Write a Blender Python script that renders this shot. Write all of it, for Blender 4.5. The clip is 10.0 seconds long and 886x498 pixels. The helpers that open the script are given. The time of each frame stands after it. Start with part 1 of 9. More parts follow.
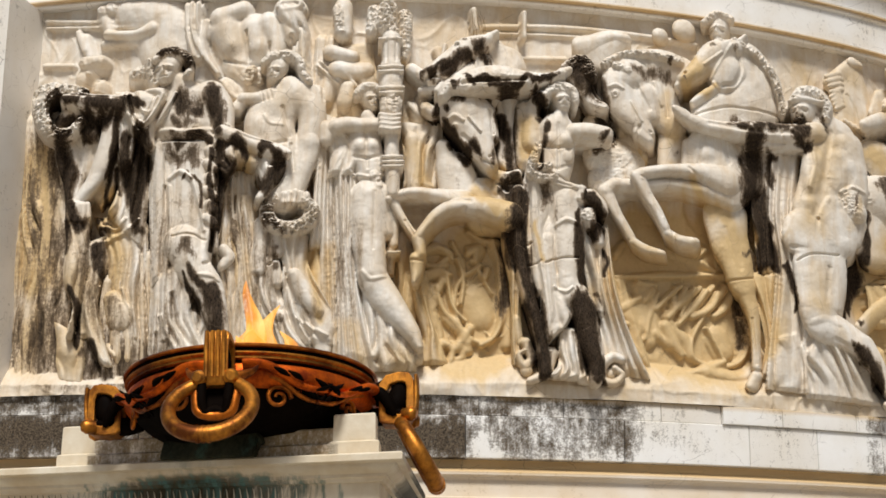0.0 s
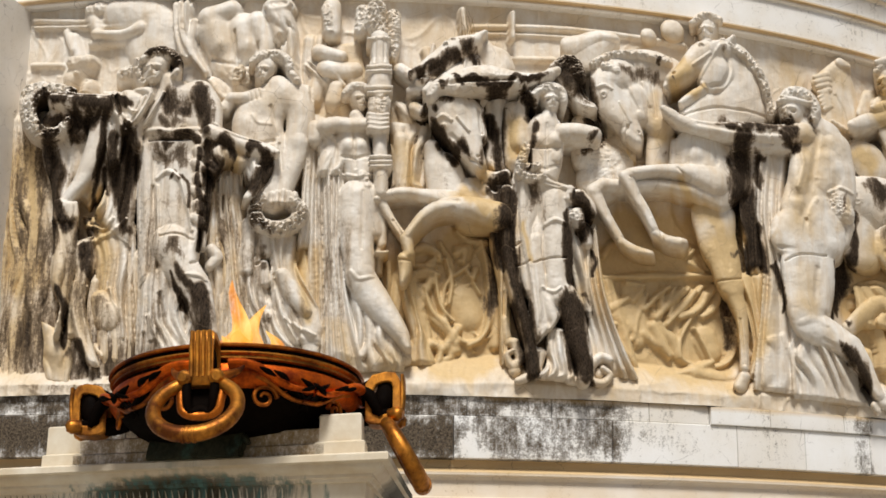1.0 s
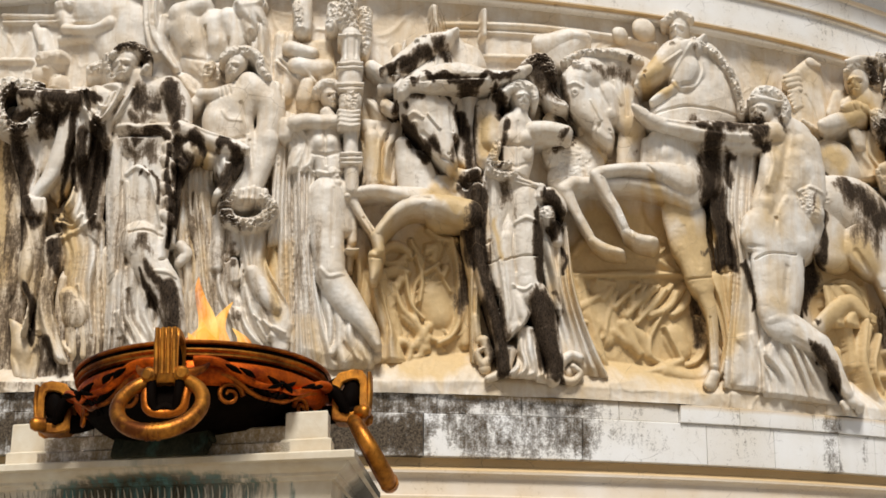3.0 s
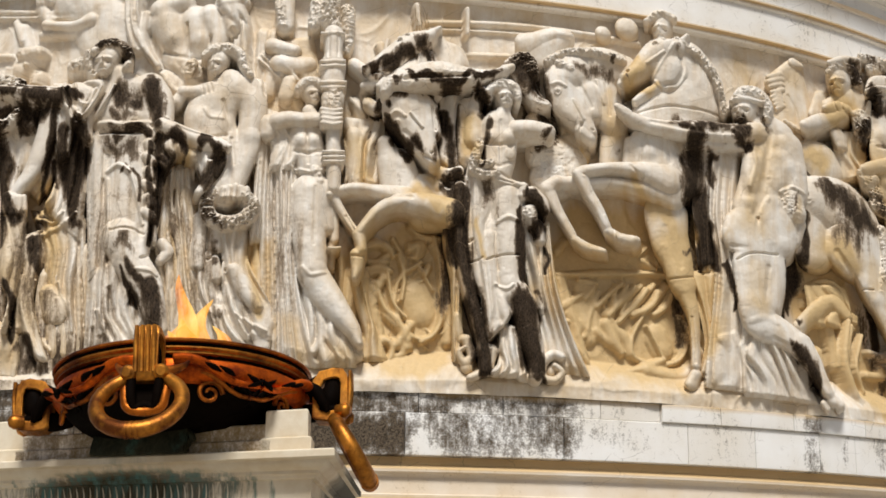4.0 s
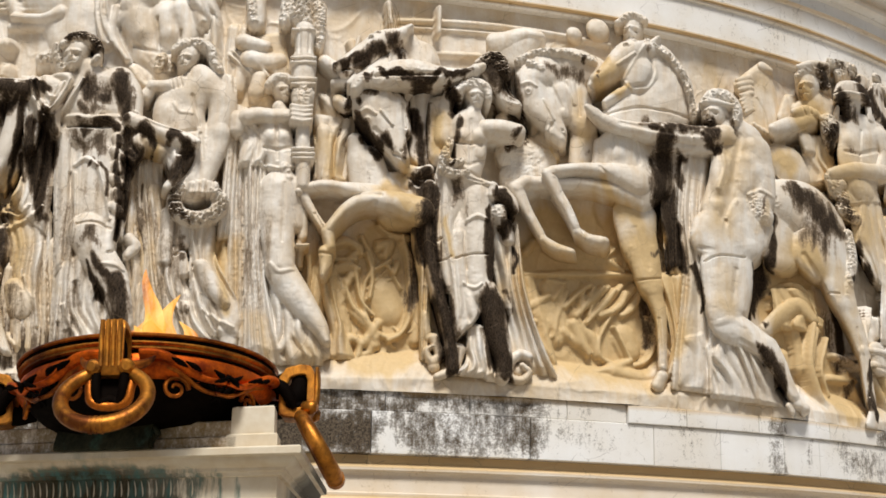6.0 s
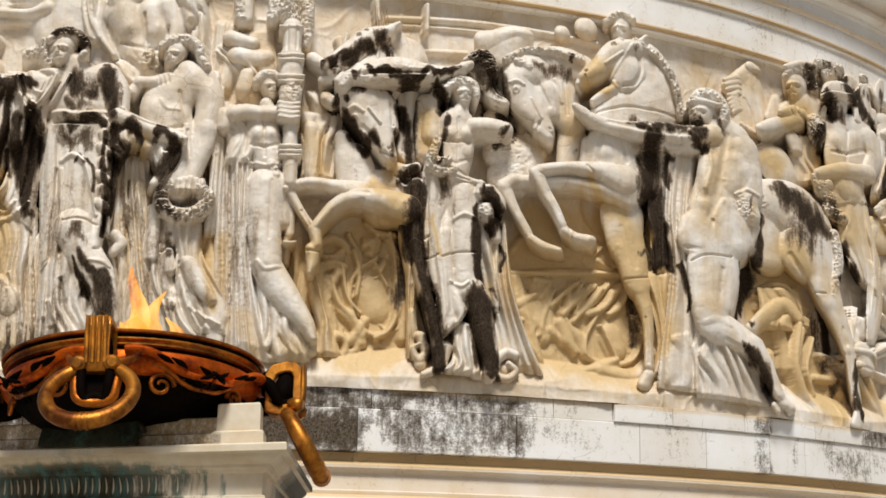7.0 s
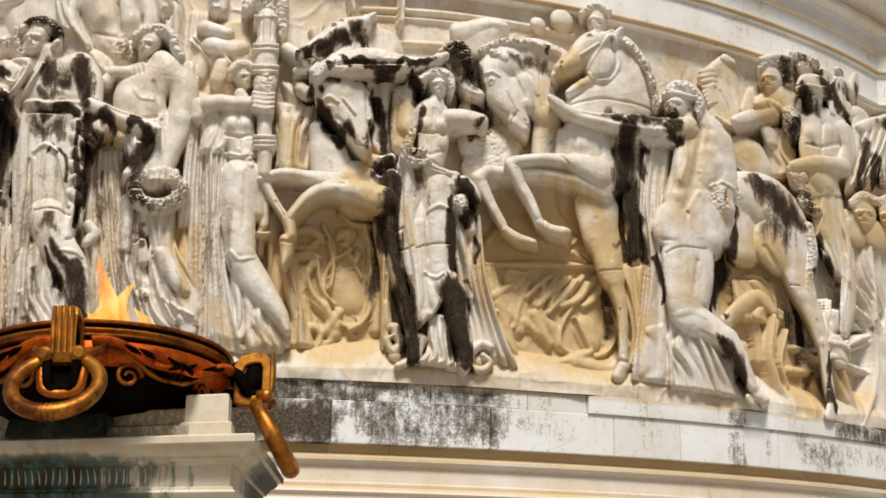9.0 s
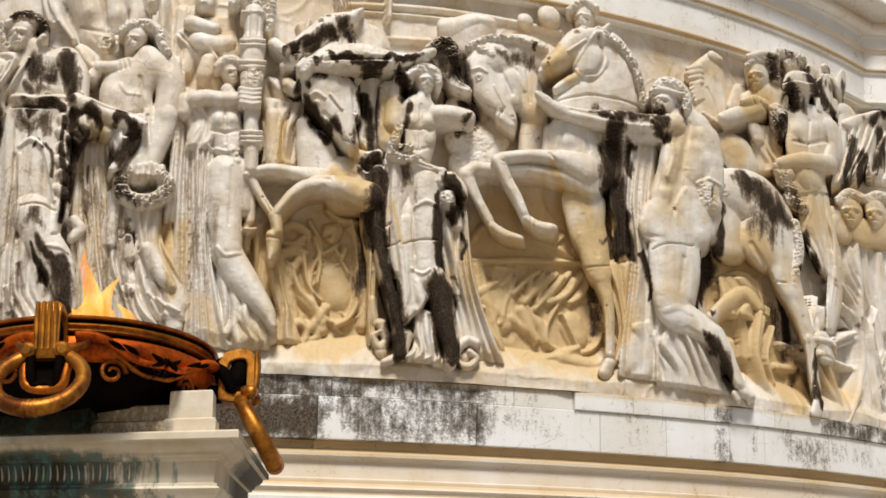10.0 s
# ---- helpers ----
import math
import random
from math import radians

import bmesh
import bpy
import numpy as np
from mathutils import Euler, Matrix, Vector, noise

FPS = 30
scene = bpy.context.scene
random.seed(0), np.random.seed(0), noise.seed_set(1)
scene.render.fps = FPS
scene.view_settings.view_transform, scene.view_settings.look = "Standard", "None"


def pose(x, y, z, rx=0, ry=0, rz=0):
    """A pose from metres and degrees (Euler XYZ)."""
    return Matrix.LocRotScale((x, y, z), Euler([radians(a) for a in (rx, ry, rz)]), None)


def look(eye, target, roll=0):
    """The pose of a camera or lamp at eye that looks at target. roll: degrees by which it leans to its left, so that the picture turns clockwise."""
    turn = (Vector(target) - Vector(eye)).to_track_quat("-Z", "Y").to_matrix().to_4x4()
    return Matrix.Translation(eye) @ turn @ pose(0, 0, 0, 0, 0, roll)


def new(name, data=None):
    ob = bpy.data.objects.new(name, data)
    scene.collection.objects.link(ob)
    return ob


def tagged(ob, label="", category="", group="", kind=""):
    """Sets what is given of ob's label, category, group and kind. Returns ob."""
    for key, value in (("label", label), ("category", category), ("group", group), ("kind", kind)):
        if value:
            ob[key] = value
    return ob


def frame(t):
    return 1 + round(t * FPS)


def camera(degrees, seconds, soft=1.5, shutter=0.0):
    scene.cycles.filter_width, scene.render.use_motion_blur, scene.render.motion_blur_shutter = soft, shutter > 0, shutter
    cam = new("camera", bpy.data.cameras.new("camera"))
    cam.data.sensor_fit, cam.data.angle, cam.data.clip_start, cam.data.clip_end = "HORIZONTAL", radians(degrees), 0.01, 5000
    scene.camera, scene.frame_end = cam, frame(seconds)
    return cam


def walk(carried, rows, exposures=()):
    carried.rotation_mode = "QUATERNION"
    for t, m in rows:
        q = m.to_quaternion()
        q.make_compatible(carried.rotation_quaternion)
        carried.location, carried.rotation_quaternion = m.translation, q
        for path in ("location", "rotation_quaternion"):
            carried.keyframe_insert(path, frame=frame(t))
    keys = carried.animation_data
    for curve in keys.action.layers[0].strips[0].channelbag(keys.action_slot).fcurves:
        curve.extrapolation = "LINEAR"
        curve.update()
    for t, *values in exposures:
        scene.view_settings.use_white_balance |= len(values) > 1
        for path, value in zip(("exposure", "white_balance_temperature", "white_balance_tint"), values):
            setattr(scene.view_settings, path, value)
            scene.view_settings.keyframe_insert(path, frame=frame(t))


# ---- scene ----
cam = camera(34.27, 10.0, soft=1.7)
PATH = [
    (0.0, pose(0.000, 0.000, 1.600, 103.972, -0.402, -0.000)),
    (0.5, pose(0.007, 0.005, 1.599, 103.990, -0.367, -0.205)),
    (1.0, pose(0.017, 0.008, 1.601, 103.982, -0.371, -0.391)),
    (1.5, pose(0.027, 0.010, 1.605, 103.937, -0.371, -0.616)),
    (2.0, pose(0.035, 0.014, 1.605, 103.923, -0.356, -0.867)),
    (2.5, pose(0.041, 0.019, 1.604, 103.911, -0.353, -1.138)),
    (4.0, pose(0.053, 0.042, 1.604, 103.874, -0.352, -2.153)),
    (4.5, pose(0.056, 0.046, 1.606, 103.859, -0.546, -2.535)),
    (5.0, pose(0.053, 0.050, 1.607, 103.859, -0.640, -2.896)),
    (5.5, pose(0.050, 0.053, 1.604, 103.866, -0.674, -3.228)),
    (7.0, pose(0.050, 0.065, 1.598, 103.812, -0.880, -4.122)),
    (7.5, pose(0.058, 0.066, 1.600, 103.739, -0.885, -4.336)),
    (8.0, pose(0.070, 0.070, 1.597, 103.694, -0.872, -4.542)),
    (8.5, pose(0.084, 0.076, 1.595, 103.613, -0.844, -4.735)),
    (9.0, pose(0.095, 0.077, 1.599, 103.501, -0.835, -4.935)),
    (9.5, pose(0.105, 0.078, 1.602, 103.399, -0.813, -5.154)),
    (10.0, pose(0.110, 0.081, 1.603, 103.341, -0.850, -5.411)),
]
walk(cam, PATH, exposures=[(0.0, 0.0), (10.0, 0.0)])

# ---- daylight ----
world = bpy.data.worlds.new("sky")
scene.world = world
world.use_nodes = True
wn = world.node_tree
sky = wn.nodes.new("ShaderNodeTexSky")
sky.sky_type, sky.sun_disc = "NISHITA", False
SUN_ELEVATION, SUN_ROTATION = radians(56), radians(182)
sky.sun_elevation, sky.sun_rotation = SUN_ELEVATION, SUN_ROTATION
sky.air_density, sky.dust_density = 1.0, 3.0
wn.links.new(sky.outputs[0], wn.nodes["Background"].inputs[0])
wn.nodes["Background"].inputs[1].default_value = 0.052
sun = new("sun", bpy.data.lights.new("sun", "SUN"))
sun.data.energy, sun.data.angle, sun.data.color = 3.95, radians(14), (1.0, 0.985, 0.955)
way = Vector((math.sin(SUN_ROTATION) * math.cos(SUN_ELEVATION), math.cos(SUN_ROTATION) * math.cos(SUN_ELEVATION), math.sin(SUN_ELEVATION)))
sun.matrix_world = look(way * 30, (0, 0, 0))


# ---- materials ----
def material(name):
    m = bpy.data.materials.new(name)
    m.use_nodes = True
    return m, m.node_tree, m.node_tree.nodes["Principled BSDF"]


def link(t, a, b):
    t.links.new(a, b)


def coords(t, scale):
    c, m = t.nodes.new("ShaderNodeNewGeometry"), t.nodes.new("ShaderNodeMapping")
    m.inputs["Scale"].default_value = scale
    link(t, c.outputs["Position"], m.inputs["Vector"])
    return m.outputs[0]


def noise_tex(t, scale, detail=6, rough=0.6, stretch=(1, 1, 1)):
    n = t.nodes.new("ShaderNodeTexNoise")
    n.inputs["Scale"].default_value, n.inputs["Detail"].default_value, n.inputs["Roughness"].default_value = scale, detail, rough
    link(t, coords(t, stretch), n.inputs["Vector"])
    return n.outputs["Fac"]


def ramp(t, fac, stops):
    r = t.nodes.new("ShaderNodeValToRGB")
    while len(r.color_ramp.elements) < len(stops):
        r.color_ramp.elements.new(0.5)
    for e, (p, c) in zip(r.color_ramp.elements, stops):
        e.position, e.color = p, (*c, 1) if len(c) == 3 else c
    link(t, fac, r.inputs[0])
    return r.outputs[0]


def grey(v):
    return (v, v, v)


def mix(t, fac, a, b, kind="MIX"):
    m = t.nodes.new("ShaderNodeMix")
    m.data_type, m.blend_type = "RGBA", kind
    for socket, v in ((m.inputs[0], fac), (m.inputs[6], a), (m.inputs[7], b)):
        if isinstance(v, (int, float)):
            socket.default_value = v
        elif isinstance(v, tuple):
            socket.default_value = (*v, 1)
        else:
            link(t, v, socket)
    return m.outputs[2]


def maths(t, op, a, b=0.0, clamp=False):
    m = t.nodes.new("ShaderNodeMath")
    m.operation, m.use_clamp = op, clamp
    for socket, v in ((m.inputs[0], a), (m.inputs[1], b)):
        if isinstance(v, (int, float)):
            socket.default_value = v
        else:
            link(t, v, socket)
    return m.outputs[0]


def bump(t, bsdf, height, strength, distance):
    b = t.nodes.new("ShaderNodeBump")
    b.inputs["Strength"].default_value, b.inputs["Distance"].default_value = strength, distance
    link(t, height, b.inputs["Height"])
    link(t, b.outputs[0], bsdf.inputs["Normal"])


def wear(t, base, grain_scale, amount, tone):
    """Fine dark pits and specks in a stone's colour."""
    pits = ramp(t, noise_tex(t, grain_scale, 5, 0.75), [(0.56, grey(0)), (0.70, grey(1))])
    return mix(t, maths(t, "MULTIPLY", pits, amount), base, tone)


def attr(t, name):
    a = t.nodes.new("ShaderNodeAttribute")
    a.attribute_name = name
    return a.outputs["Fac"]


MARBLE = (0.80, 0.75, 0.655)


def carved_marble():
    """Old carved marble: pale stone, ochre (patina and painted-in shade of hollows) and black crust where its two
    layers say.
    """
    m, t, b = material("carved_marble")
    cloud = noise_tex(t, 2.3, 8, 0.62)
    grain = noise_tex(t, 26.0, 6, 0.7)
    streak = noise_tex(t, 7.0, 6, 0.65, (1.5, 1.5, 0.22))
    base = mix(t, ramp(t, cloud, [(0.3, grey(0)), (0.7, grey(1))]), (0.755, 0.72, 0.66), (0.60, 0.51, 0.395))
    base = mix(t, maths(t, "MULTIPLY", ramp(t, streak, [(0.46, grey(0)), (0.68, grey(1))]), 0.6), base, (0.56, 0.43, 0.28))
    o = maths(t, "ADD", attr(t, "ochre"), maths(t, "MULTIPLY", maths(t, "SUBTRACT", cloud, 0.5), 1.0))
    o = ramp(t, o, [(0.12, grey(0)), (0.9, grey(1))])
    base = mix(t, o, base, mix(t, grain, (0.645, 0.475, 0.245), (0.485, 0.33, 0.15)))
    base = wear(t, base, 48.0, 0.28, (0.42, 0.33, 0.22))
    base = wear(t, base, 9.0, 0.22, (0.52, 0.40, 0.25))
    speck = noise_tex(t, 75.0, 5, 0.7, (1, 1, 0.5))
    soot_shade = attr(t, "soot_shade")
    rough = maths(t, "ADD", maths(t, "SUBTRACT", grain, 0.5), maths(t, "MULTIPLY", maths(t, "SUBTRACT", speck, 0.5), 0.9))
    rough = maths(t, "ADD", rough, maths(t, "MULTIPLY", maths(t, "SUBTRACT", streak, 0.5), 2.4))
    so = maths(t, "ADD", soot_shade, maths(t, "MULTIPLY", rough, maths(t, "ADD", maths(t, "MULTIPLY", soot_shade, 2.2), 0.12, True)))
    # rain has washed the crust off what faces the sky
    geo, sep = t.nodes.new("ShaderNodeNewGeometry"), t.nodes.new("ShaderNodeSeparateXYZ")
    link(t, geo.outputs["Normal"], sep.inputs[0])
    washed = ramp(t, sep.outputs[2], [(0.25, grey(0)), (0.75, grey(1))])
    so = maths(t, "SUBTRACT", maths(t, "MULTIPLY", so, 0.6), maths(t, "MULTIPLY", washed, 0.5))
    halo = ramp(t, so, [(0.06, grey(0)), (0.34, grey(0.8))])
    base = mix(t, halo, base, mix(t, cloud, (0.40, 0.27, 0.15), (0.22, 0.145, 0.085)))
    so = ramp(t, so, [(0.12, grey(0)), (0.30, grey(0.6)), (0.54, grey(1))])
    base = mix(t, so, base, mix(t, ramp(t, speck, [(0.35, grey(0)), (0.7, grey(1))]), (0.006, 0.004, 0.0025), (0.075, 0.05, 0.03)))
    crack = t.nodes.new("ShaderNodeTexVoronoi")
    crack.feature = "DISTANCE_TO_EDGE"
    crack.inputs["Scale"].default_value = 3.1
    warp = mix(t, 0.12, coords(t, (1, 1, 1)), noise_tex(t, 5.0), "ADD")
    link(t, warp, crack.inputs["Vector"])
    line = ramp(t, crack.outputs["Distance"], [(0.0, grey(1)), (0.012, grey(0))])
    base = mix(t, maths(t, "MULTIPLY", line, ramp(t, cloud, [(0.50, grey(0)), (0.62, grey(0.6))])), base, (0.20, 0.14, 0.09))
    link(t, base, b.inputs["Base Color"])
    link(t, mix(t, so, grey(0.58), grey(0.78)), b.inputs["Roughness"])
    link(t, mix(t, so, grey(0.5), grey(0.14)), b.inputs["Specular IOR Level"])
    bump(t, b, maths(t, "ADD", maths(t, "MULTIPLY", grain, 1.0), maths(t, "MULTIPLY", noise_tex(t, 90.0, 4), 0.5)), 0.75, 0.006)
    return m


def block_marble():
    """Sawn marble blocks with black crust in patches, streaks and fine cracks."""
    m, t, b = material("block_marble")
    info = t.nodes.new("ShaderNodeObjectInfo")
    cloud = noise_tex(t, 1.6, 8, 0.6)
    grain = noise_tex(t, 17.0, 10, 0.78)
    fine = noise_tex(t, 70.0, 5, 0.7)
    base = mix(t, ramp(t, cloud, [(0.35, grey(0)), (0.68, grey(1))]), (0.84, 0.83, 0.81), (0.74, 0.70, 0.63))
    base = mix(t, maths(t, "MULTIPLY", info.outputs["Random"], 0.35), base, (0.62, 0.54, 0.43))
    differ = maths(t, "MULTIPLY", maths(t, "SUBTRACT", info.outputs["Random"], 0.5), 0.55)
    so = maths(t, "ADD", attr(t, "soot_shade"), maths(t, "MULTIPLY", maths(t, "SUBTRACT", grain, 0.5), 1.7))
    so = maths(t, "ADD", so, maths(t, "MULTIPLY", maths(t, "SUBTRACT", fine, 0.5), 1.3))
    so = maths(t, "ADD", so, maths(t, "MULTIPLY", differ, maths(t, "GREATER_THAN", attr(t, "soot_shade"), 0.15)))
    so = maths(t, "ADD", so, maths(t, "MULTIPLY", maths(t, "SUBTRACT", cloud, 0.5), 1.1))
    so = maths(t, "ADD", so, maths(t, "MULTIPLY", maths(t, "SUBTRACT", noise_tex(t, 13.0, 6, 0.7, (1.6, 1.6, 0.3)), 0.5), 1.1))
    so = ramp(t, so, [(0.24, grey(0)), (0.48, grey(0.6)), (0.80, grey(1))])
    base = mix(t, so, base, mix(t, ramp(t, fine, [(0.35, grey(0)), (0.68, grey(1))]), (0.008, 0.006, 0.004), (0.17, 0.13, 0.09)))
    o = ramp(t, maths(t, "ADD", attr(t, "ochre"), maths(t, "MULTIPLY", maths(t, "SUBTRACT", cloud, 0.5), 0.5)), [(0.30, grey(0)), (0.95, grey(0.9))])
    base = mix(t, o, base, (0.58, 0.39, 0.17))
    crack = t.nodes.new("ShaderNodeTexVoronoi")
    crack.feature = "DISTANCE_TO_EDGE"
    crack.inputs["Scale"].default_value = 4.5
    link(t, mix(t, 0.2, coords(t, (1, 1, 1.3)), noise_tex(t, 4.0), "ADD"), crack.inputs["Vector"])
    line = ramp(t, crack.outputs["Distance"], [(0.0, grey(1)), (0.016, grey(0))])
    base = mix(t, maths(t, "MULTIPLY", line, ramp(t, noise_tex(t, 2.7, 3), [(0.50, grey(0)), (0.64, grey(0.75))])), base, (0.10, 0.07, 0.05))
    link(t, base, b.inputs["Base Color"])
    link(t, mix(t, so, grey(0.5), grey(0.9)), b.inputs["Roughness"])
    link(t, mix(t, so, grey(0.5), grey(0.1)), b.inputs["Specular IOR Level"])
    bump(t, b, maths(t, "ADD", grain, maths(t, "MULTIPLY", fine, 0.5)), 0.45, 0.005)
    return m


def bronze(name, light, dark, rough, green=0.0):
    """Rust-coloured patinated bronze."""
    m, t, b = material(name)
    n, f = noise_tex(t, 6.0, 8, 0.7), noise_tex(t, 40.0, 6, 0.7, (1, 1, 0.4))
    c = mix(t, ramp(t, n, [(0.42, grey(0)), (0.62, grey(1))]), light, dark)
    c = mix(t, ramp(t, f, [(0.50, grey(0)), (0.74, grey(0.6))]), c, tuple(v * 0.35 for v in dark))
    if green:
        c = mix(t, maths(t, "MULTIPLY", ramp(t, noise_tex(t, 11.0), [(0.5, grey(0)), (0.65, grey(1))]), green), c, (0.08, 0.14, 0.10))
    link(t, c, b.inputs["Base Color"])
    b.inputs["Metallic"].default_value = 0.85
    link(t, ramp(t, f, [(0.2, grey(rough - 0.1)), (0.8, grey(rough + 0.18))]), b.inputs["Roughness"])
    bump(t, b, maths(t, "ADD", n, f), 0.4, 0.004)
    return m


def flame_material():
    m, t, b = material("flame")
    out = t.nodes["Material Output"]
    e, clear, mixer = t.nodes.new("ShaderNodeEmission"), t.nodes.new("ShaderNodeBsdfTransparent"), t.nodes.new("ShaderNodeMixShader")
    n = noise_tex(t, 9.0, 4, 0.6, (1, 1, 0.45))
    link(t, ramp(t, n, [(0.3, (1.0, 0.16, 0.015)), (0.52, (1.0, 0.40, 0.05)), (0.75, (1.0, 0.72, 0.25))]), e.inputs[0])
    e.inputs[1].default_value = 1.35
    link(t, ramp(t, n, [(0.32, grey(0.08)), (0.65, grey(0.75))]), mixer.inputs[0])
    link(t, clear.outputs[0], mixer.inputs[1])
    link(t, e.outputs[0], mixer.inputs[2])
    link(t, mixer.outputs[0], out.inputs[0])
    return m


CARVED, BLOCK = carved_marble(), block_marble()
RUST = bronze("rust_bronze", (0.74, 0.135, 0.006), (0.22, 0.028, 0.003), 0.5)
# near-black, no sheen: the shade of underside and hollows put into the colour
DARK_SHADE_BRONZE = bronze("dark_shade_bronze", (0.004, 0.002, 0.001), (0.002, 0.001, 0.0006), 0.7)
DARK_SHADE_BRONZE.node_tree.nodes["Principled BSDF"].inputs["Specular IOR Level"].default_value = 0.03
DARK_SHADE_BRONZE.node_tree.nodes["Principled BSDF"].inputs["Metallic"].default_value = 0.0
MID_BRONZE = bronze("mid_bronze", (0.50, 0.14, 0.013), (0.10, 0.022, 0.004), 0.40)
GOLD_BRONZE = bronze("gold_bronze", (0.56, 0.22, 0.026), (0.14, 0.038, 0.006), 0.42, 0.08)
GREEN_BRONZE = bronze("green_bronze", (0.060, 0.055, 0.028), (0.022, 0.022, 0.012), 0.6, 0.6)
FLAME = flame_material()
STRAW, _t, _b = material("straw")
link(_t, mix(_t, noise_tex(_t, 40.0), (0.30, 0.20, 0.09), (0.13, 0.08, 0.03)), _b.inputs["Base Color"])


def paving():
    m, t, b = material("paving")
    c = mix(t, noise_tex(t, 3.0), (0.35, 0.31, 0.25), (0.25, 0.22, 0.175))
    link(t, c, b.inputs["Base Color"])
    b.inputs["Roughness"].default_value = 0.7
    bump(t, b, noise_tex(t, 30.0), 0.3, 0.004)
    return m


# ---- the drum: u runs along its face, z up, d outwards, all in metres ----
CX, CY, R = -1.042, 22.010, 10.400
U0, U1 = -2.70, 7.80


def on_drum(u, z, d):
    a = u / R
    return CX + (R + d) * np.sin(a), CY - (R + d) * np.cos(a), z


def part(name, bm, mat, parent=None, label="", smooth=True):
    me = bpy.data.meshes.new(name)
    bmesh.ops.recalc_face_normals(bm, faces=bm.faces)
    bm.to_mesh(me)
    bm.free()
    me.materials.append(mat)
    if smooth:
        me.polygons.foreach_set("use_smooth", [True] * len(me.polygons))
        me.set_sharp_from_angle(angle=radians(38))
    ob = new(name, me)
    if parent is not None:
        ob.parent = parent
    return tagged(ob, label)


def mesh_of(name, verts, faces, mat, layers=None, smooth=True):
    me = bpy.data.meshes.new(name)
    me.from_pydata(np.asarray(verts).tolist(), [], np.asarray(faces).tolist() if isinstance(faces, np.ndarray) else faces)
    me.materials.append(mat)
    for key, values in (layers or {}).items():
        me.attributes.new(key, "FLOAT", "POINT").data.foreach_set("value", np.asarray(values, dtype=np.float32))
    me.polygons.foreach_set("use_smooth", [smooth] * len(me.polygons))
    return new(name, me)


def hashed(i, j, seed):
    v = np.sin(i * 127.1 + j * 311.7 + seed * 74.7) * 43758.5453
    return v - np.floor(v)


def value_noise(x, y, seed=0):
    i, j = np.floor(x), np.floor(y)
    a, b = x - i, y - j
    a, b = a * a * (3 - 2 * a), b * b * (3 - 2 * b)
    low = hashed(i, j, seed) * (1 - a) + hashed(i + 1, j, seed) * a
    high = hashed(i, j + 1, seed) * (1 - a) + hashed(i + 1, j + 1, seed) * a
    return low * (1 - b) + high * b


def tendrils(u, z, size, seed):
    """Curling thin ridges, 0 to 1: the level lines of a drifting noise."""
    a = u / size + 1.3 * value_noise(u / size * 0.7, z / size * 0.7, seed + 1)
    b = z / size * 0.6 + 1.3 * value_noise(u / size * 0.7, z / size * 0.7, seed + 2)
    n = value_noise(a, b, seed)
    return np.clip(1 - np.abs(n - 0.5) * 7, 0, 1) ** 1.5


def spline(pts, steps):
    """Points along a smooth line through pts (rows of any width)."""
    p = np.array(pts, dtype=float)
    if len(p) == 1:
        p = np.vstack([p, p + 1e-4])
    if len(p) == 2:
        k = np.linspace(0, 1, steps + 1)[:, None]
        return p[0] * (1 - k) + p[1] * k
    q = np.vstack([2 * p[0] - p[1], p, 2 * p[-1] - p[-2]])
    out = []
    for i in range(len(p) - 1):
        a, b, c, e = q[i:i + 4]
        for k in np.linspace(0, 1, steps, endpoint=False):
            out.append(0.5 * (2 * b + (c - a) * k + (2 * a - 5 * b + 4 * c - e) * k * k + (3 * b - a - 3 * c + e) * k ** 3))
    return np.array(out + [p[-1]])


def near(line, uu, zz):
    """For points (uu, zz): distance to a tapered line as a share of its radius, with sign; the place along it; d there; its radius."""
    a, b = line[:-1], line[1:]
    best = np.full(uu.shape, 9.0)
    side, along, deep, rad = (np.zeros(uu.shape) for _ in range(4))
    run = 0.0
    for p, q in zip(a, b):
        du, dz = q[0] - p[0], q[1] - p[1]
        length = math.hypot(du, dz) + 1e-9
        k = np.clip(((uu - p[0]) * du + (zz - p[1]) * dz) / length ** 2, 0, 1)
        r = p[2] + (q[2] - p[2]) * k
        eu, ez = uu - p[0] - du * k, zz - p[1] - dz * k
        s = np.hypot(eu, ez) / r
        hit = s < best
        best = np.where(hit, s, best)
        side = np.where(hit, np.sign(eu * dz - ez * du), side)
        along = np.where(hit, run + k * length, along)
        deep = np.where(hit, p[3] + (q[3] - p[3]) * k, deep)
        rad = np.where(hit, r, rad)
        run += length
    return best, side, along, deep, rad


def limb(*pts, d=0.1, h=0.1, folds=0, amp=0.02, curl=0.0, cut=False, soft=1.0):
    """A rounded, tapered stroke of carving through pts (u, z, radius[, d]); h is how far it swells, folds the pleats along it, curl the height of locks or fur, soft (over 1) a gentle edge."""
    rows = [(p[0], p[1], p[2], p[3] if len(p) > 3 else d) for p in pts]
    return rows, h, folds, amp, curl, cut, soft


def ridge(*pts, h=0.02):
    """A soft ridge (h below 0: a groove) laid over what is already carved, through pts (u, z, half width)."""
    return [(p[0], p[1], p[2], 0.0) for p in pts], h, 0, 0.0, 0.0, "ridge", 1.0


def drape(one, other, d=0.0, h=0.06, n=5, amp=0.025, e=None):
    """Cloth that hangs between two edge lines of (u, z), in n folds that run along them; it stands d out at one, e at the other and swells by h."""
    rows = [(p[0], p[1], 0.02, d) for p in one] + [(p[0], p[1], 0.02, d if e is None else e) for p in other]
    return rows, h, n, amp, 0.0, ("drape", len(one)), 1.0


def hung(rows, split, n, h, amp, uu, zz, k, seed):
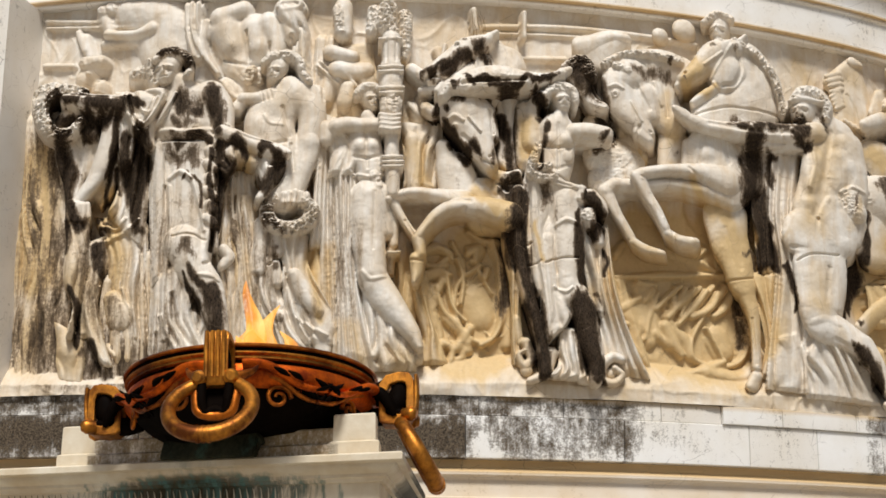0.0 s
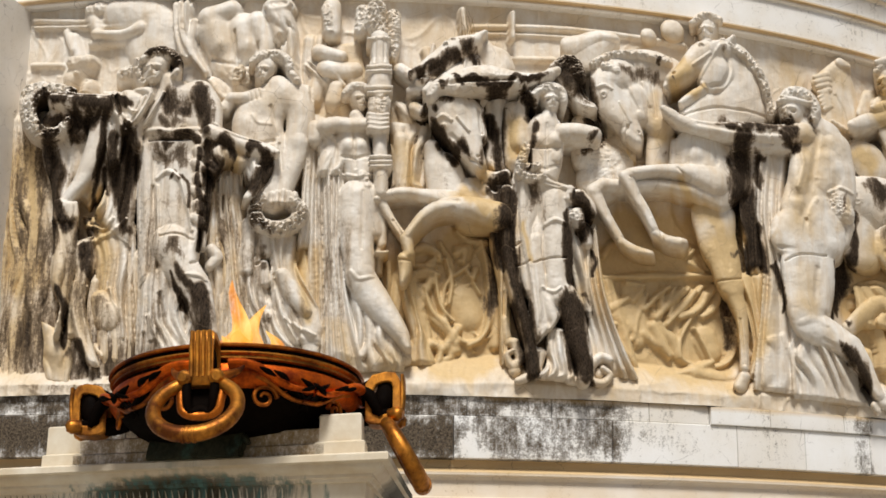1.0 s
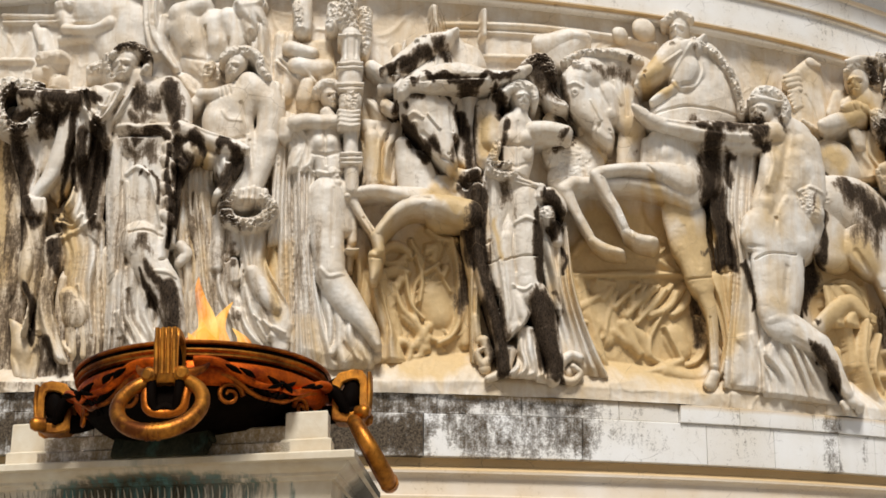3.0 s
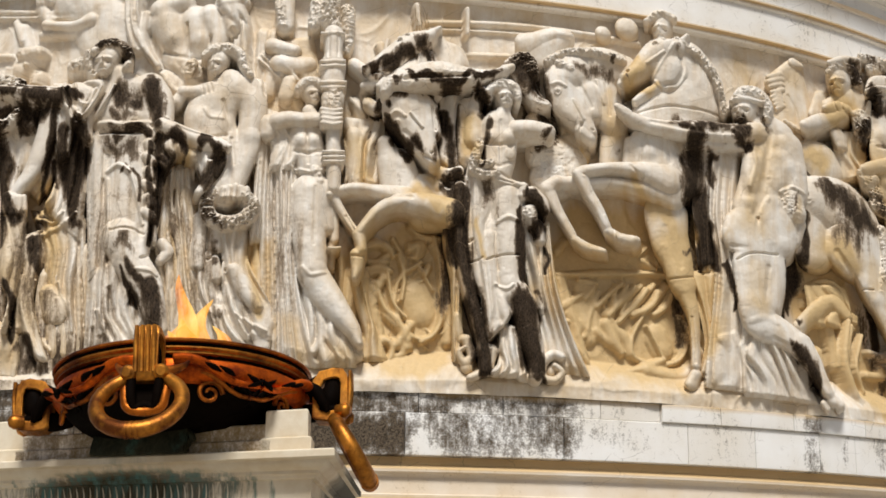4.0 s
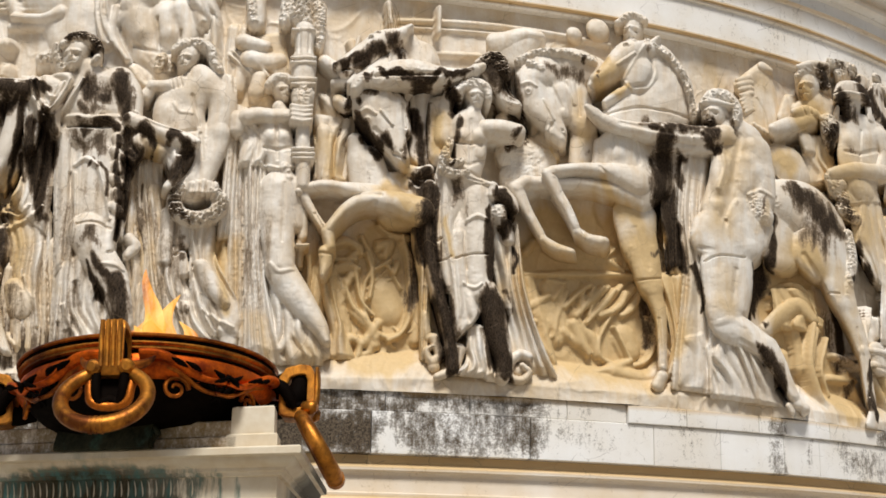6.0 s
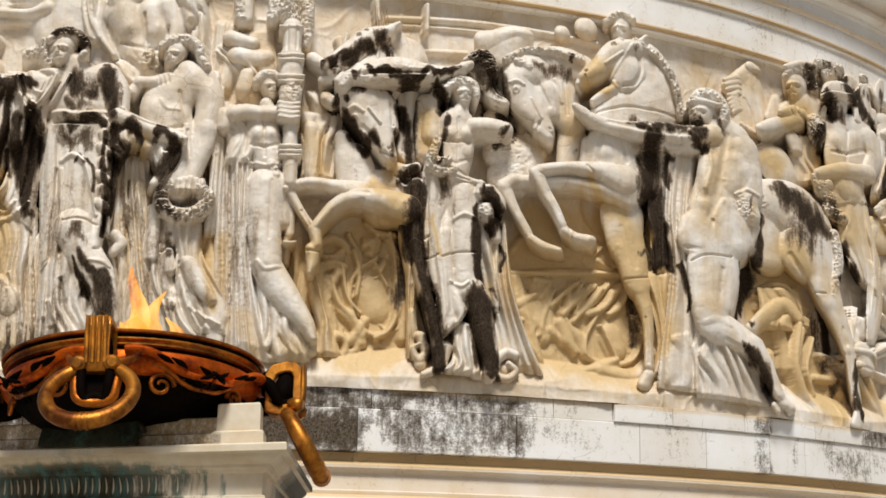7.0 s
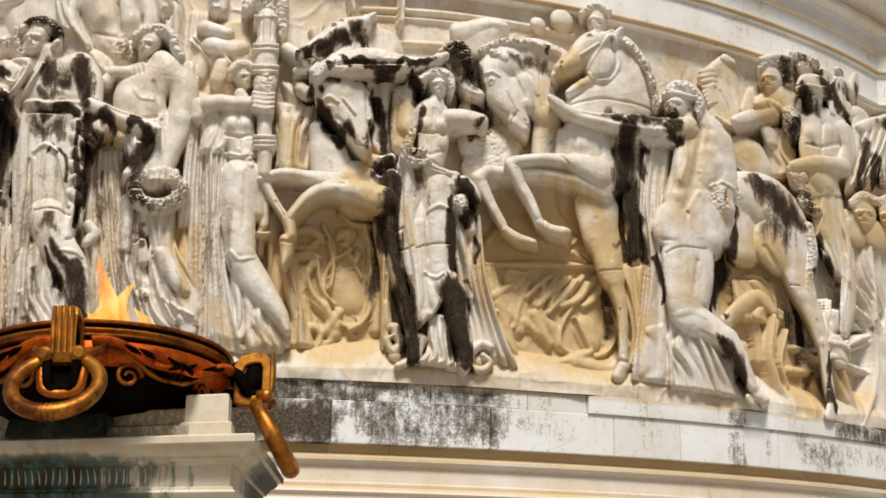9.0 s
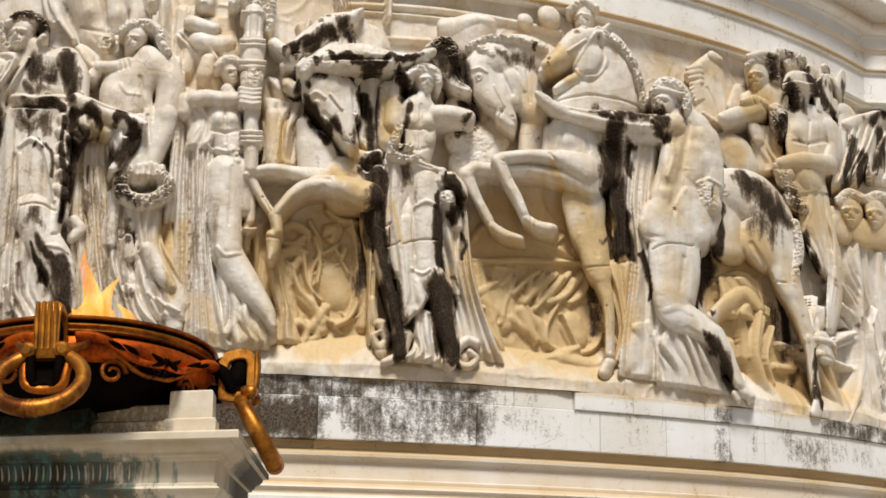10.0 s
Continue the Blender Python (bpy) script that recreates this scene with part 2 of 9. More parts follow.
    """The height of a drape on the grid (uu, zz), -9 beside it."""
    step = zz[1, 0] - zz[0, 0]
    a, b = spline(rows[:split], 12), spline(rows[split:], 12)
    size = max(np.hypot(*(a[-1] - a[0])[:2]), np.abs(b[:, :2] - b[0, :2]).max(), 0.1)
    wide = max(np.hypot(*(a[0] - b[0])[:2]), np.hypot(*(a[-1] - b[-1])[:2]), np.hypot(*(a[len(a) // 2] - b[len(b) // 2])[:2]), 0.05)
    s = np.linspace(0, 1, int(size / step * 3.2))
    t = np.linspace(0, 1, int(wide / step * 2.6))
    ends = [np.stack([np.interp(s, np.linspace(0, 1, len(c)), c[:, i]) for i in (0, 1, 3)], 1) for c in (a, b)]
    ss, tt = np.meshgrid(s, t, indexing="ij")
    p = ends[0][:, None] * (1 - tt)[..., None] + ends[1][:, None] * tt[..., None]
    bent = tt + 0.22 / max(n, 1) * (value_noise(tt * n * 0.7 + k, ss * 1.3, seed) - 0.5) * 3 + 0.75 / max(n, 1) * (value_noise(ss * 2.4 + k, tt * 1.6, seed + 2) - 0.5) * 2
    phase = bent * n
    fold = np.abs(np.sin(math.pi * phase)) ** 0.8
    lively = 0.10 + 1.6 * value_noise(np.floor(phase) * 3.7 + k, ss * 2.2 + np.floor(phase), seed + 4)
    minor = np.abs(np.sin(math.pi * (phase * 2.3 + 2.5 * value_noise(ss * 2 + k, tt * 3, seed + 7))))
    edge = np.clip(1 - np.abs(2 * tt - 1) ** 3.0, 0, 1) ** 0.5 * np.clip(np.minimum(ss, 1 - ss) * 12 + 0.45, 0, 1)
    v = p[..., 2] + h * edge + amp * (1.25 * lively * fold - 0.6 + 0.18 * minor) * np.clip(0.5 + ss * 1.5, 0, 1)
    out = np.full(uu.shape, -9.0)
    i = np.rint((p[..., 0] - uu[0, 0]) / step).astype(int)
    j = np.rint((p[..., 1] - zz[0, 0]) / step).astype(int)
    ok = (i >= 0) & (j >= 0) & (i < uu.shape[1]) & (j < uu.shape[0])
    out[j[ok], i[ok]] = v[ok]
    # even the cloth over its neighbours
    for _ in range(2):
        total, count = np.zeros(out.shape), np.zeros(out.shape)
        for a in (-1, 0, 1):
            for b in (-1, 0, 1):
                moved = np.roll(out, (a, b), (0, 1))
                total += np.where(moved > -5, moved, 0)
                count += moved > -5
        out = np.where((out > -5) | (count > 5), total / np.maximum(count, 1), -9.0)
    return out


def stain(*pts, s=1.0):
    return [(p[0], p[1], p[2], s) for p in pts]


def layer_at(stains, uu, zz, warp=1.0):
    out = np.zeros(uu.shape)
    uu, zz = (uu + warp * 0.09 * (value_noise(uu * 6, zz * 3.5, 21) - 0.5) + warp * 0.045 * (value_noise(uu * 17, zz * 9, 22) - 0.5),
              zz + warp * 0.14 * (value_noise(uu * 11, zz * 2.5, 23) - 0.5) + warp * 0.05 * (value_noise(uu * 30, zz * 8, 24) - 0.5))
    for st in stains:
        line = spline(st, 4)
        m = line[:, 2].max() * 1.3
        box = (uu > line[:, 0].min() - m) & (uu < line[:, 0].max() + m) & (zz > line[:, 1].min() - m) & (zz < line[:, 1].max() + m)
        if box.any():
            s = near(line * (1, 1, 1.22, 1), uu[box], zz[box])
            out[box] = np.maximum(out[box], s[3] * np.clip((1 - s[0]) * 1.25, 0, 1))
    return out


def carve(limbs, uu, zz, ground=-9.0, blend=0.010, seed=1):
    """The height d of the carving at (uu, zz)."""
    top = np.full(uu.shape, ground)
    for k, (rows, h, folds, amp, curl, cut, soft) in enumerate(limbs):
        if isinstance(cut, tuple):
            v = hung(rows, cut[1], folds, h, amp, uu, zz, k, seed)
            e = np.clip(0.5 + 0.5 * (v - top) / blend, 0, 1)
            top = np.where(v > -5, np.where(top < -5, v, top * (1 - e) + v * e + blend * e * (1 - e)), top)
            continue
        line = spline(rows, 5)
        m = line[:, 2].max()
        box = (uu > line[:, 0].min() - m) & (uu < line[:, 0].max() + m) & (zz > line[:, 1].min() - m) & (zz < line[:, 1].max() + m)
        if not box.any():
            continue
        x, y = uu[box], zz[box]
        s, side, along, deep, rad = near(line, x, y)
        s = s * (1 + (0.05 if folds else 0.10) * (value_noise(along * 7 + k * 3, side * 2.0 + k, seed + 1) - 0.5))
        fade = np.zeros(s.shape)
        if folds >= 2:
            for p, q in ((line[0], line[1]), (line[-1], line[-2])):
                wx, wy = p[0] - q[0], p[1] - q[1]
                g = ((x - p[0]) * wx + (y - p[1]) * wy) / (math.hypot(wx, wy) + 1e-9)
                reach = np.hypot(x - p[0], y - p[1]) < p[2] * 1.6
                fade = np.maximum(fade, np.where(reach, np.clip((g + 0.7 * p[2]) / (1.5 * p[2]), 0, 1), 0))
        inside = s < 1
        rise = np.sqrt(np.clip(1 - s * s, 0, 1))
        v = deep + h * (rise ** 0.6 if folds >= 2 else rise ** soft) - 0.3 * fade ** 1.6
        if not folds and not cut:
            v = v + min(1.0, h * 9) * rise * (0.016 * (value_noise(x * 7 + k, y * 7, seed + 8) - 0.5) + 0.008 * (value_noise(x * 19, y * 15 + k, seed + 9) - 0.5))
        if folds:
            wob = 8.0 * value_noise(along * 1.5 + k * 7, s * side * 0.9 + k, seed) + 1.6 * value_noise(along * 3.5 + k, s * side * 2, seed + 3)
            wave = np.abs(np.sin(s * side * folds * 1.15 + wob))
            fine = np.abs(np.sin(s * side * folds * 3.1 + wob * 2.1))
            lively = 0.55 + 0.9 * value_noise(along * 2.6 + k * 5, s * side * 1.3 + k, seed + 12)
            v = v + amp * 2.2 * lively * (wave ** 0.65 + 0.22 * fine - 0.75) * np.clip(rise * 1.6, 0, 1)
        if curl:
            n = np.abs(value_noise(x * 34 + k, y * 34, seed + 5) - 0.5) + 0.6 * np.abs(value_noise(x * 75, y * 75 + k, seed + 6) - 0.5)
            v = v + curl * (1.0 - 3.2 * n) * np.clip(rise * 1.5, 0, 1)
        old = top[box]
        if cut == "ridge":
            top[box] = np.where(inside & (old > -5), old + h * (1 - np.clip(s, 0, 1) ** 2) ** 2, old)
            continue
        if cut:
            top[box] = np.where(inside & (old > -5), old - h * rise, old)
            continue
        e = np.clip(0.5 + 0.5 * (v - old) / blend, 0, 1)
        mixed = old * (1 - e) + v * e + blend * e * (1 - e)
        top[box] = np.where(inside, np.where(old < -5, v, mixed), old)
    return top


def relief(name, label, category, limbs, soot_shade=(), ochre=(), facing=(0, -1), lean=1.0, foot=-0.45, step=0.006, seed=1, kind=""):
    """One carved figure of the frieze: a solid that grows out of the wall towards facing; lean is the cosine between that way and the wall's own."""
    limbs = [([(q[0] * lean, *q[1:]) for q in rows], *rest) for rows, *rest in limbs]
    soot_shade, ochre = ([[(q[0] * lean, *q[1:]) for q in st] for st in layer] for layer in (soot_shade, list(ochre) + FIELD))
    lines = [np.array(r[0]) for r in limbs]
    lo = np.min([(l[:, :2] - l[:, 2:3]).min(0) for l in lines], 0) - 0.03
    hi = np.max([(l[:, :2] + l[:, 2:3]).max(0) for l in lines], 0) + 0.03
    us, zs = np.arange(lo[0], hi[0], step), np.arange(lo[1], hi[1], step)
    uu, zz = np.meshgrid(us, zs)
    top = carve(limbs, uu, zz, blend=0.05, seed=seed)
    solid = (top > -5) & (zz > 3.264)
    top = top + np.where(solid, 0.004 * (value_noise(uu * 14, zz * 14, seed) - 0.5) + 0.003 * (value_noise(uu * 45, zz * 45, seed + 2) - 0.5), 0)
    cells = solid[:-1, :-1] & solid[1:, :-1] & solid[:-1, 1:] & solid[1:, 1:]
    used = np.zeros(solid.shape, bool)
    for a in (slice(None, -1), slice(1, None)):
        for b in (slice(None, -1), slice(1, None)):
            used[a, b] |= cells
    index = np.full(solid.shape, -1)
    index[used] = np.arange(used.sum())
    n = int(used.sum())
    u, z, d = uu[used], zz[used], top[used]
    j, i = np.nonzero(cells)
    quads = np.stack([index[j, i], index[j, i + 1], index[j + 1, i + 1], index[j + 1, i]], 1)
    # sides: every edge that belongs to one quad only runs back into the wall
    edges = np.concatenate([quads[:, [0, 1]], quads[:, [1, 2]], quads[:, [2, 3]], quads[:, [3, 0]]])
    key = np.sort(edges, 1)
    code = key[:, 0].astype(np.int64) * (n + 1) + key[:, 1]
    _, first, count = np.unique(code, return_index=True, return_counts=True)
    rim = edges[first[count == 1]]
    rows = np.unique(rim)
    back = np.full(n, -1)
    back[rows] = n + np.arange(len(rows))
    sides = np.stack([rim[:, 1], rim[:, 0], back[rim[:, 0]], back[rim[:, 1]]], 1)
    # even the outline, which the grid has cut in steps
    count = np.bincount(rim.ravel(), minlength=n)
    for _ in range(6):
        for c in (u, z):
            near_by = np.bincount(rim[:, 0], c[rim[:, 1]], n) + np.bincount(rim[:, 1], c[rim[:, 0]], n)
            c[rows] += 0.5 * (near_by[rows] / count[rows] - c[rows])
    u, z = np.concatenate([u, u[rows]]), np.concatenate([z, z[rows]])
    d = np.concatenate([d, np.full(len(rows), foot)])
    x, y, z = on_drum(u / lean, z, 0.0)
    verts = np.stack((x + facing[0] * d, y + facing[1] * d, z), 1)
    # far-back planes take more ochre: patina, and the hollows' shade put into colour
    layers = {"soot_shade": layer_at(soot_shade, u, z), "ochre": layer_at(ochre, u, z) + 0.45 * np.clip((0.06 - d) / 0.16, 0, 1)}
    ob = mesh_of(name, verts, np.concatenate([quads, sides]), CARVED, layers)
    return tagged(ob, label, category, kind=kind)


def path_of(u0, u1, n, straight=0.0):
    """Plan of a moulding along the drum: place and outward way of each step; straight goes on along +x from the end."""
    rows = []
    for a in np.linspace(u0, u1, n) / R:
        rows.append((CX + R * math.sin(a), CY - R * math.cos(a), math.sin(a), -math.cos(a)))
    if straight:
        x, y, nx, ny = rows[-1]
        bx, by = nx, ny - 1
        k = 2.0 / (bx * bx + by * by)
        rows[-1] = (x, y, bx * k, by * k)
        rows.append((x + straight, y, 0, -1))
    return rows


def sweep(name, plan, profile, mat, soot_shade=(), ochre=(), u0=0.0, u1=0.0):
    """A solid with the closed outline profile (d, z) along a plan."""
    k = len(profile)
    verts = [(x + nx * d, y + ny * d, z) for x, y, nx, ny in plan for d, z in profile]
    faces = [(i * k + j, (i + 1) * k + j, (i + 1) * k + (j + 1) % k, i * k + (j + 1) % k) for i in range(len(plan) - 1) for j in range(k)]
    faces += [tuple(range(k)), tuple(range((len(plan) - 1) * k, len(plan) * k))[::-1]]
    us = np.repeat(np.linspace(u0, u1, len(plan)), k)
    zs = np.array([v[2] for v in verts])
    ob = mesh_of(name, verts, faces, mat, {"soot_shade": layer_at(soot_shade, us, zs), "ochre": layer_at(ochre, us, zs, 0.0)})
    bm = bmesh.new()
    bm.from_mesh(ob.data)
    bmesh.ops.recalc_face_normals(bm, faces=bm.faces)
    bm.to_mesh(ob.data)
    bm.free()
    ob.data.set_sharp_from_angle(angle=radians(30))
    return ob


# ---- ground ----
bm = bmesh.new()
bmesh.ops.create_grid(bm, x_segments=8, y_segments=8, size=400)
tagged(part("ground", bm, paving(), None, "pale worn stone paving in front of the monument", False), category="ground", kind="structure")

# ---- the drum's wall below and above the frieze ----
plan = path_of(-6.5, U1, 110, 6.0)
lower = [(-1.2, 0.0), (0.06, 0.0), (0.06, 1.9), (0.02, 2.0), (0.02, 2.18), (-0.005, 2.20), (-0.005, 2.31), (-0.03, 2.335), (-0.03, 2.36), (-0.005, 2.385), (-0.02, 2.41),
         (-0.045, 2.425), (-0.045, 2.455), (-0.075, 2.465), (-0.085, 2.60), (-0.07, 2.625), (-0.03, 2.64), (-0.03, 2.662), (-0.05, 2.675), (-0.085, 2.70), (-0.10, 2.74), (-0.10, 2.764), (-1.2, 2.764)]
OCHRE_BAND = [stain((-7, 2.52, 0.30), (10, 2.52, 0.30), s=0.62), stain((-7, 2.725, 0.10), (10, 2.725, 0.10), s=1.4), stain((-7, 2.42, 0.042), (10, 2.42, 0.042), s=0.9), stain((-7, 2.345, 0.035), (10, 2.345, 0.035), s=0.8)]
tagged(sweep("wall_lower", plan, lower, BLOCK, ochre=OCHRE_BAND, u0=-6.5, u1=9.0), "curved pale marble wall with ochre-stained mouldings below the frieze", "wall", kind="structure")
upper = [(-1.2, 6.80), (-0.12, 6.80), (-0.10, 6.815), (-0.10, 6.835), (-0.055, 6.84), (-0.055, 6.855), (-0.075, 6.865), (-0.075, 7.165), (-0.045, 7.175), (-0.045, 7.20), (-0.025, 7.205), (-0.025, 7.225),
         (-0.05, 7.235), (-0.05, 7.41), (-0.025, 7.42), (-0.01, 7.44), (-0.035, 7.455), (-0.035, 7.57), (0.0, 7.585), (0.0, 7.60), (0.05, 7.605), (0.09, 7.63), (0.10, 7.67), (0.08, 7.71), (0.06, 7.72),
         (0.10, 7.78), (0.28, 7.86), (0.28, 8.2), (-1.2, 8.2)]
OCHRE_TOP = [stain((-3, 6.84, 0.03), (8, 6.84, 0.03), s=0.9), stain((-3, 7.20, 0.035), (9, 7.20, 0.035), s=0.9), stain((-3, 7.43, 0.03), (9, 7.43, 0.03), s=0.8), stain((-3, 7.70, 0.12), (9, 7.70, 0.12), s=0.75)]
tagged(sweep("wall_upper", plan, upper, BLOCK, ochre=OCHRE_TOP, u0=-6.5, u1=9.0), "curved white marble wall with thin brown mouldings above the frieze", "wall", kind="structure")
core = [(-1.2, 2.70), (-0.35, 2.70), (-0.35, 6.9), (-1.2, 6.9)]
tagged(sweep("wall_core", path_of(-6.5, U1, 110, 6.0), core, BLOCK, u0=-6.5, u1=9.0), "rough marble wall that backs the carved frieze", "wall", kind="structure")
pier = [(-1.0, 3.275), (0.36, 3.275), (0.36, 6.80), (-1.0, 6.80)]
tagged(sweep("wall_pier", path_of(-5.2, U0, 24), pier, BLOCK, u0=-5.2, u1=U0), "plain white marble pier beside the carved frieze", "wall", kind="structure")


FIELD = [stain((1.010, 4.372, 0.521), (1.299, 3.946, 0.517), (1.492, 4.634, 0.287), s=0.95),
         stain((2.639, 4.301, 0.435), (3.382, 4.152, 0.686), (3.743, 4.638, 0.399), s=0.95),
         stain((5.444, 4.564, 0.320), (5.720, 3.946, 0.480), s=0.9),
         stain((0.642, 3.551, 0.186), (2.567, 3.470, 0.237), (3.915, 3.493, 0.196), s=0.4),
         stain((-2.476, 3.962, 0.335), s=0.6),
         stain((5.790, 6.324, 0.334), s=0.6),
         stain((6.189, 5.820, 0.450), (6.608, 5.197, 0.396), s=0.75),
         stain((7.495, 5.509, 0.357), (7.377, 4.404, 0.349), s=0.75),
         stain((-2.373, 4.649, 0.533), (-1.993, 3.752, 0.615), s=0.55)]


def ground_relief(name, label, category, limbs, soot_shade, ochre):
    """The frieze's ground with all its low relief: one rough carved sheet in front of the wall's core."""
    us, zs = np.arange(U0 - 0.02, U1 + 0.6, 0.010), np.arange(3.272, 6.81, 0.010)
    uu, zz = np.meshgrid(us, zs)
    rock = 0.24 * np.clip(1.4 - 1.4 * (zz - 3.272) / (0.26 + 0.16 * value_noise(uu * 1.7, zz * 0, 4)), 0, 1) ** 0.8 * (0.8 + 0.25 * value_noise(uu * 4, zz * 6, 14))
    base = -0.22 + rock + 0.012 * value_noise(uu * 3, zz * 3, 2) + 0.006 * value_noise(uu * 11, zz * 11, 3)
    base = base + 0.012 * tendrils(uu, zz, 0.26, 51) + 0.007 * tendrils(uu, zz, 0.15, 61)
    top = carve(limbs, uu, zz, -9.0, 0.045, 9)
    top = np.maximum(base, top) + 0.003 * value_noise(uu * 40, zz * 40, 7)
    h, w = uu.shape
    k = np.arange(h * w).reshape(h, w)
    quads = np.stack([k[:-1, :-1], k[:-1, 1:], k[1:, 1:], k[1:, :-1]], -1).reshape(-1, 4)
    verts = np.stack(on_drum(uu.ravel(), zz.ravel(), top.ravel()), 1)
    ob = mesh_of(name, verts, quads, CARVED, {"soot_shade": layer_at(soot_shade, uu.ravel(), zz.ravel()), "ochre": 0.12 + layer_at(ochre, uu.ravel(), zz.ravel())})
    return tagged(ob, label, category, kind="structure")


# ---- the carved figures of the frieze ----
ground_relief("wall_frieze", "curved marble frieze ground with low carving and ochre patina", "wall", [
    drape([(-2.611, 6.098), (-2.600, 5.306), (-2.600, 4.539), (-2.571, 3.452)], [(-2.342, 5.654), (-2.286, 5.132), (-2.228, 4.520), (-2.177, 3.441)], d=-0.17, h=0.08, n=4, amp=0.042),
    drape([(-2.749, 5.960), (-2.710, 5.323), (-2.676, 4.550), (-2.660, 3.507)], [(-2.602, 6.001), (-2.584, 5.314), (-2.546, 4.543), (-2.485, 3.502)], d=-0.20, h=0.07, n=2, amp=0.035),
    drape([(7.045, 5.218), (7.133, 4.634), (7.375, 4.194), (7.455, 3.296)], [(7.920, 5.572), (8.122, 4.918), (8.343, 4.329), (8.505, 3.303)], d=-0.19, h=0.08, n=5, amp=0.063),
    limb((6.976, 4.665, 0.042), (7.229, 4.439, 0.048), (7.338, 4.045, 0.048), (7.226, 3.627, 0.048), (6.950, 3.250, 0.041), d=-0.08, h=0.09),
    limb((6.763, 4.026, 0.035), (7.033, 4.141, 0.041), (7.239, 4.203, 0.036), d=-0.12, h=0.08),
    limb((6.694, 3.800, 0.035), (6.852, 3.535, 0.041), (6.954, 3.293, 0.035), d=-0.10, h=0.08),
    limb((5.682, 4.207, 0.038), (5.615, 3.847, 0.044), (5.695, 3.586, 0.044), (5.857, 3.323, 0.038), d=-0.12, h=0.09),
    drape([(6.444, 4.296), (6.478, 4.130), (6.522, 4.079)], [(6.957, 4.484), (7.043, 4.262), (6.925, 4.130)], d=-0.16, h=0.06, n=2, amp=0.042),
    limb((0.880, 4.521, 0.038), (0.973, 4.559, 0.047), (1.093, 4.506, 0.038), (1.118, 4.448, 0.024), d=-0.20, h=0.07),
    limb((0.909, 4.327, 0.033), (1.002, 4.355, 0.038), (1.097, 4.320, 0.028), d=-0.20, h=0.07),
    limb((1.028, 4.259, 0.042), (1.006, 4.185, 0.037), d=-0.20, h=0.07),
    limb((0.982, 4.208, 0.023), (1.043, 4.018, 0.028), (1.177, 3.880, 0.033), (1.250, 3.739, 0.037), d=-0.20, h=0.07),
    limb((1.074, 4.310, 0.019), (1.116, 4.069, 0.019), (1.223, 3.930, 0.019), d=-0.20, h=0.07),
    limb((1.258, 4.515, 0.038), (1.329, 4.543, 0.038), (1.317, 4.444, 0.028), d=-0.20, h=0.07),
    limb((1.428, 4.376, 0.038), (1.405, 4.302, 0.028), d=-0.20, h=0.07),
    limb((1.472, 4.625, 0.024), (1.523, 4.382, 0.028), (1.543, 3.993, 0.028), (1.484, 3.798, 0.028), (1.367, 3.721, 0.028), d=-0.20, h=0.07),
    limb((0.995, 3.682, 0.046), (1.063, 3.732, 0.042), (1.125, 3.663, 0.037), (1.091, 3.543, 0.032), d=-0.20, h=0.07),
    limb((0.833, 3.676, 0.046), (0.897, 3.537, 0.051), d=-0.20, h=0.07),
    limb((1.157, 3.688, 0.042), (1.271, 3.860, 0.047), d=-0.20, h=0.07),
    limb((1.165, 4.461, 0.024), (1.216, 4.268, 0.023), (1.196, 4.073, 0.023), d=-0.20, h=0.07),
    limb((2.561, 4.055, 0.034), (2.664, 4.111, 0.039), (2.795, 4.196, 0.029), d=-0.20, h=0.07),
    limb((2.577, 4.130, 0.024), (2.510, 4.002, 0.024), (2.663, 3.953, 0.029), d=-0.20, h=0.07),
    limb((3.057, 4.041, 0.034), (3.222, 4.205, 0.039), (3.334, 4.316, 0.030), d=-0.20, h=0.07),
    limb((3.163, 3.990, 0.029), (3.331, 4.164, 0.035), (3.445, 4.301, 0.030), d=-0.20, h=0.07),
    limb((3.301, 4.061, 0.034), (3.486, 4.152, 0.040), (3.557, 4.285, 0.035), d=-0.20, h=0.07),
    limb((2.952, 4.108, 0.029), (3.087, 4.244, 0.029), (3.197, 4.329, 0.025), d=-0.20, h=0.07),
    limb((3.029, 3.965, 0.058), (3.096, 3.845, 0.063), (3.180, 3.723, 0.044), d=-0.20, h=0.07),
    limb((3.368, 4.600, 0.025), (3.454, 4.676, 0.025), d=-0.20, h=0.07),
    limb((2.762, 3.553, 0.038), (3.209, 3.547, 0.044), (3.597, 3.683, 0.035), d=-0.20, h=0.07),
    limb((2.847, 4.175, 0.029), (2.927, 4.281, 0.029), d=-0.20, h=0.07),
    limb((3.437, 3.971, 0.020), (3.543, 3.779, 0.020), (3.597, 3.683, 0.020), d=-0.20, h=0.07),
    drape([(2.537, 4.361), (2.663, 3.972), (2.737, 3.632)], [(2.666, 4.371), (2.767, 4.029), (2.891, 3.544)], d=-0.20, h=0.06, n=2, amp=0.03),
    drape([(2.744, 4.329), (2.783, 4.032), (2.842, 3.739)], [(2.981, 4.298), (2.993, 4.047), (3.027, 3.850)], d=-0.21, h=0.05, n=2, amp=0.03),
    limb((2.486, 4.369, 0.019), (3.009, 4.396, 0.024), (3.792, 4.475, 0.020), d=-0.20, h=0.06),
    drape([(0.768, 4.355), (0.847, 4.019), (0.835, 3.637)], [(0.982, 4.218), (0.989, 3.929), (1.019, 3.643)], d=-0.20, h=0.05, n=3, amp=0.03),
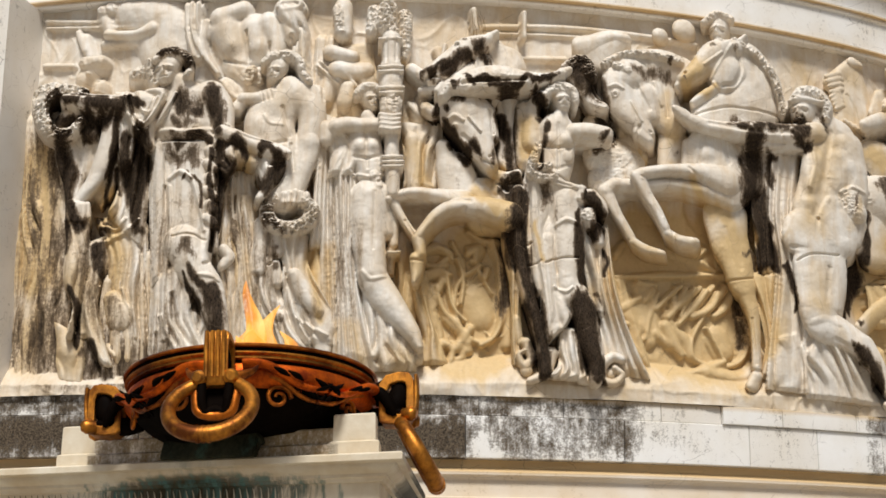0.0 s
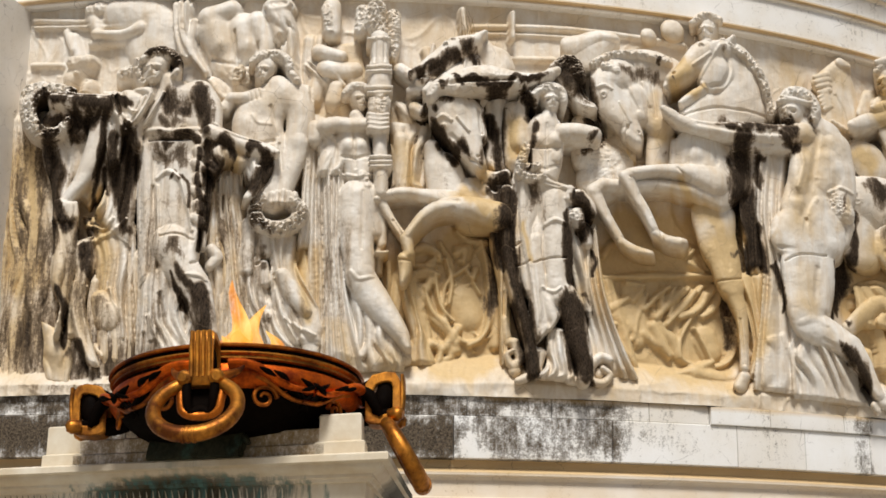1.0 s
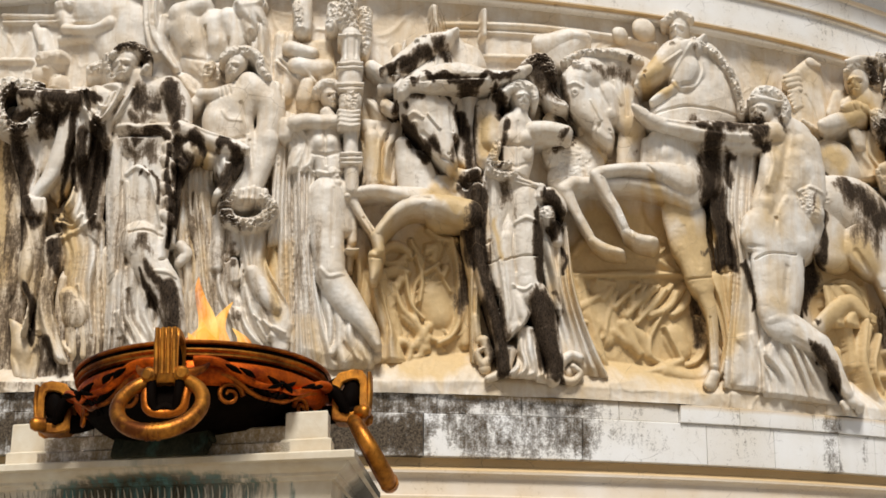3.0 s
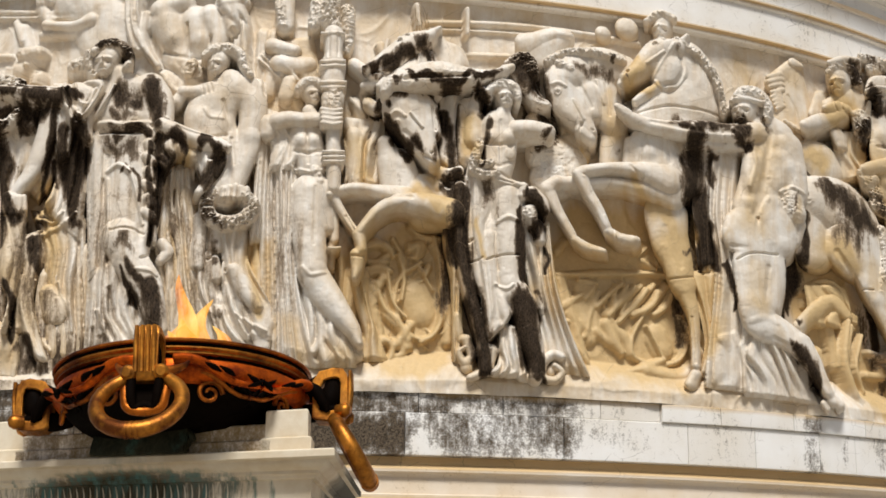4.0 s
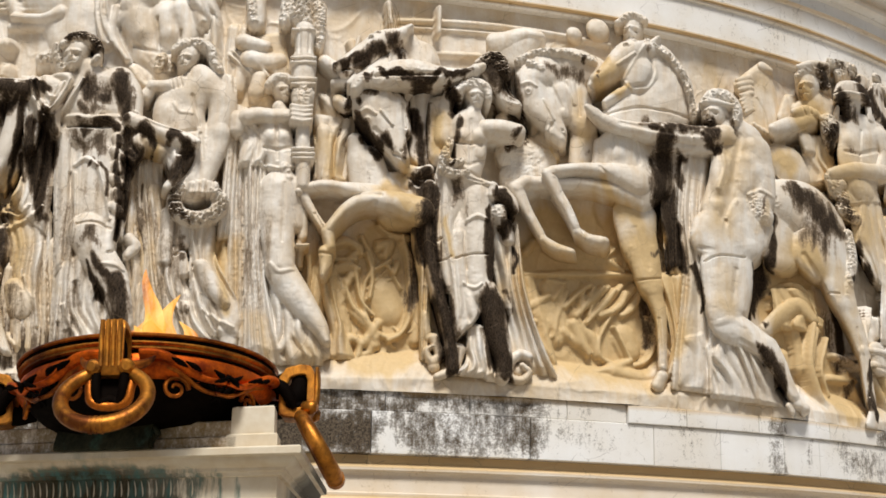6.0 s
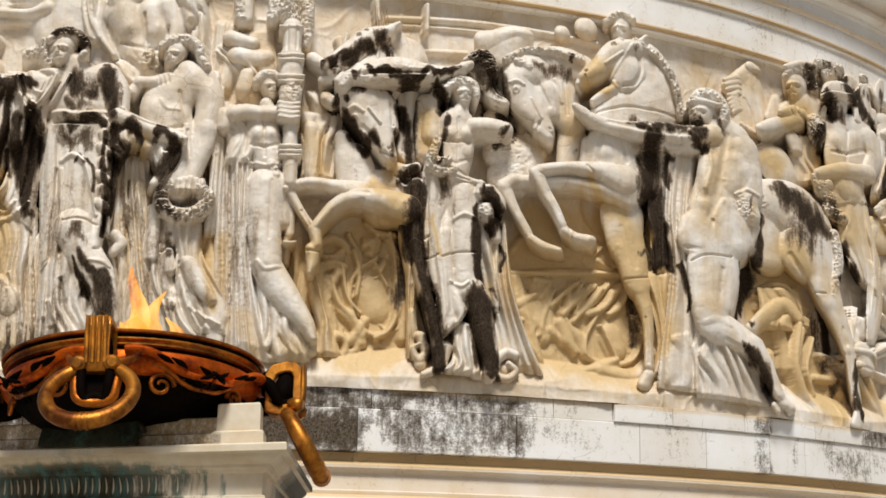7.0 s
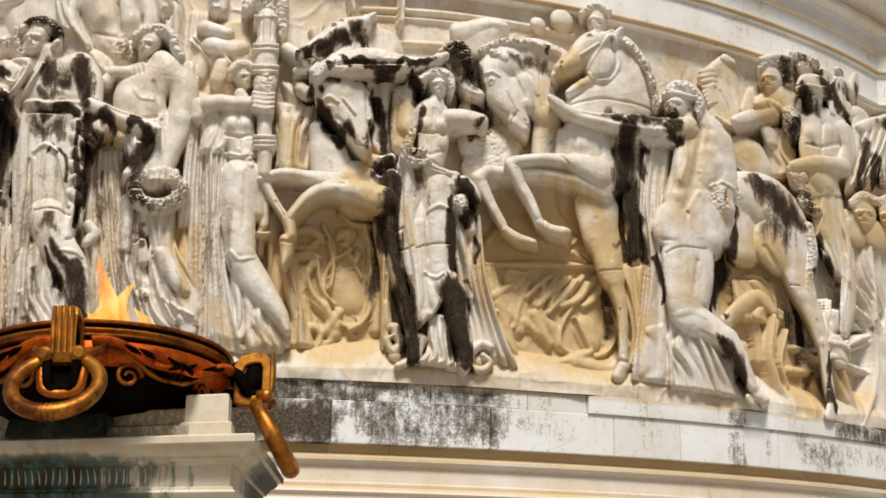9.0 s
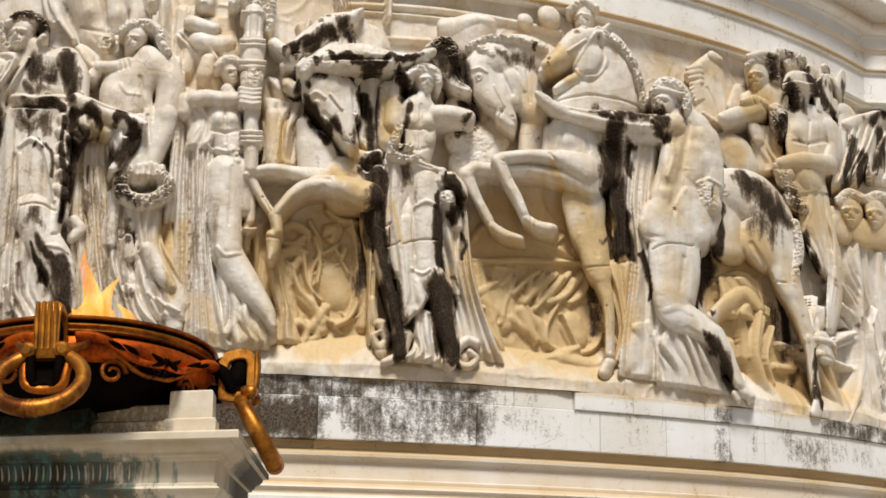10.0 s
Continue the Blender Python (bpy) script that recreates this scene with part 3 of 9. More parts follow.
    limb((6.976, 4.665, 0.042), (7.229, 4.439, 0.048), (7.338, 4.045, 0.048), (7.226, 3.627, 0.048), (6.950, 3.250, 0.041), d=-0.08, h=0.09),
    limb((6.763, 4.026, 0.035), (7.033, 4.141, 0.041), (7.239, 4.203, 0.036), d=-0.12, h=0.08),
    limb((6.694, 3.800, 0.035), (6.852, 3.535, 0.041), (6.954, 3.293, 0.035), d=-0.10, h=0.08),
    limb((5.682, 4.207, 0.038), (5.615, 3.847, 0.044), (5.695, 3.586, 0.044), (5.857, 3.323, 0.038), d=-0.12, h=0.09),
    limb((-2.637, 6.700, 0.031), (-1.987, 6.634, 0.030), (-1.290, 6.604, 0.030), d=-0.20, h=0.05),
    limb((-2.632, 6.633, 0.020), (-1.287, 6.539, 0.020), d=-0.20, h=0.05),
    limb((-2.631, 6.275, 0.030), (-2.346, 6.251, 0.030), d=-0.20, h=0.05),
    limb((-0.096, 6.156, 0.030), (0.104, 6.168, 0.030), d=-0.20, h=0.05),
    limb((1.415, 6.584, 0.035), (2.149, 6.630, 0.035), (2.804, 6.632, 0.036), (3.435, 6.612, 0.036), d=-0.205, h=0.055, soft=1.4),
    limb((1.466, 6.288, 0.035), (2.145, 6.328, 0.035), d=-0.205, h=0.055, soft=1.4),
    limb((1.418, 6.528, 0.020), (2.699, 6.573, 0.020), d=-0.21, h=0.04),
    limb((1.747, 6.702, 0.030), (1.746, 6.471, 0.030), d=-0.15, h=0.10),
    limb((1.291, 6.697, 0.040), (1.312, 6.511, 0.035), d=-0.15, h=0.10),
    limb((0.979, 6.325, 0.050), (1.005, 6.221, 0.040), d=-0.17, h=0.06),
    limb((-2.210, 6.112, 0.110), (-2.118, 6.201, 0.110), d=-0.19, h=0.09, soft=1.7),
    limb((-2.198, 6.243, 0.070), (-2.036, 6.253, 0.060), d=-0.14, h=0.08, curl=0.012),
    limb((-2.150, 6.004, 0.150), (-1.985, 5.967, 0.100), d=-0.20, h=0.10, folds=2, amp=0.02),
    limb((-2.153, 6.137, 0.020), d=-0.10, h=0.04),
    limb((-2.076, 6.063, 0.010), (-2.035, 6.065, 0.010), d=0.12, h=0.02, cut=True),
    limb((-2.063, 6.695, 0.091), (-1.999, 6.555, 0.081), d=-0.19, h=0.08, soft=1.7),
    limb((-2.006, 6.502, 0.045), (-1.737, 6.485, 0.050), (-1.582, 6.540, 0.060), d=-0.16, h=0.09),
    limb((-1.973, 6.758, 0.071), (-2.081, 6.739, 0.050), d=-0.16, h=0.07, curl=0.012),
    limb((-1.911, 6.522, 0.010), d=0.12, h=0.02, cut=True),
    limb((-2.048, 6.427, 0.045), (-1.752, 6.434, 0.045), d=-0.19, h=0.06),
    limb((-1.819, 6.729, 0.201), (-1.494, 6.656, 0.230), (-1.424, 6.332, 0.199), d=-0.20, h=0.11, soft=1.7),
    limb((-1.647, 6.456, 0.150), (-1.470, 6.128, 0.149), d=-0.20, h=0.08, soft=1.7),
    limb((-2.251, 6.500, 0.071), (-2.183, 6.333, 0.060), d=-0.205, h=0.055, soft=1.4),
    limb((-2.308, 6.557, 0.041), (-2.240, 6.389, 0.035), d=-0.19, h=0.05),
    limb((-1.205, 6.791, 0.100), (-1.204, 6.470, 0.070), (-1.139, 6.203, 0.059), d=-0.17, h=0.10, folds=3, amp=0.03),
    limb((-1.092, 6.575, 0.040), (-1.105, 6.310, 0.040), (-0.967, 6.095, 0.034), d=-0.16, h=0.07),
    limb((-0.903, 6.505, 0.168), (-0.846, 6.344, 0.148), d=-0.16, h=0.12, soft=1.7),
    limb((-0.650, 6.499, 0.168), (-0.619, 6.340, 0.148), d=-0.16, h=0.12, soft=1.7),
    limb((-0.955, 6.605, 0.099), (-0.755, 6.679, 0.089), d=-0.12, h=0.08, soft=1.7),
    limb((-0.523, 6.541, 0.118), (-0.440, 6.330, 0.088), (-0.484, 6.173, 0.069), d=-0.13, h=0.10, soft=1.7),
    limb((-0.772, 6.225, 0.178), (-0.691, 6.092, 0.128), d=-0.18, h=0.09, soft=1.7),
    limb((-0.710, 6.453, 0.015), (-0.688, 6.143, 0.014), d=0.12, h=0.03, cut=True),
    limb((-0.909, 6.225, 0.019), (-0.737, 6.154, 0.019), (-0.545, 6.181, 0.019), d=0.12, h=0.03, cut=True),
    limb((-0.503, 6.346, 0.015), (-0.505, 6.114, 0.014), d=0.12, h=0.03, cut=True),
    limb((-0.781, 6.044, 0.014), (-0.588, 6.015, 0.014), d=0.12, h=0.02, cut=True),
    limb((-0.951, 6.108, 0.198), (-0.743, 5.998, 0.197), (-0.541, 5.995, 0.147), d=-0.20, h=0.08, folds=3, amp=0.03),
    limb((-0.688, 6.087, 0.039), (-0.440, 6.146, 0.034), d=-0.15, h=0.06),
    limb((-0.656, 5.978, 0.069), (-0.608, 6.029, 0.059), d=-0.14, h=0.06, curl=0.02),
    limb((-0.322, 6.610, 0.118), (-0.217, 6.425, 0.059), (-0.194, 6.163, 0.049), (-0.152, 5.904, 0.049), d=-0.12, h=0.12, folds=1, amp=0.03),
    limb((-0.344, 6.505, 0.079), (-0.316, 6.416, 0.069), d=-0.10, h=0.08, soft=1.7),
    limb((-0.268, 6.336, 0.039), (-0.288, 6.179, 0.039), d=-0.14, h=0.08),
    limb((-0.372, 6.659, 0.109), (-0.273, 6.674, 0.089), d=-0.10, h=0.10, folds=1, amp=0.02),
    limb((-0.302, 6.392, 0.024), (-0.281, 6.330, 0.019), d=0.12, h=0.05, cut=True),
    limb((-0.003, 6.467, 0.109), (-0.017, 6.046, 0.108), (-0.034, 5.786, 0.078), d=-0.20, h=0.08, folds=3),
    limb((0.107, 6.097, 0.108), (0.314, 5.737, 0.147), (0.220, 5.530, 0.126), d=-0.20, h=0.09, soft=1.7),
    limb((-0.094, 6.194, 0.069), (0.160, 5.988, 0.078), d=-0.18, h=0.08, folds=3, amp=0.02),
    limb((0.240, 5.819, 0.068), (0.276, 5.742, 0.058), d=-0.14, h=0.08),
    limb((0.190, 5.866, 0.044), (0.288, 5.893, 0.044), d=-0.12, h=0.06, curl=0.012),
    limb((-2.623, 5.820, 0.130), (-2.582, 5.191, 0.198), (-2.554, 4.478, 0.214), (-2.490, 3.589, 0.239), (-2.449, 3.109, 0.237), d=-0.19, h=0.12, folds=6, amp=0.03),
    limb((-2.330, 5.278, 0.099), (-2.286, 4.365, 0.126), (-2.277, 3.582, 0.143), (-2.240, 3.104, 0.141), d=-0.18, h=0.10, folds=3, amp=0.03),
    limb((-1.801, 4.340, 0.172), (-1.826, 3.950, 0.209), (-1.847, 3.518, 0.236), (-1.817, 3.093, 0.234), d=-0.16, h=0.12, folds=4, amp=0.03),
    limb((-1.792, 4.086, 0.095), (-1.750, 3.843, 0.085), d=-0.08, h=0.04, soft=1.7),
    limb((-1.559, 4.529, 0.125), (-1.554, 4.040, 0.190), (-1.547, 3.512, 0.235), (-1.520, 3.089, 0.233), d=-0.16, h=0.12, folds=4, amp=0.03),
    limb((-0.687, 5.051, 0.173), (-0.739, 4.557, 0.171), (-0.648, 4.118, 0.170), (-0.581, 3.641, 0.187), (-0.558, 3.081, 0.184), d=-0.14, h=0.12, folds=4, amp=0.03),
    limb((-0.531, 4.707, 0.114), (-0.464, 4.218, 0.132), (-0.399, 3.739, 0.159), (-0.351, 3.084, 0.157), d=-0.16, h=0.12, folds=3, amp=0.03),
    limb((-0.073, 5.423, 0.097), (-0.034, 4.920, 0.115), (-0.041, 4.328, 0.114), (0.026, 3.655, 0.141), (0.041, 3.092, 0.139), d=-0.19, h=0.08, folds=3, amp=0.02),
    limb((0.812, 5.538, 0.136), (0.864, 5.235, 0.165), (0.794, 4.931, 0.144), d=-0.20, h=0.12, folds=3, amp=0.03),
    limb((0.808, 5.903, 0.128), (0.886, 5.647, 0.117), (0.914, 5.290, 0.097), d=-0.20, h=0.10, folds=3, amp=0.03),
    limb((0.578, 4.732, 0.144), (0.707, 4.243, 0.133), (0.642, 3.760, 0.169), d=-0.20, h=0.08, folds=3, amp=0.02),
    limb((1.365, 4.411, 0.029), (1.178, 4.257, 0.024), (1.146, 4.013, 0.024), (1.244, 3.799, 0.028), (1.414, 3.756, 0.028), (1.561, 3.930, 0.029), (1.587, 4.223, 0.024), (1.513, 4.417, 0.024), d=-0.205, h=0.055, soft=1.4),
    limb((0.864, 4.513, 0.043), (0.996, 4.547, 0.048), (1.094, 4.490, 0.043), (1.021, 4.419, 0.038), d=-0.205, h=0.055, soft=1.4),
    limb((0.885, 4.396, 0.033), (1.070, 4.401, 0.029), d=-0.205, h=0.055, soft=1.4),
    limb((1.256, 4.555, 0.034), (1.364, 4.569, 0.043), (1.345, 4.470, 0.038), (1.286, 4.448, 0.029), d=-0.205, h=0.055, soft=1.4),
    limb((0.886, 4.288, 0.038), (1.022, 4.321, 0.043), (1.071, 4.254, 0.033), (0.950, 4.221, 0.029), d=-0.205, h=0.055, soft=1.4),
    limb((0.906, 4.201, 0.038), (1.014, 4.082, 0.043), (1.073, 3.939, 0.043), (1.195, 3.822, 0.047), (1.258, 3.680, 0.052), d=-0.205, h=0.055, soft=1.4),
    limb((1.071, 4.303, 0.029), (1.121, 4.061, 0.029), (1.180, 3.908, 0.028), d=-0.205, h=0.055, soft=1.4),
    limb((0.976, 3.960, 0.033), (1.026, 3.769, 0.038), (0.979, 3.625, 0.042), d=-0.205, h=0.055, soft=1.4),
    limb((0.858, 3.765, 0.057), (0.835, 3.622, 0.066), (0.956, 3.567, 0.042), (1.003, 3.663, 0.028), d=-0.205, h=0.055, soft=1.4),
    limb((1.075, 3.713, 0.038), (1.181, 3.701, 0.057), (1.210, 3.621, 0.047), (1.114, 3.580, 0.033), d=-0.205, h=0.055, soft=1.4),
    limb((1.249, 3.679, 0.042), (1.278, 3.776, 0.038), d=-0.205, h=0.055, soft=1.4),
    limb((1.464, 4.563, 0.039), (1.563, 4.370, 0.043), (1.611, 4.077, 0.043), (1.600, 3.738, 0.057), d=-0.205, h=0.055, soft=1.4),
    limb((1.265, 4.705, 0.034), (1.364, 4.634, 0.034), (1.513, 4.615, 0.034), d=-0.205, h=0.055, soft=1.4),
    limb((1.118, 4.600, 0.029), (1.217, 4.406, 0.029), (1.193, 4.258, 0.024), d=-0.205, h=0.055, soft=1.4),
    limb((1.355, 4.361, 0.024), (1.463, 4.169, 0.019), d=-0.205, h=0.055, soft=1.4),
    limb((1.317, 4.117, 0.143), (1.366, 3.973, 0.124), d=-0.20, h=0.04, soft=1.7),
    limb((2.576, 4.084, 0.034), (2.736, 4.157, 0.039), (2.899, 4.253, 0.039), d=-0.205, h=0.055, soft=1.4),
    limb((2.553, 4.221, 0.068), (2.629, 4.102, 0.058), d=-0.205, h=0.055, soft=1.4),
    limb((2.980, 4.248, 0.029), (2.893, 4.043, 0.029), (2.833, 3.841, 0.029), d=-0.205, h=0.055, soft=1.4),
    limb((3.146, 4.310, 0.034), (3.112, 4.131, 0.029), d=-0.205, h=0.055, soft=1.4),
    limb((3.257, 4.318, 0.030), (3.141, 4.158, 0.029), (3.110, 4.056, 0.025), d=-0.205, h=0.055, soft=1.4),
    limb((3.398, 4.328, 0.030), (3.253, 4.191, 0.030), (3.192, 4.062, 0.025), d=-0.205, h=0.055, soft=1.4),
    limb((3.524, 4.348, 0.035), (3.393, 4.201, 0.035), (3.305, 4.094, 0.030), d=-0.205, h=0.055, soft=1.4),
    limb((3.657, 4.349, 0.045), (3.535, 4.212, 0.045), (3.417, 4.102, 0.040), d=-0.205, h=0.055, soft=1.4),
    limb((3.732, 4.329, 0.045), (3.649, 4.170, 0.045), (3.530, 4.085, 0.040), d=-0.205, h=0.055, soft=1.4),
    limb((3.055, 4.053, 0.044), (3.133, 3.933, 0.054), (3.239, 3.840, 0.069), (3.273, 3.719, 0.049), d=-0.205, h=0.055, soft=1.4),
    limb((2.942, 3.897, 0.039), (3.073, 3.796, 0.044), d=-0.205, h=0.055, soft=1.4),
    limb((3.416, 4.077, 0.030), (3.296, 3.869, 0.029), (3.305, 3.696, 0.029), (3.538, 3.635, 0.029), (3.771, 3.700, 0.030), (3.869, 3.907, 0.030), (3.790, 4.079, 0.030), d=-0.205, h=0.055, soft=1.4),
    limb((2.609, 4.364, 0.034), (2.958, 4.417, 0.030), (3.347, 4.446, 0.030), (3.749, 4.438, 0.030), d=-0.205, h=0.055, soft=1.4),
    limb((2.679, 4.030, 0.049), (2.783, 3.937, 0.044), (2.753, 3.837, 0.039), d=-0.205, h=0.055, soft=1.4),
    limb((2.623, 3.879, 0.058), (2.724, 3.738, 0.068), d=-0.205, h=0.055, soft=1.4),
    limb((3.408, 4.558, 0.035), (3.548, 4.493, 0.035), d=-0.205, h=0.055, soft=1.4),
    limb((2.587, 4.574, 0.044), (2.696, 4.682, 0.044), (2.910, 4.596, 0.039), d=-0.205, h=0.055, soft=1.4),
    limb((2.794, 4.336, 0.029), (2.955, 4.322, 0.029), d=-0.205, h=0.055, soft=1.4),
    limb((2.627, 4.017, 0.024), d=-0.205, h=0.055, soft=1.4),
    limb((3.553, 3.887, 0.128), (3.606, 3.790, 0.118), d=-0.20, h=0.04, soft=1.7),
    limb((1.456, 3.770, 0.019), (1.421, 3.769, 0.017), (1.397, 3.744, 0.015), (1.392, 3.715, 0.013), (1.407, 3.686, 0.011), (1.431, 3.673, 0.009), d=-0.21, h=0.035, soft=1.6),
    limb((1.589, 3.866, 0.020), (1.569, 3.822, 0.018), (1.529, 3.796, 0.016), (1.485, 3.790, 0.014), (1.446, 3.803, 0.012), (1.416, 3.841, 0.009), d=-0.21, h=0.035, soft=1.6),
    limb((1.167, 4.051, 0.019), (1.152, 4.089, 0.017), (1.157, 4.128, 0.015), (1.186, 4.163, 0.013), (1.225, 4.169, 0.011), (1.264, 4.156, 0.010), d=-0.21, h=0.035, soft=1.6),
    limb((0.922, 4.161, 0.018), (0.966, 4.162, 0.016), (1.000, 4.138, 0.014), (1.015, 4.095, 0.012), (0.996, 4.056, 0.010), (0.958, 4.030, 0.009), d=-0.21, h=0.035, soft=1.6),
    limb((0.925, 4.395, 0.016), (0.895, 4.424, 0.014), (0.856, 4.433, 0.012), (0.818, 4.412, 0.011), (0.799, 4.372, 0.010), (0.809, 4.334, 0.008), d=-0.21, h=0.035, soft=1.6),
    limb((1.352, 4.237, 0.016), (1.387, 4.258, 0.014), (1.397, 4.298, 0.013), (1.367, 4.326, 0.012), (1.328, 4.320, 0.010), (1.308, 4.285, 0.008), d=-0.21, h=0.035, soft=1.6),
    limb((1.180, 4.236, 0.019), (1.200, 4.217, 0.017), (1.234, 4.218, 0.015), (1.259, 4.239, 0.013), (1.259, 4.268, 0.011), (1.239, 4.292, 0.010), d=-0.21, h=0.035, soft=1.6),
    limb((2.936, 4.364, 0.021), (2.887, 4.355, 0.019), (2.843, 4.322, 0.017), (2.826, 4.276, 0.015), (2.840, 4.232, 0.013), (2.872, 4.204, 0.011), d=-0.21, h=0.035, soft=1.6),
    limb((3.212, 4.388, 0.019), (3.233, 4.360, 0.017), (3.221, 4.318, 0.015), (3.181, 4.300, 0.013), (3.143, 4.313, 0.011), (3.127, 4.347, 0.009), d=-0.21, h=0.035, soft=1.6),
    limb((2.890, 3.902, 0.018), (2.857, 3.900, 0.016), (2.826, 3.913, 0.014), (2.816, 3.937, 0.013), (2.822, 3.972, 0.011), (2.844, 3.998, 0.009), d=-0.21, h=0.035, soft=1.6),
    limb((3.604, 4.517, 0.021), (3.570, 4.539, 0.019), (3.572, 4.581, 0.017), (3.614, 4.605, 0.015), (3.655, 4.598, 0.013), (3.664, 4.558, 0.011), d=-0.21, h=0.035, soft=1.6),
    limb((3.574, 4.101, 0.016), (3.516, 4.087, 0.015), (3.477, 4.114, 0.013), (3.473, 4.165, 0.011), (3.515, 4.203, 0.010), (3.572, 4.202, 0.008), d=-0.21, h=0.035, soft=1.6),
    limb((3.416, 4.150, 0.016), (3.412, 4.180, 0.014), (3.384, 4.193, 0.012), (3.349, 4.171, 0.011), (3.348, 4.140, 0.009), (3.376, 4.127, 0.008), d=-0.21, h=0.035, soft=1.6),
    limb((3.295, 4.227, 0.022), (3.293, 4.177, 0.020), (3.253, 4.139, 0.017), (3.197, 4.135, 0.015), (3.154, 4.157, 0.013), (3.145, 4.207, 0.011), d=-0.21, h=0.035, soft=1.6),
    limb((3.069, 4.097, 0.018), (3.043, 4.115, 0.016), (3.038, 4.145, 0.014), (3.066, 4.171, 0.012), (3.099, 4.174, 0.010), (3.126, 4.150, 0.009), d=-0.21, h=0.035, soft=1.6),
    limb((-2.547, 3.780, 0.016), (-2.565, 3.741, 0.015), (-2.614, 3.733, 0.013), (-2.654, 3.754, 0.012), (-2.669, 3.799, 0.010), (-2.644, 3.832, 0.008), d=-0.21, h=0.035, soft=1.6),
    limb((-2.372, 3.618, 0.019), (-2.380, 3.657, 0.017), (-2.361, 3.690, 0.015), (-2.326, 3.713, 0.013), (-2.283, 3.707, 0.012), (-2.244, 3.687, 0.010), d=-0.21, h=0.035, soft=1.6),
    limb((-2.275, 4.352, 0.021), (-2.309, 4.378, 0.019), (-2.317, 4.413, 0.017), (-2.293, 4.442, 0.015), (-2.255, 4.446, 0.013), (-2.221, 4.419, 0.011), d=-0.21, h=0.035, soft=1.6),
    limb((-2.338, 4.469, 0.020), (-2.319, 4.433, 0.019), (-2.280, 4.422, 0.016), (-2.250, 4.445, 0.014), (-2.258, 4.486, 0.012), (-2.297, 4.503, 0.010), d=-0.21, h=0.035, soft=1.6),
    limb((-2.327, 4.066, 0.019), (-2.375, 4.058, 0.017), (-2.431, 4.075, 0.016), (-2.466, 4.116, 0.014), (-2.476, 4.166, 0.012), (-2.458, 4.210, 0.010), d=-0.21, h=0.035, soft=1.6),
    limb((-2.620, 4.242, 0.018), (-2.586, 4.231, 0.016), (-2.560, 4.250, 0.015), (-2.557, 4.279, 0.013), (-2.581, 4.300, 0.011), (-2.614, 4.307, 0.009), d=-0.21, h=0.035, soft=1.6),
    limb((2.579, 4.125, 0.165), (2.788, 4.038, 0.146), d=-0.20, h=0.05, soft=1.7),
    limb((2.507, 3.820, 0.144), (2.708, 3.538, 0.173), d=-0.19, h=0.10, folds=3, amp=0.02),
    limb((3.891, 4.107, 0.130), (4.108, 3.718, 0.169), d=-0.20, h=0.12, folds=4, amp=0.03),
    limb((3.409, 3.575, 0.088), (3.746, 3.535, 0.079), (3.928, 3.656, 0.069), d=-0.18, h=0.08, soft=1.7),
    limb((2.923, 4.755, 0.129), (3.650, 4.558, 0.131), d=-0.21, h=0.04, soft=1.7),
    limb((3.763, 4.821, 0.131), (3.976, 4.322, 0.131), d=-0.21, h=0.10, folds=3, amp=0.02),
    limb((2.450, 5.641, 0.150), (2.552, 5.441, 0.179), d=-0.20, h=0.08, soft=1.7),
    limb((5.235, 4.336, 0.159), (5.549, 4.485, 0.129), (5.775, 4.239, 0.108), d=-0.20, h=0.10, folds=3, amp=0.03),
    limb((5.301, 3.969, 0.116), (5.357, 3.602, 0.095), d=-0.20, h=0.08, folds=2),
    limb((5.382, 4.372, 0.139), (5.693, 4.275, 0.130), (5.940, 4.223, 0.087), d=-0.20, h=0.08, folds=3, amp=0.03),
    limb((5.309, 4.587, 0.129), (5.836, 4.717, 0.132), d=-0.21, h=0.04, soft=1.7),
    limb((5.501, 4.165, 0.064), (5.553, 3.954, 0.069), (5.561, 3.793, 0.064), d=-0.17, h=0.07),
    limb((5.753, 4.162, 0.049), (5.652, 3.797, 0.053), (5.734, 3.537, 0.053), (5.988, 3.367, 0.048), d=-0.13, h=0.08),
    limb((5.947, 4.109, 0.027), (5.845, 3.796, 0.027), (5.932, 3.560, 0.027), d=-0.16, h=0.06),
    limb((6.084, 3.962, 0.038), (6.352, 3.926, 0.039), d=-0.18, h=0.06),
    limb((6.046, 3.739, 0.044), (6.407, 3.749, 0.044), d=-0.19, h=0.05),
    limb((5.901, 3.452, 0.054), (6.120, 3.527, 0.049), d=-0.19, h=0.05),
    limb((6.273, 3.818, 0.050), (6.483, 3.507, 0.050), d=-0.19, h=0.05),
    limb((5.297, 3.931, 0.074), (5.244, 3.553, 0.084), d=-0.20, h=0.06, folds=2, amp=0.02),
    limb((6.516, 4.452, 0.045), (6.414, 4.099, 0.039), (6.629, 4.048, 0.039), (6.782, 4.090, 0.034), d=-0.08, h=0.08, folds=1, amp=0.02),
    limb((6.694, 4.428, 0.068), (6.724, 4.174, 0.068), d=-0.14, h=0.09, folds=2, amp=0.03),
    limb((6.522, 3.906, 0.094), d=-0.04, h=0.09, soft=1.7),
    limb((6.405, 3.883, 0.044), d=0.06, h=0.05),
    limb((6.364, 3.975, 0.027), (6.594, 4.025, 0.033), (6.729, 4.009, 0.028), d=-0.02, h=0.07),
    limb((7.007, 4.468, 0.046), (7.285, 4.332, 0.046), (7.414, 3.998, 0.052), (7.305, 3.637, 0.052), (6.984, 3.299, 0.050), d=-0.10, h=0.09),
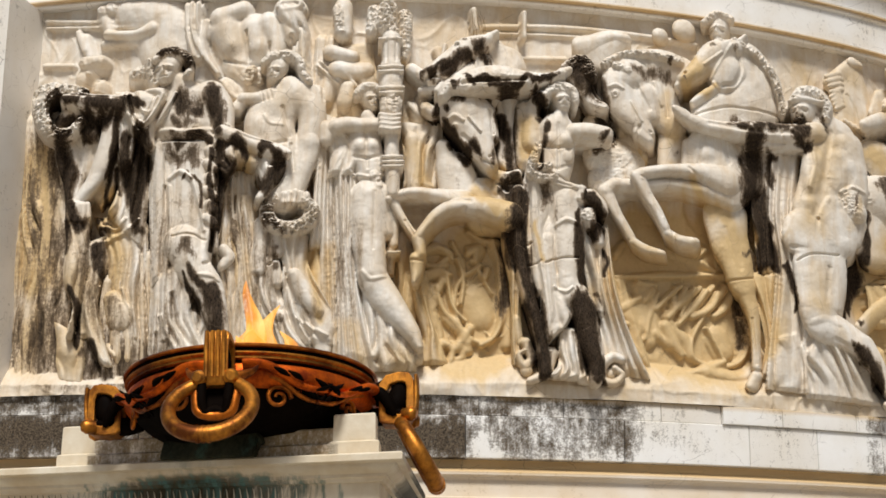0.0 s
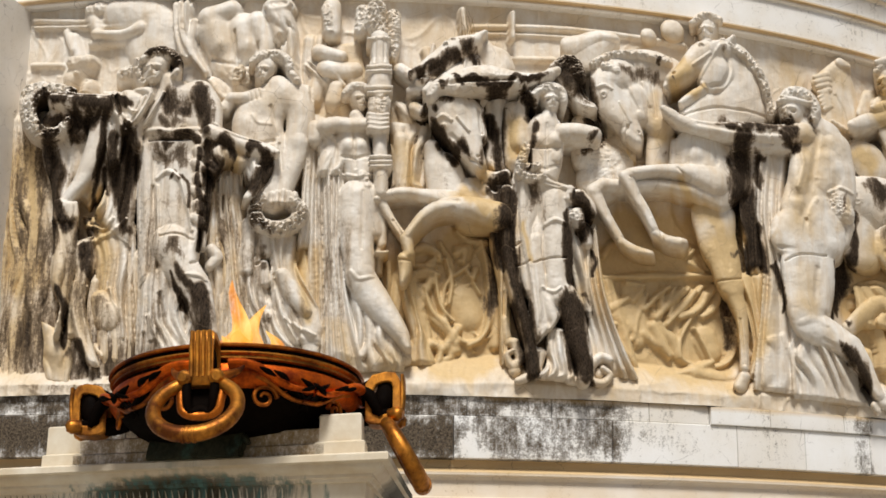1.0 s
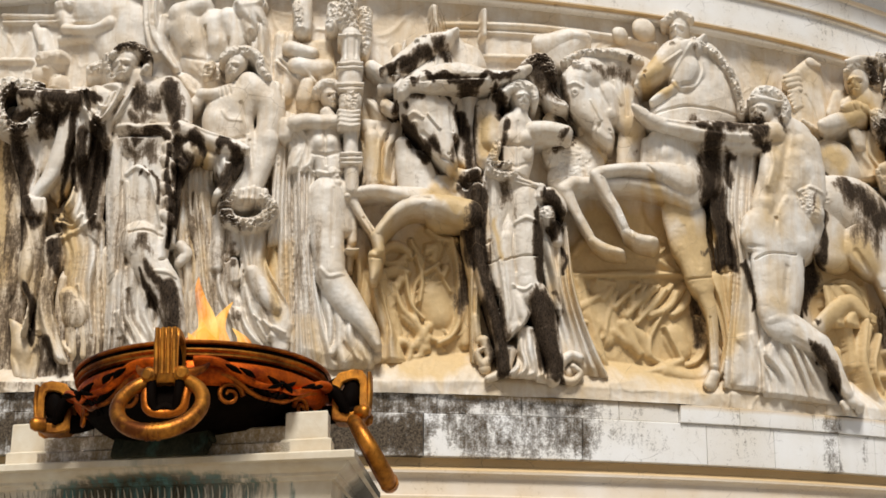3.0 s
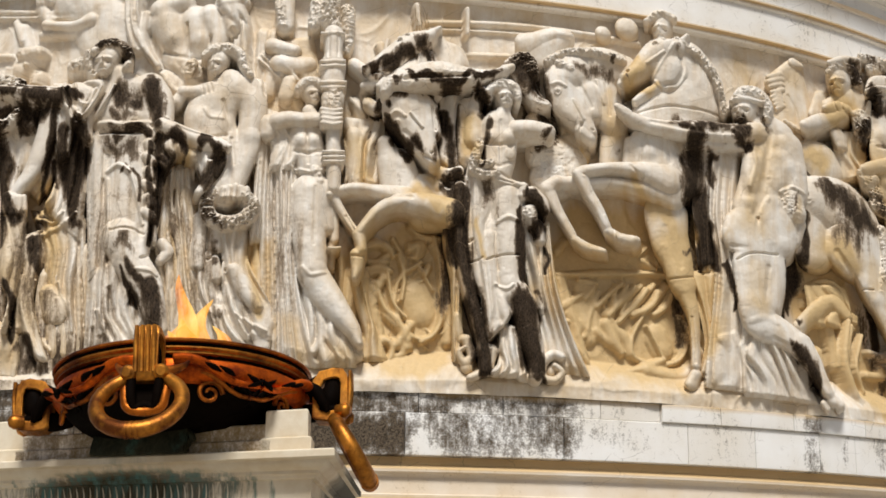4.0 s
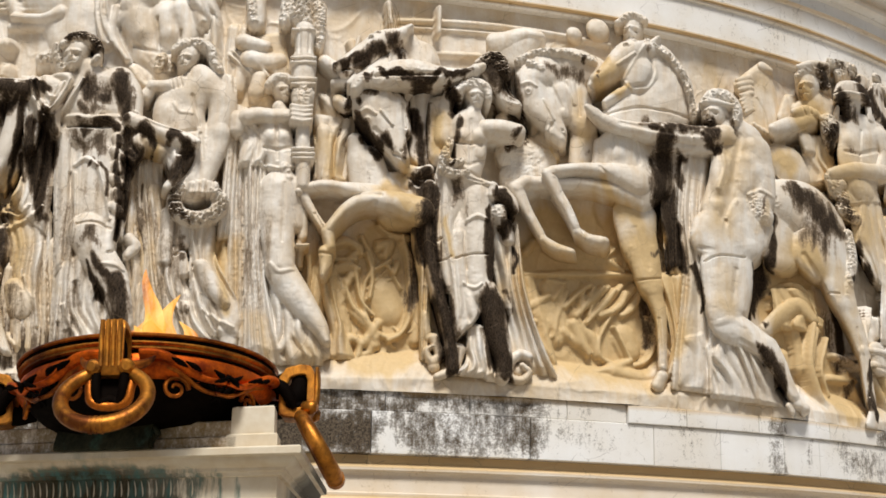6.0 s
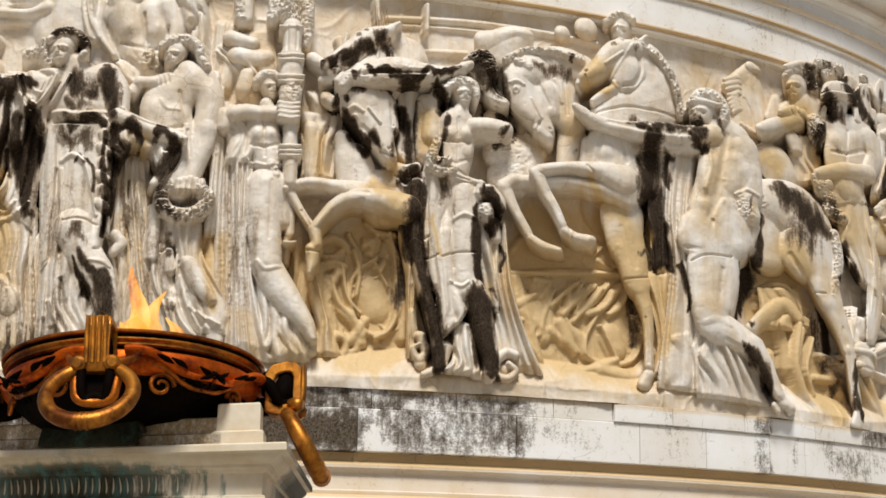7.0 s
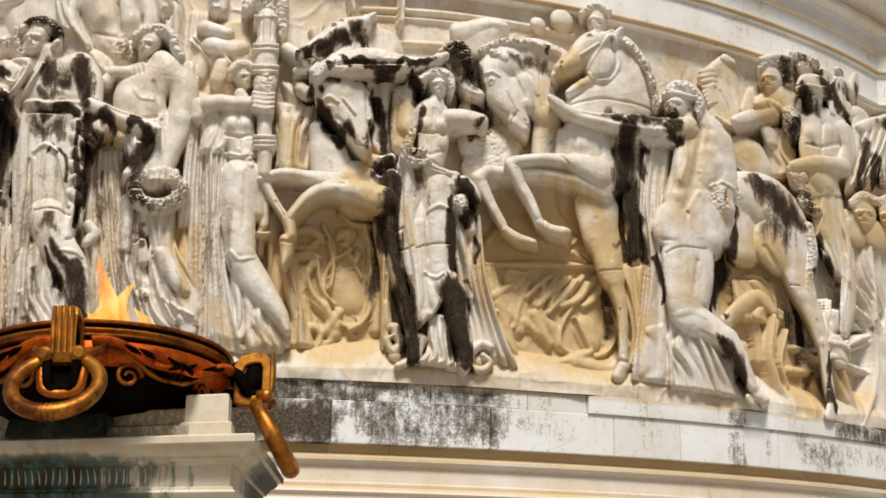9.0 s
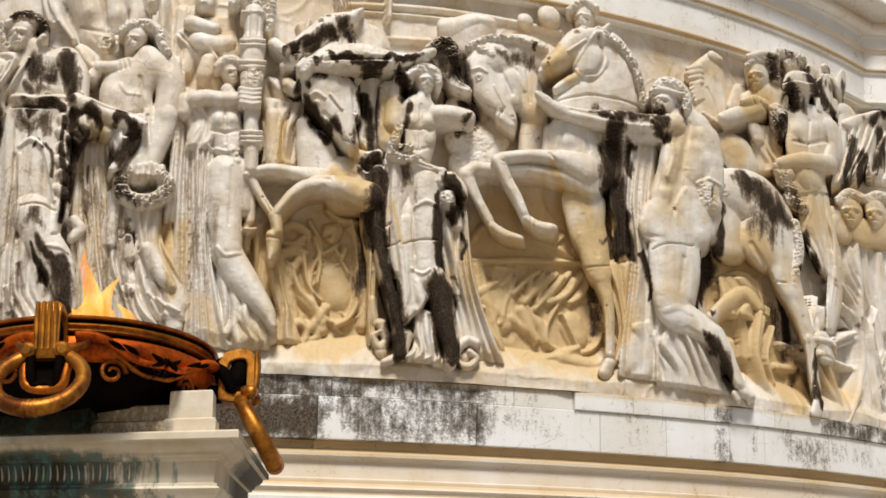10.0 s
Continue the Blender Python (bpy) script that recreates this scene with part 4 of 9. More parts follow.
    limb((6.880, 4.024, 0.034), (7.312, 4.166, 0.046), d=-0.14, h=0.07),
    limb((6.889, 3.882, 0.034), (7.326, 3.841, 0.040), d=-0.14, h=0.07),
    limb((6.581, 3.788, 0.050), (6.751, 3.582, 0.045), (6.966, 3.333, 0.039), d=-0.12, h=0.08),
    limb((7.060, 4.368, 0.029), (7.294, 4.225, 0.029), (7.335, 3.937, 0.029), (7.212, 3.634, 0.029), d=-0.16, h=0.06),
    limb((7.340, 5.185, 0.141), (7.370, 4.888, 0.153), (7.631, 4.449, 0.130), d=-0.16, h=0.09, folds=4, amp=0.03),
    limb((7.408, 5.251, 0.047), (7.454, 4.776, 0.047), (7.464, 4.419, 0.041), d=-0.10, h=0.06),
    limb((7.970, 5.240, 0.109), (8.064, 4.636, 0.121), (8.133, 4.278, 0.121), d=-0.16, h=0.09, folds=3, amp=0.03),
    limb((7.785, 4.529, 0.059), (7.681, 4.214, 0.071), (7.892, 3.764, 0.083), d=-0.13, h=0.08, folds=1, amp=0.02),
    limb((8.032, 4.145, 0.084), (7.761, 3.634, 0.094), (8.042, 3.367, 0.095), d=-0.17, h=0.08, folds=2, amp=0.03),
    limb((7.617, 3.621, 0.093), (7.838, 3.291, 0.106), d=-0.19, h=0.07, folds=3, amp=0.03),
], soot_shade=[
    stain((-2.523, 5.555, 0.307), (-2.493, 4.528, 0.351), (-2.415, 3.589, 0.345), s=0.3),
    stain((-1.658, 4.346, 0.291), (-1.615, 3.665, 0.336), s=0.28),
    stain((-0.645, 4.474, 0.238), (-0.526, 3.844, 0.282), s=0.25),
    stain((2.311, 6.078, 0.100), (2.415, 5.904, 0.129), (2.466, 5.647, 0.129), s=1.4),
    stain((4.940, 4.698, 0.075), (4.938, 4.429, 0.096), (4.964, 4.165, 0.064), s=1.4),
    stain((6.306, 3.683, 0.059), (6.326, 3.359, 0.058), s=0.9),
    stain((6.210, 4.445, 0.089), (6.290, 4.066, 0.074), s=1.2),
    stain((7.092, 4.258, 0.061), (7.561, 4.307, 0.063), s=0.35),
    stain((5.032, 5.117, 0.126), (5.115, 4.647, 0.125), (5.029, 4.270, 0.083), s=1.3),
    stain((3.806, 4.357, 0.093), (3.808, 3.858, 0.079), s=0.7),
    stain((4.717, 5.342, 0.070), s=0.5),
    stain((4.866, 4.620, 0.140), (4.843, 4.091, 0.152), s=1.3),
    stain((6.284, 4.999, 0.149), (6.332, 4.499, 0.178), s=1.4),
    stain((6.902, 5.936, 0.140), (6.931, 5.703, 0.109), s=0.9),
    stain((6.053, 4.293, 0.146), (6.236, 3.878, 0.088), s=0.5),
    stain((1.585, 4.895, 0.141), (1.629, 4.119, 0.126), s=0.9),
    # these four darken the lower left: grime, and its shade painted in
    stain((-2.375, 3.737, 0.444), (-1.867, 3.627, 0.377), (-1.379, 3.524, 0.249), s=0.62),
    stain((-2.240, 4.604, 0.258), (-2.136, 3.920, 0.317), s=0.5),
    stain((-2.578, 5.225, 0.092), (-2.480, 4.370, 0.103), (-2.421, 3.549, 0.114), s=0.5),
    stain((-2.416, 5.520, 0.079), (-2.322, 4.609, 0.077), s=0.5),
    stain((-0.038, 4.996, 0.089), (0.011, 4.080, 0.075), s=0.45),
    stain((0.622, 4.567, 0.076), (0.655, 3.900, 0.075), s=0.4),
    stain((-0.743, 4.999, 0.128), (-0.693, 4.366, 0.101), s=0.4),
    stain((3.861, 5.391, 0.203), (3.843, 4.512, 0.147), s=0.8),
    stain((4.924, 4.625, 0.166), (4.853, 4.148, 0.150), s=1.2),
    stain((2.485, 5.636, 0.158), s=1.3),
    stain((-1.537, 4.969, 0.141), (-1.495, 4.673, 0.089), s=1),
    stain((-1.789, 5.029, 0.194), s=0.7),
    stain((-1.861, 3.533, 0.150), s=0.9),
    stain((0.986, 5.768, 0.156), (0.964, 5.464, 0.103), s=1.1),
], ochre=[
    stain((5.329, 4.574, 0.320), (5.689, 3.965, 0.376), (6.170, 3.580, 0.327), s=1.6),
    stain((7.042, 3.557, 0.283), s=0.8),
    stain((7.869, 5.593, 0.364), s=1),
    stain((-2.308, 4.162, 1.828), (0.630, 4.422, 2.088), (3.714, 4.595, 2.000), s=0.3),
    stain((1.065, 4.142, 0.473), (1.258, 3.859, 0.471), (1.403, 4.397, 0.382), s=2.2),
    stain((2.659, 4.313, 0.388), (3.406, 4.064, 0.638), (3.659, 4.642, 0.400), s=2.2),
    stain((2.937, 4.734, 0.394), (3.903, 4.820, 0.252), s=1.3),
    stain((2.593, 3.720, 0.287), (3.660, 3.485, 0.195), s=0.7),
    stain((0.164, 3.932, 0.188), (0.051, 4.610, 0.143), s=0.7),
    stain((5.585, 4.702, 0.270), (5.719, 4.280, 0.323), (5.923, 3.650, 0.322), s=1),
    stain((6.742, 3.679, 0.278), s=0.6),
    stain((5.359, 6.305, 0.275), (5.497, 5.928, 0.220), s=0.6),
    stain((0.927, 3.518, 0.233), (1.595, 3.535, 0.235), (2.585, 3.430, 0.143), (4.246, 3.471, 0.149), s=0.4),
    stain((-2.452, 3.971, 0.288), (-2.522, 3.536, 0.191), s=0.6),
    stain((0.899, 6.464, 0.297), (2.128, 6.653, 0.302), s=0.2),
    stain((1.608, 6.718, 0.200), (2.946, 6.796, 0.154), s=0.25),
    stain((4.577, 6.594, 0.266), s=0.4),
    stain((0.022, 5.714, 0.194), (0.907, 5.580, 0.243), s=0.5),
    stain((-2.561, 5.284, 0.296), (-2.485, 4.367, 0.339), s=1.1),
])

relief("carved_figure", "white marble relief figure in a cloak, streaked with black crust", "statue", [
    drape([(-2.366, 5.581), (-2.357, 5.323), (-2.264, 5.088), (-2.209, 4.773)], [(-2.058, 5.561), (-2.057, 5.331), (-2.079, 5.129), (-2.106, 4.928)], d=-0.02, h=0.06, n=2, amp=0.046),
    drape([(-1.806, 5.451), (-1.765, 5.220), (-1.775, 4.969), (-1.839, 4.796)], [(-1.491, 5.539), (-1.482, 5.209), (-1.484, 4.908), (-1.511, 4.513)], d=-0.04, h=0.06, n=3, amp=0.07),
    drape([(-2.081, 5.679), (-2.090, 5.447), (-2.072, 5.191), (-2.018, 5.010)], [(-1.820, 5.664), (-1.750, 5.378), (-1.781, 5.075), (-1.896, 4.879)], d=-0.06, h=0.06, n=2, amp=0.046),
    drape([(-2.225, 4.763), (-2.191, 4.514), (-2.194, 4.221), (-2.090, 3.999), (-2.131, 3.737)], [(-2.003, 4.777), (-1.984, 4.505), (-2.004, 4.213), (-2.037, 3.973), (-2.080, 3.726)], d=0.06, h=0.09, n=2, amp=0.046),
    drape([(-2.076, 4.530), (-2.055, 4.235), (-2.034, 3.942), (-2.070, 3.751)], [(-1.853, 4.620), (-1.818, 4.324), (-1.882, 4.083), (-1.794, 3.743)], d=-0.03, h=0.07, n=2, amp=0.046),
    drape([(-2.004, 4.226), (-2.008, 3.936), (-1.914, 3.670), (-1.813, 3.511)], [(-1.852, 4.221), (-1.877, 4.004), (-1.809, 3.738), (-1.704, 3.499)], d=0.00, h=0.06, n=2, amp=0.031),
    drape([(-2.261, 3.907), (-2.220, 3.713), (-2.219, 3.569), (-2.168, 3.377)], [(-1.969, 3.753), (-1.949, 3.609), (-1.952, 3.514), (-1.965, 3.349)], d=-0.06, h=0.07, n=2, amp=0.031),
    drape([(-1.967, 4.817), (-1.843, 4.489), (-1.877, 4.243), (-1.882, 3.951), (-1.781, 3.564)], [(-1.473, 4.724), (-1.452, 4.378), (-1.455, 4.086), (-1.416, 3.748), (-1.418, 3.463)], d=-0.10, h=0.07, n=5, amp=0.055),
    limb((-1.752, 4.072, 0.078), (-1.682, 3.926, 0.116), d=-0.04, h=0.07),
    ridge((-1.860, 4.165, 0.034), (-1.877, 3.974, 0.034), (-1.812, 3.759, 0.034), (-1.712, 3.592, 0.029), h=0.035),
    ridge((-1.675, 4.159, 0.029), (-1.562, 3.942, 0.034), (-1.526, 3.752, 0.029), h=0.03),
    ridge((-1.828, 4.575, 0.029), (-1.657, 4.666, 0.034), (-1.562, 4.736, 0.029), h=0.03),
    ridge((-1.888, 4.714, 0.025), (-1.759, 4.679, 0.025), (-1.679, 4.764, 0.025), h=0.03),
    limb((-1.845, 5.601, 0.085), (-1.873, 5.400, 0.085), (-1.958, 5.128, 0.075), (-2.070, 4.959, 0.060), (-2.147, 4.878, 0.055), d=0.08, h=0.09),
    limb((-2.168, 4.874, 0.050), (-2.179, 4.746, 0.035), d=0.12, h=0.06),
    limb((-2.115, 4.858, 0.045), (-2.116, 4.730, 0.030), d=0.13, h=0.06),
    limb((-2.063, 4.858, 0.040), (-2.053, 4.730, 0.030), d=0.12, h=0.06),
    limb((-2.022, 4.873, 0.030), (-2.004, 4.764, 0.025), d=0.10, h=0.05),
    limb((-2.126, 5.850, 0.061), (-2.343, 5.897, 0.072), (-2.499, 5.816, 0.077), (-2.508, 5.662, 0.077), (-2.394, 5.521, 0.066), (-2.232, 5.500, 0.056), (-2.128, 5.600, 0.046), d=0.14, h=0.08, curl=0.03),
    limb((-2.567, 5.724, 0.041), (-2.549, 5.904, 0.052), (-2.401, 5.959, 0.046), d=0.10, h=0.07, curl=0.03),
    limb((-2.260, 5.697, 0.082), (-2.310, 5.649, 0.071), d=0.04, h=0.06),
    limb((-1.538, 5.718, 0.100), (-1.778, 5.720, 0.086), (-2.015, 5.755, 0.076), (-2.282, 5.794, 0.056), d=0.18, h=0.09),
    ridge((-2.230, 5.840, 0.020), (-1.859, 5.805, 0.025), (-1.651, 5.763, 0.025), h=0.015),
    drape([(-2.281, 5.840), (-2.187, 5.653), (-2.204, 5.525)], [(-1.934, 5.791), (-1.949, 5.638), (-1.989, 5.461)], d=0.04, h=0.05, n=2, amp=0.039),
    drape([(-1.488, 5.469), (-1.477, 4.941), (-1.430, 4.301), (-1.405, 3.538)], [(-1.178, 5.458), (-1.245, 5.033), (-1.181, 4.393), (-1.218, 3.465)], d=0.02, h=0.10, n=4, amp=0.043),
    drape([(-1.267, 5.448), (-1.252, 4.972), (-1.131, 4.528), (-1.098, 3.903)], [(-0.893, 5.462), (-0.904, 5.063), (-0.901, 4.572), (-0.918, 4.330)], d=0.06, h=0.11, n=2, amp=0.025),
    drape([(-1.456, 5.416), (-1.443, 5.016), (-1.415, 4.525), (-1.402, 4.148)], [(-1.366, 5.413), (-1.349, 5.013), (-1.326, 4.522), (-1.348, 4.224)], d=0.10, h=0.06, n=1, amp=0.018),
    drape([(-1.395, 4.202), (-1.407, 3.914), (-1.396, 3.724), (-1.399, 3.442)], [(-1.126, 4.438), (-1.031, 4.003), (-0.986, 3.766), (-0.878, 3.484)], d=0.03, h=0.10, n=5, amp=0.055),
    drape([(-1.121, 4.343), (-1.058, 4.053), (-0.998, 3.815), (-0.975, 3.533)], [(-0.831, 4.098), (-0.803, 3.908), (-0.780, 3.719), (-0.756, 3.484)], d=0.02, h=0.08, n=3, amp=0.046),
    limb((-1.124, 5.143, 0.176), (-1.146, 4.799, 0.184), (-1.156, 4.532, 0.154), d=0.08, h=0.10),
    limb((-1.169, 4.493, 0.164), (-1.046, 4.261, 0.143), (-0.907, 4.061, 0.119), (-0.816, 3.732, 0.080), d=0.13, h=0.12),
    ridge((-1.308, 5.071, 0.029), (-1.221, 5.113, 0.029), (-1.108, 5.016, 0.029), (-1.038, 4.794, 0.024), (-0.990, 4.599, 0.019), h=0.03),
    ridge((-1.255, 4.547, 0.019), (-1.109, 4.563, 0.019), (-0.976, 4.512, 0.019), h=-0.02),
    ridge((-1.019, 4.216, 0.024), (-0.913, 4.205, 0.029), (-0.849, 4.166, 0.019), h=0.02),
    ridge((-1.344, 4.998, 0.024), (-1.334, 4.656, 0.029), (-1.342, 4.270, 0.024), h=-0.03),
    ridge((-1.304, 4.997, 0.020), (-1.280, 4.557, 0.024), (-1.311, 4.078, 0.029), (-1.280, 3.701, 0.029), h=0.03),
    ridge((-1.320, 3.889, 0.029), (-1.232, 3.700, 0.033), (-1.078, 3.489, 0.033), h=0.04),
    ridge((-1.351, 3.749, 0.024), (-1.347, 3.516, 0.024), h=-0.03),
    ridge((-1.229, 4.077, 0.029), (-1.182, 3.840, 0.038), (-1.012, 3.604, 0.038), h=-0.035),
    limb((-1.234, 5.710, 0.248), (-1.211, 5.558, 0.247), (-1.179, 5.431, 0.236), d=0.10, h=0.13),
    ridge((-1.341, 5.645, 0.139), (-1.311, 5.544, 0.119), h=0.038),
    ridge((-1.115, 5.609, 0.148), (-1.086, 5.533, 0.128), h=0.038),
    ridge((-1.239, 5.821, 0.025), (-1.222, 5.492, 0.025), h=-0.015),
    ridge((-1.405, 5.469, 0.035), (-1.229, 5.442, 0.034), (-1.081, 5.448, 0.034), (-0.895, 5.483, 0.034), h=0.04),
    ridge((-1.386, 5.398, 0.025), (-1.176, 5.380, 0.029), (-0.980, 5.395, 0.024), h=-0.04),
    drape([(-1.747, 5.812), (-1.725, 5.633), (-1.652, 5.453)], [(-1.352, 5.854), (-1.395, 5.719), (-1.522, 5.487)], d=0.17, h=0.08, n=3, amp=0.055),
    ridge((-1.743, 5.768, 0.025), (-1.677, 5.536, 0.030), (-1.601, 5.447, 0.035), (-1.473, 5.512, 0.035), (-1.379, 5.624, 0.030), (-1.298, 5.788, 0.025), h=0.06),
    ridge((-1.693, 5.786, 0.020), (-1.629, 5.584, 0.025), (-1.554, 5.515, 0.025), (-1.465, 5.627, 0.025), (-1.398, 5.777, 0.020), h=0.045),
    ridge((-1.637, 5.793, 0.020), (-1.581, 5.633, 0.020), (-1.510, 5.629, 0.020), (-1.457, 5.754, 0.020), h=0.04),
    ridge((-1.718, 5.767, 0.015), (-1.648, 5.560, 0.015), (-1.572, 5.481, 0.015), (-1.466, 5.572, 0.015), (-1.374, 5.725, 0.015), h=-0.04),
    ridge((-1.651, 5.763, 0.025), (-1.599, 5.583, 0.025), h=0.02),
    limb((-1.497, 5.563, 0.060), (-1.520, 5.438, 0.060), (-1.484, 5.347, 0.035), d=0.16, h=0.06),
    drape([(-1.837, 5.875), (-1.830, 5.695), (-1.785, 5.488), (-1.740, 5.183)], [(-1.697, 5.867), (-1.696, 5.688), (-1.632, 5.481), (-1.657, 5.230)], d=0.08, h=0.06, n=2, amp=0.046),
    limb((-0.990, 5.791, 0.134), (-0.905, 5.662, 0.123), (-0.867, 5.486, 0.098), d=0.14, h=0.12),
    limb((-1.088, 5.768, 0.109), d=0.16, h=0.09),
    limb((-0.885, 5.433, 0.059), (-0.736, 5.376, 0.063), (-0.563, 5.299, 0.068), (-0.393, 5.259, 0.058), (-0.315, 5.239, 0.034), d=0.22, h=0.08),
    ridge((-0.837, 5.492, 0.020), (-0.637, 5.378, 0.024), (-0.345, 5.316, 0.019), h=0.02),
    drape([(-0.909, 5.461), (-0.916, 5.287), (-0.879, 5.137), (-0.817, 5.048)], [(-0.736, 5.408), (-0.706, 5.283), (-0.727, 5.194), (-0.794, 5.077)], d=0.14, h=0.07, n=2, amp=0.046),
    drape([(-0.845, 5.179), (-0.887, 5.030), (-0.896, 4.685), (-0.906, 4.490)], [(-0.766, 5.253), (-0.805, 5.029), (-0.838, 4.684), (-0.867, 4.489)], d=0.00, h=0.05, n=2, amp=0.046),
    drape([(-0.596, 5.321), (-0.555, 5.133), (-0.516, 4.985), (-0.569, 4.878)], [(-0.305, 5.279), (-0.311, 5.156), (-0.373, 5.008), (-0.497, 4.877)], d=0.14, h=0.07, n=2, amp=0.055),
    limb((-0.473, 5.104, 0.043), (-0.477, 4.958, 0.048), (-0.545, 4.862, 0.034), d=0.20, h=0.05),
    limb((-0.807, 5.353, 0.068), (-0.681, 5.252, 0.068), (-0.606, 5.187, 0.048), d=0.17, h=0.06),
    limb((-1.001, 5.416, 0.044), (-0.939, 5.355, 0.039), d=0.18, h=0.05),
    limb((-0.976, 5.296, 0.044), (-0.958, 5.236, 0.039), d=0.18, h=0.05),
    limb((-0.990, 5.178, 0.044), (-0.928, 5.117, 0.039), d=0.18, h=0.05),
    limb((-0.964, 5.059, 0.044), (-0.947, 5.000, 0.039), d=0.18, h=0.05),
    limb((-0.978, 4.942, 0.044), (-0.917, 4.882, 0.039), d=0.18, h=0.05),
    limb((-0.953, 4.825, 0.043), (-0.936, 4.766, 0.039), d=0.18, h=0.05),
    limb((-0.967, 4.709, 0.043), (-0.906, 4.650, 0.038), d=0.18, h=0.05),
    drape([(-1.032, 5.471), (-0.992, 5.146), (-0.939, 4.752), (-0.896, 4.460)], [(-0.909, 5.468), (-0.889, 5.144), (-0.881, 4.751), (-0.867, 4.460)], d=0.12, h=0.05, n=2, amp=0.031),
    limb((-0.815, 4.480, 0.048), (-0.763, 4.406, 0.052), (-0.822, 4.335, 0.043), d=0.00, h=0.06),
    ridge((-0.917, 4.598, 0.019), (-0.920, 4.357, 0.024), (-0.985, 4.311, 0.019), h=-0.03),
    limb((-1.266, 5.931, 0.085), (-1.225, 5.828, 0.100), d=0.14, h=0.10),
    limb((-1.370, 6.055, 0.115), (-1.392, 5.973, 0.084), (-1.397, 5.918, 0.046), d=0.17, h=0.13),
    ridge((-1.490, 6.019, 0.027), (-1.414, 6.024, 0.030), (-1.345, 6.013, 0.027), h=0.02169236625114931),
    ridge((-1.459, 5.996, 0.027), h=-0.0379616409395113),
    ridge((-1.366, 5.991, 0.027), h=-0.0379616409395113),
    ridge((-1.419, 6.013, 0.018), (-1.424, 5.967, 0.027), h=0.04609627828369229),
    ridge((-1.437, 5.934, 0.014), (-1.382, 5.932, 0.014), h=-0.02169236625114931),
    ridge((-1.429, 5.915, 0.016), (-1.388, 5.913, 0.016), h=0.016269274688361982),
    limb((-1.489, 6.087, 0.035), (-1.421, 6.145, 0.045), (-1.310, 6.150, 0.055), (-1.216, 6.095, 0.050), (-1.171, 6.012, 0.040), (-1.207, 5.932, 0.035), d=0.22, h=0.09, curl=0.018),
    limb((-1.539, 6.097, 0.040), (-1.523, 5.993, 0.040), (-1.482, 5.899, 0.045), d=0.16, h=0.07, curl=0.02),
    limb((-1.666, 6.035, 0.061), (-1.554, 6.050, 0.071), (-1.482, 5.959, 0.050), d=0.04, h=0.07, curl=0.025),
], soot_shade=[
    stain((-2.390, 5.831, 0.072), (-2.120, 5.791, 0.061), (-1.827, 5.722, 0.060), (-1.593, 5.669, 0.050), s=1.3),
    stain((-2.412, 5.771, 0.072), (-2.375, 5.639, 0.061), (-2.107, 5.621, 0.081), (-1.901, 5.659, 0.071), s=1.3),
    stain((-2.309, 5.481, 0.081), (-2.241, 5.299, 0.091), (-2.233, 5.047, 0.060), (-2.154, 4.843, 0.080), (-2.094, 4.731, 0.089), s=1.35),
    stain((-2.117, 5.750, 0.071), (-2.045, 5.490, 0.050), s=1.2),
    stain((-1.823, 5.655, 0.070), (-1.830, 5.377, 0.045), (-1.820, 5.075, 0.035), (-1.896, 4.831, 0.044), s=1.3),
    stain((-1.720, 5.422, 0.070), (-1.689, 5.169, 0.069), (-1.604, 4.868, 0.059), (-1.554, 4.621, 0.049), s=1.2),
    stain((-1.579, 5.440, 0.089), (-1.522, 5.162, 0.069), (-1.531, 4.816, 0.049), s=1.4),
    stain((-1.755, 5.172, 0.040), (-1.722, 4.972, 0.039), s=1.2),
    stain((-1.887, 4.707, 0.079), (-1.933, 4.489, 0.069), (-1.868, 4.292, 0.059), s=1.0),
    stain((-2.109, 4.108, 0.049), (-2.059, 3.914, 0.044), (-2.080, 3.725, 0.039), s=1.2),
    stain((-1.966, 3.674, 0.058), (-1.846, 3.530, 0.058), (-1.806, 3.389, 0.058), s=1.35),
    stain((-2.206, 4.697, 0.030), (-2.187, 4.451, 0.030), s=1.0),
    stain((-1.511, 6.178, 0.081), (-1.371, 6.213, 0.081), (-1.215, 6.139, 0.080), (-1.182, 5.983, 0.060), s=1.25),
    stain((-1.191, 5.678, 0.129), (-1.089, 5.624, 0.079), s=1.15),
    stain((-0.976, 5.849, 0.079), (-0.918, 5.670, 0.089), (-0.875, 5.467, 0.068), s=1.3),
    stain((-1.283, 5.529, 0.059), (-1.133, 5.519, 0.059), s=0.7),
    stain((-1.226, 5.392, 0.069), (-0.979, 5.395, 0.049), s=1.2),
    stain((-1.169, 5.250, 0.108), (-1.114, 5.149, 0.078), s=0.8),
    stain((-0.965, 5.294, 0.039), (-0.972, 5.047, 0.029), (-0.920, 4.654, 0.034), (-0.896, 4.460, 0.029), s=1.3),
    stain((-0.869, 5.342, 0.058), (-0.870, 5.143, 0.058), (-0.883, 4.897, 0.048), (-0.886, 4.653, 0.038), s=1.4),
    stain((-0.780, 5.315, 0.058), (-0.679, 5.214, 0.039), s=1.1),
    stain((-0.487, 5.262, 0.068), (-0.365, 5.212, 0.058), (-0.385, 5.088, 0.067), (-0.498, 4.917, 0.058), s=1.45),
    stain((-1.210, 5.092, 0.029), (-1.081, 4.975, 0.024), (-1.021, 4.753, 0.024), s=1.0),
    stain((-1.166, 4.441, 0.106), (-1.076, 4.391, 0.058), s=0.65),
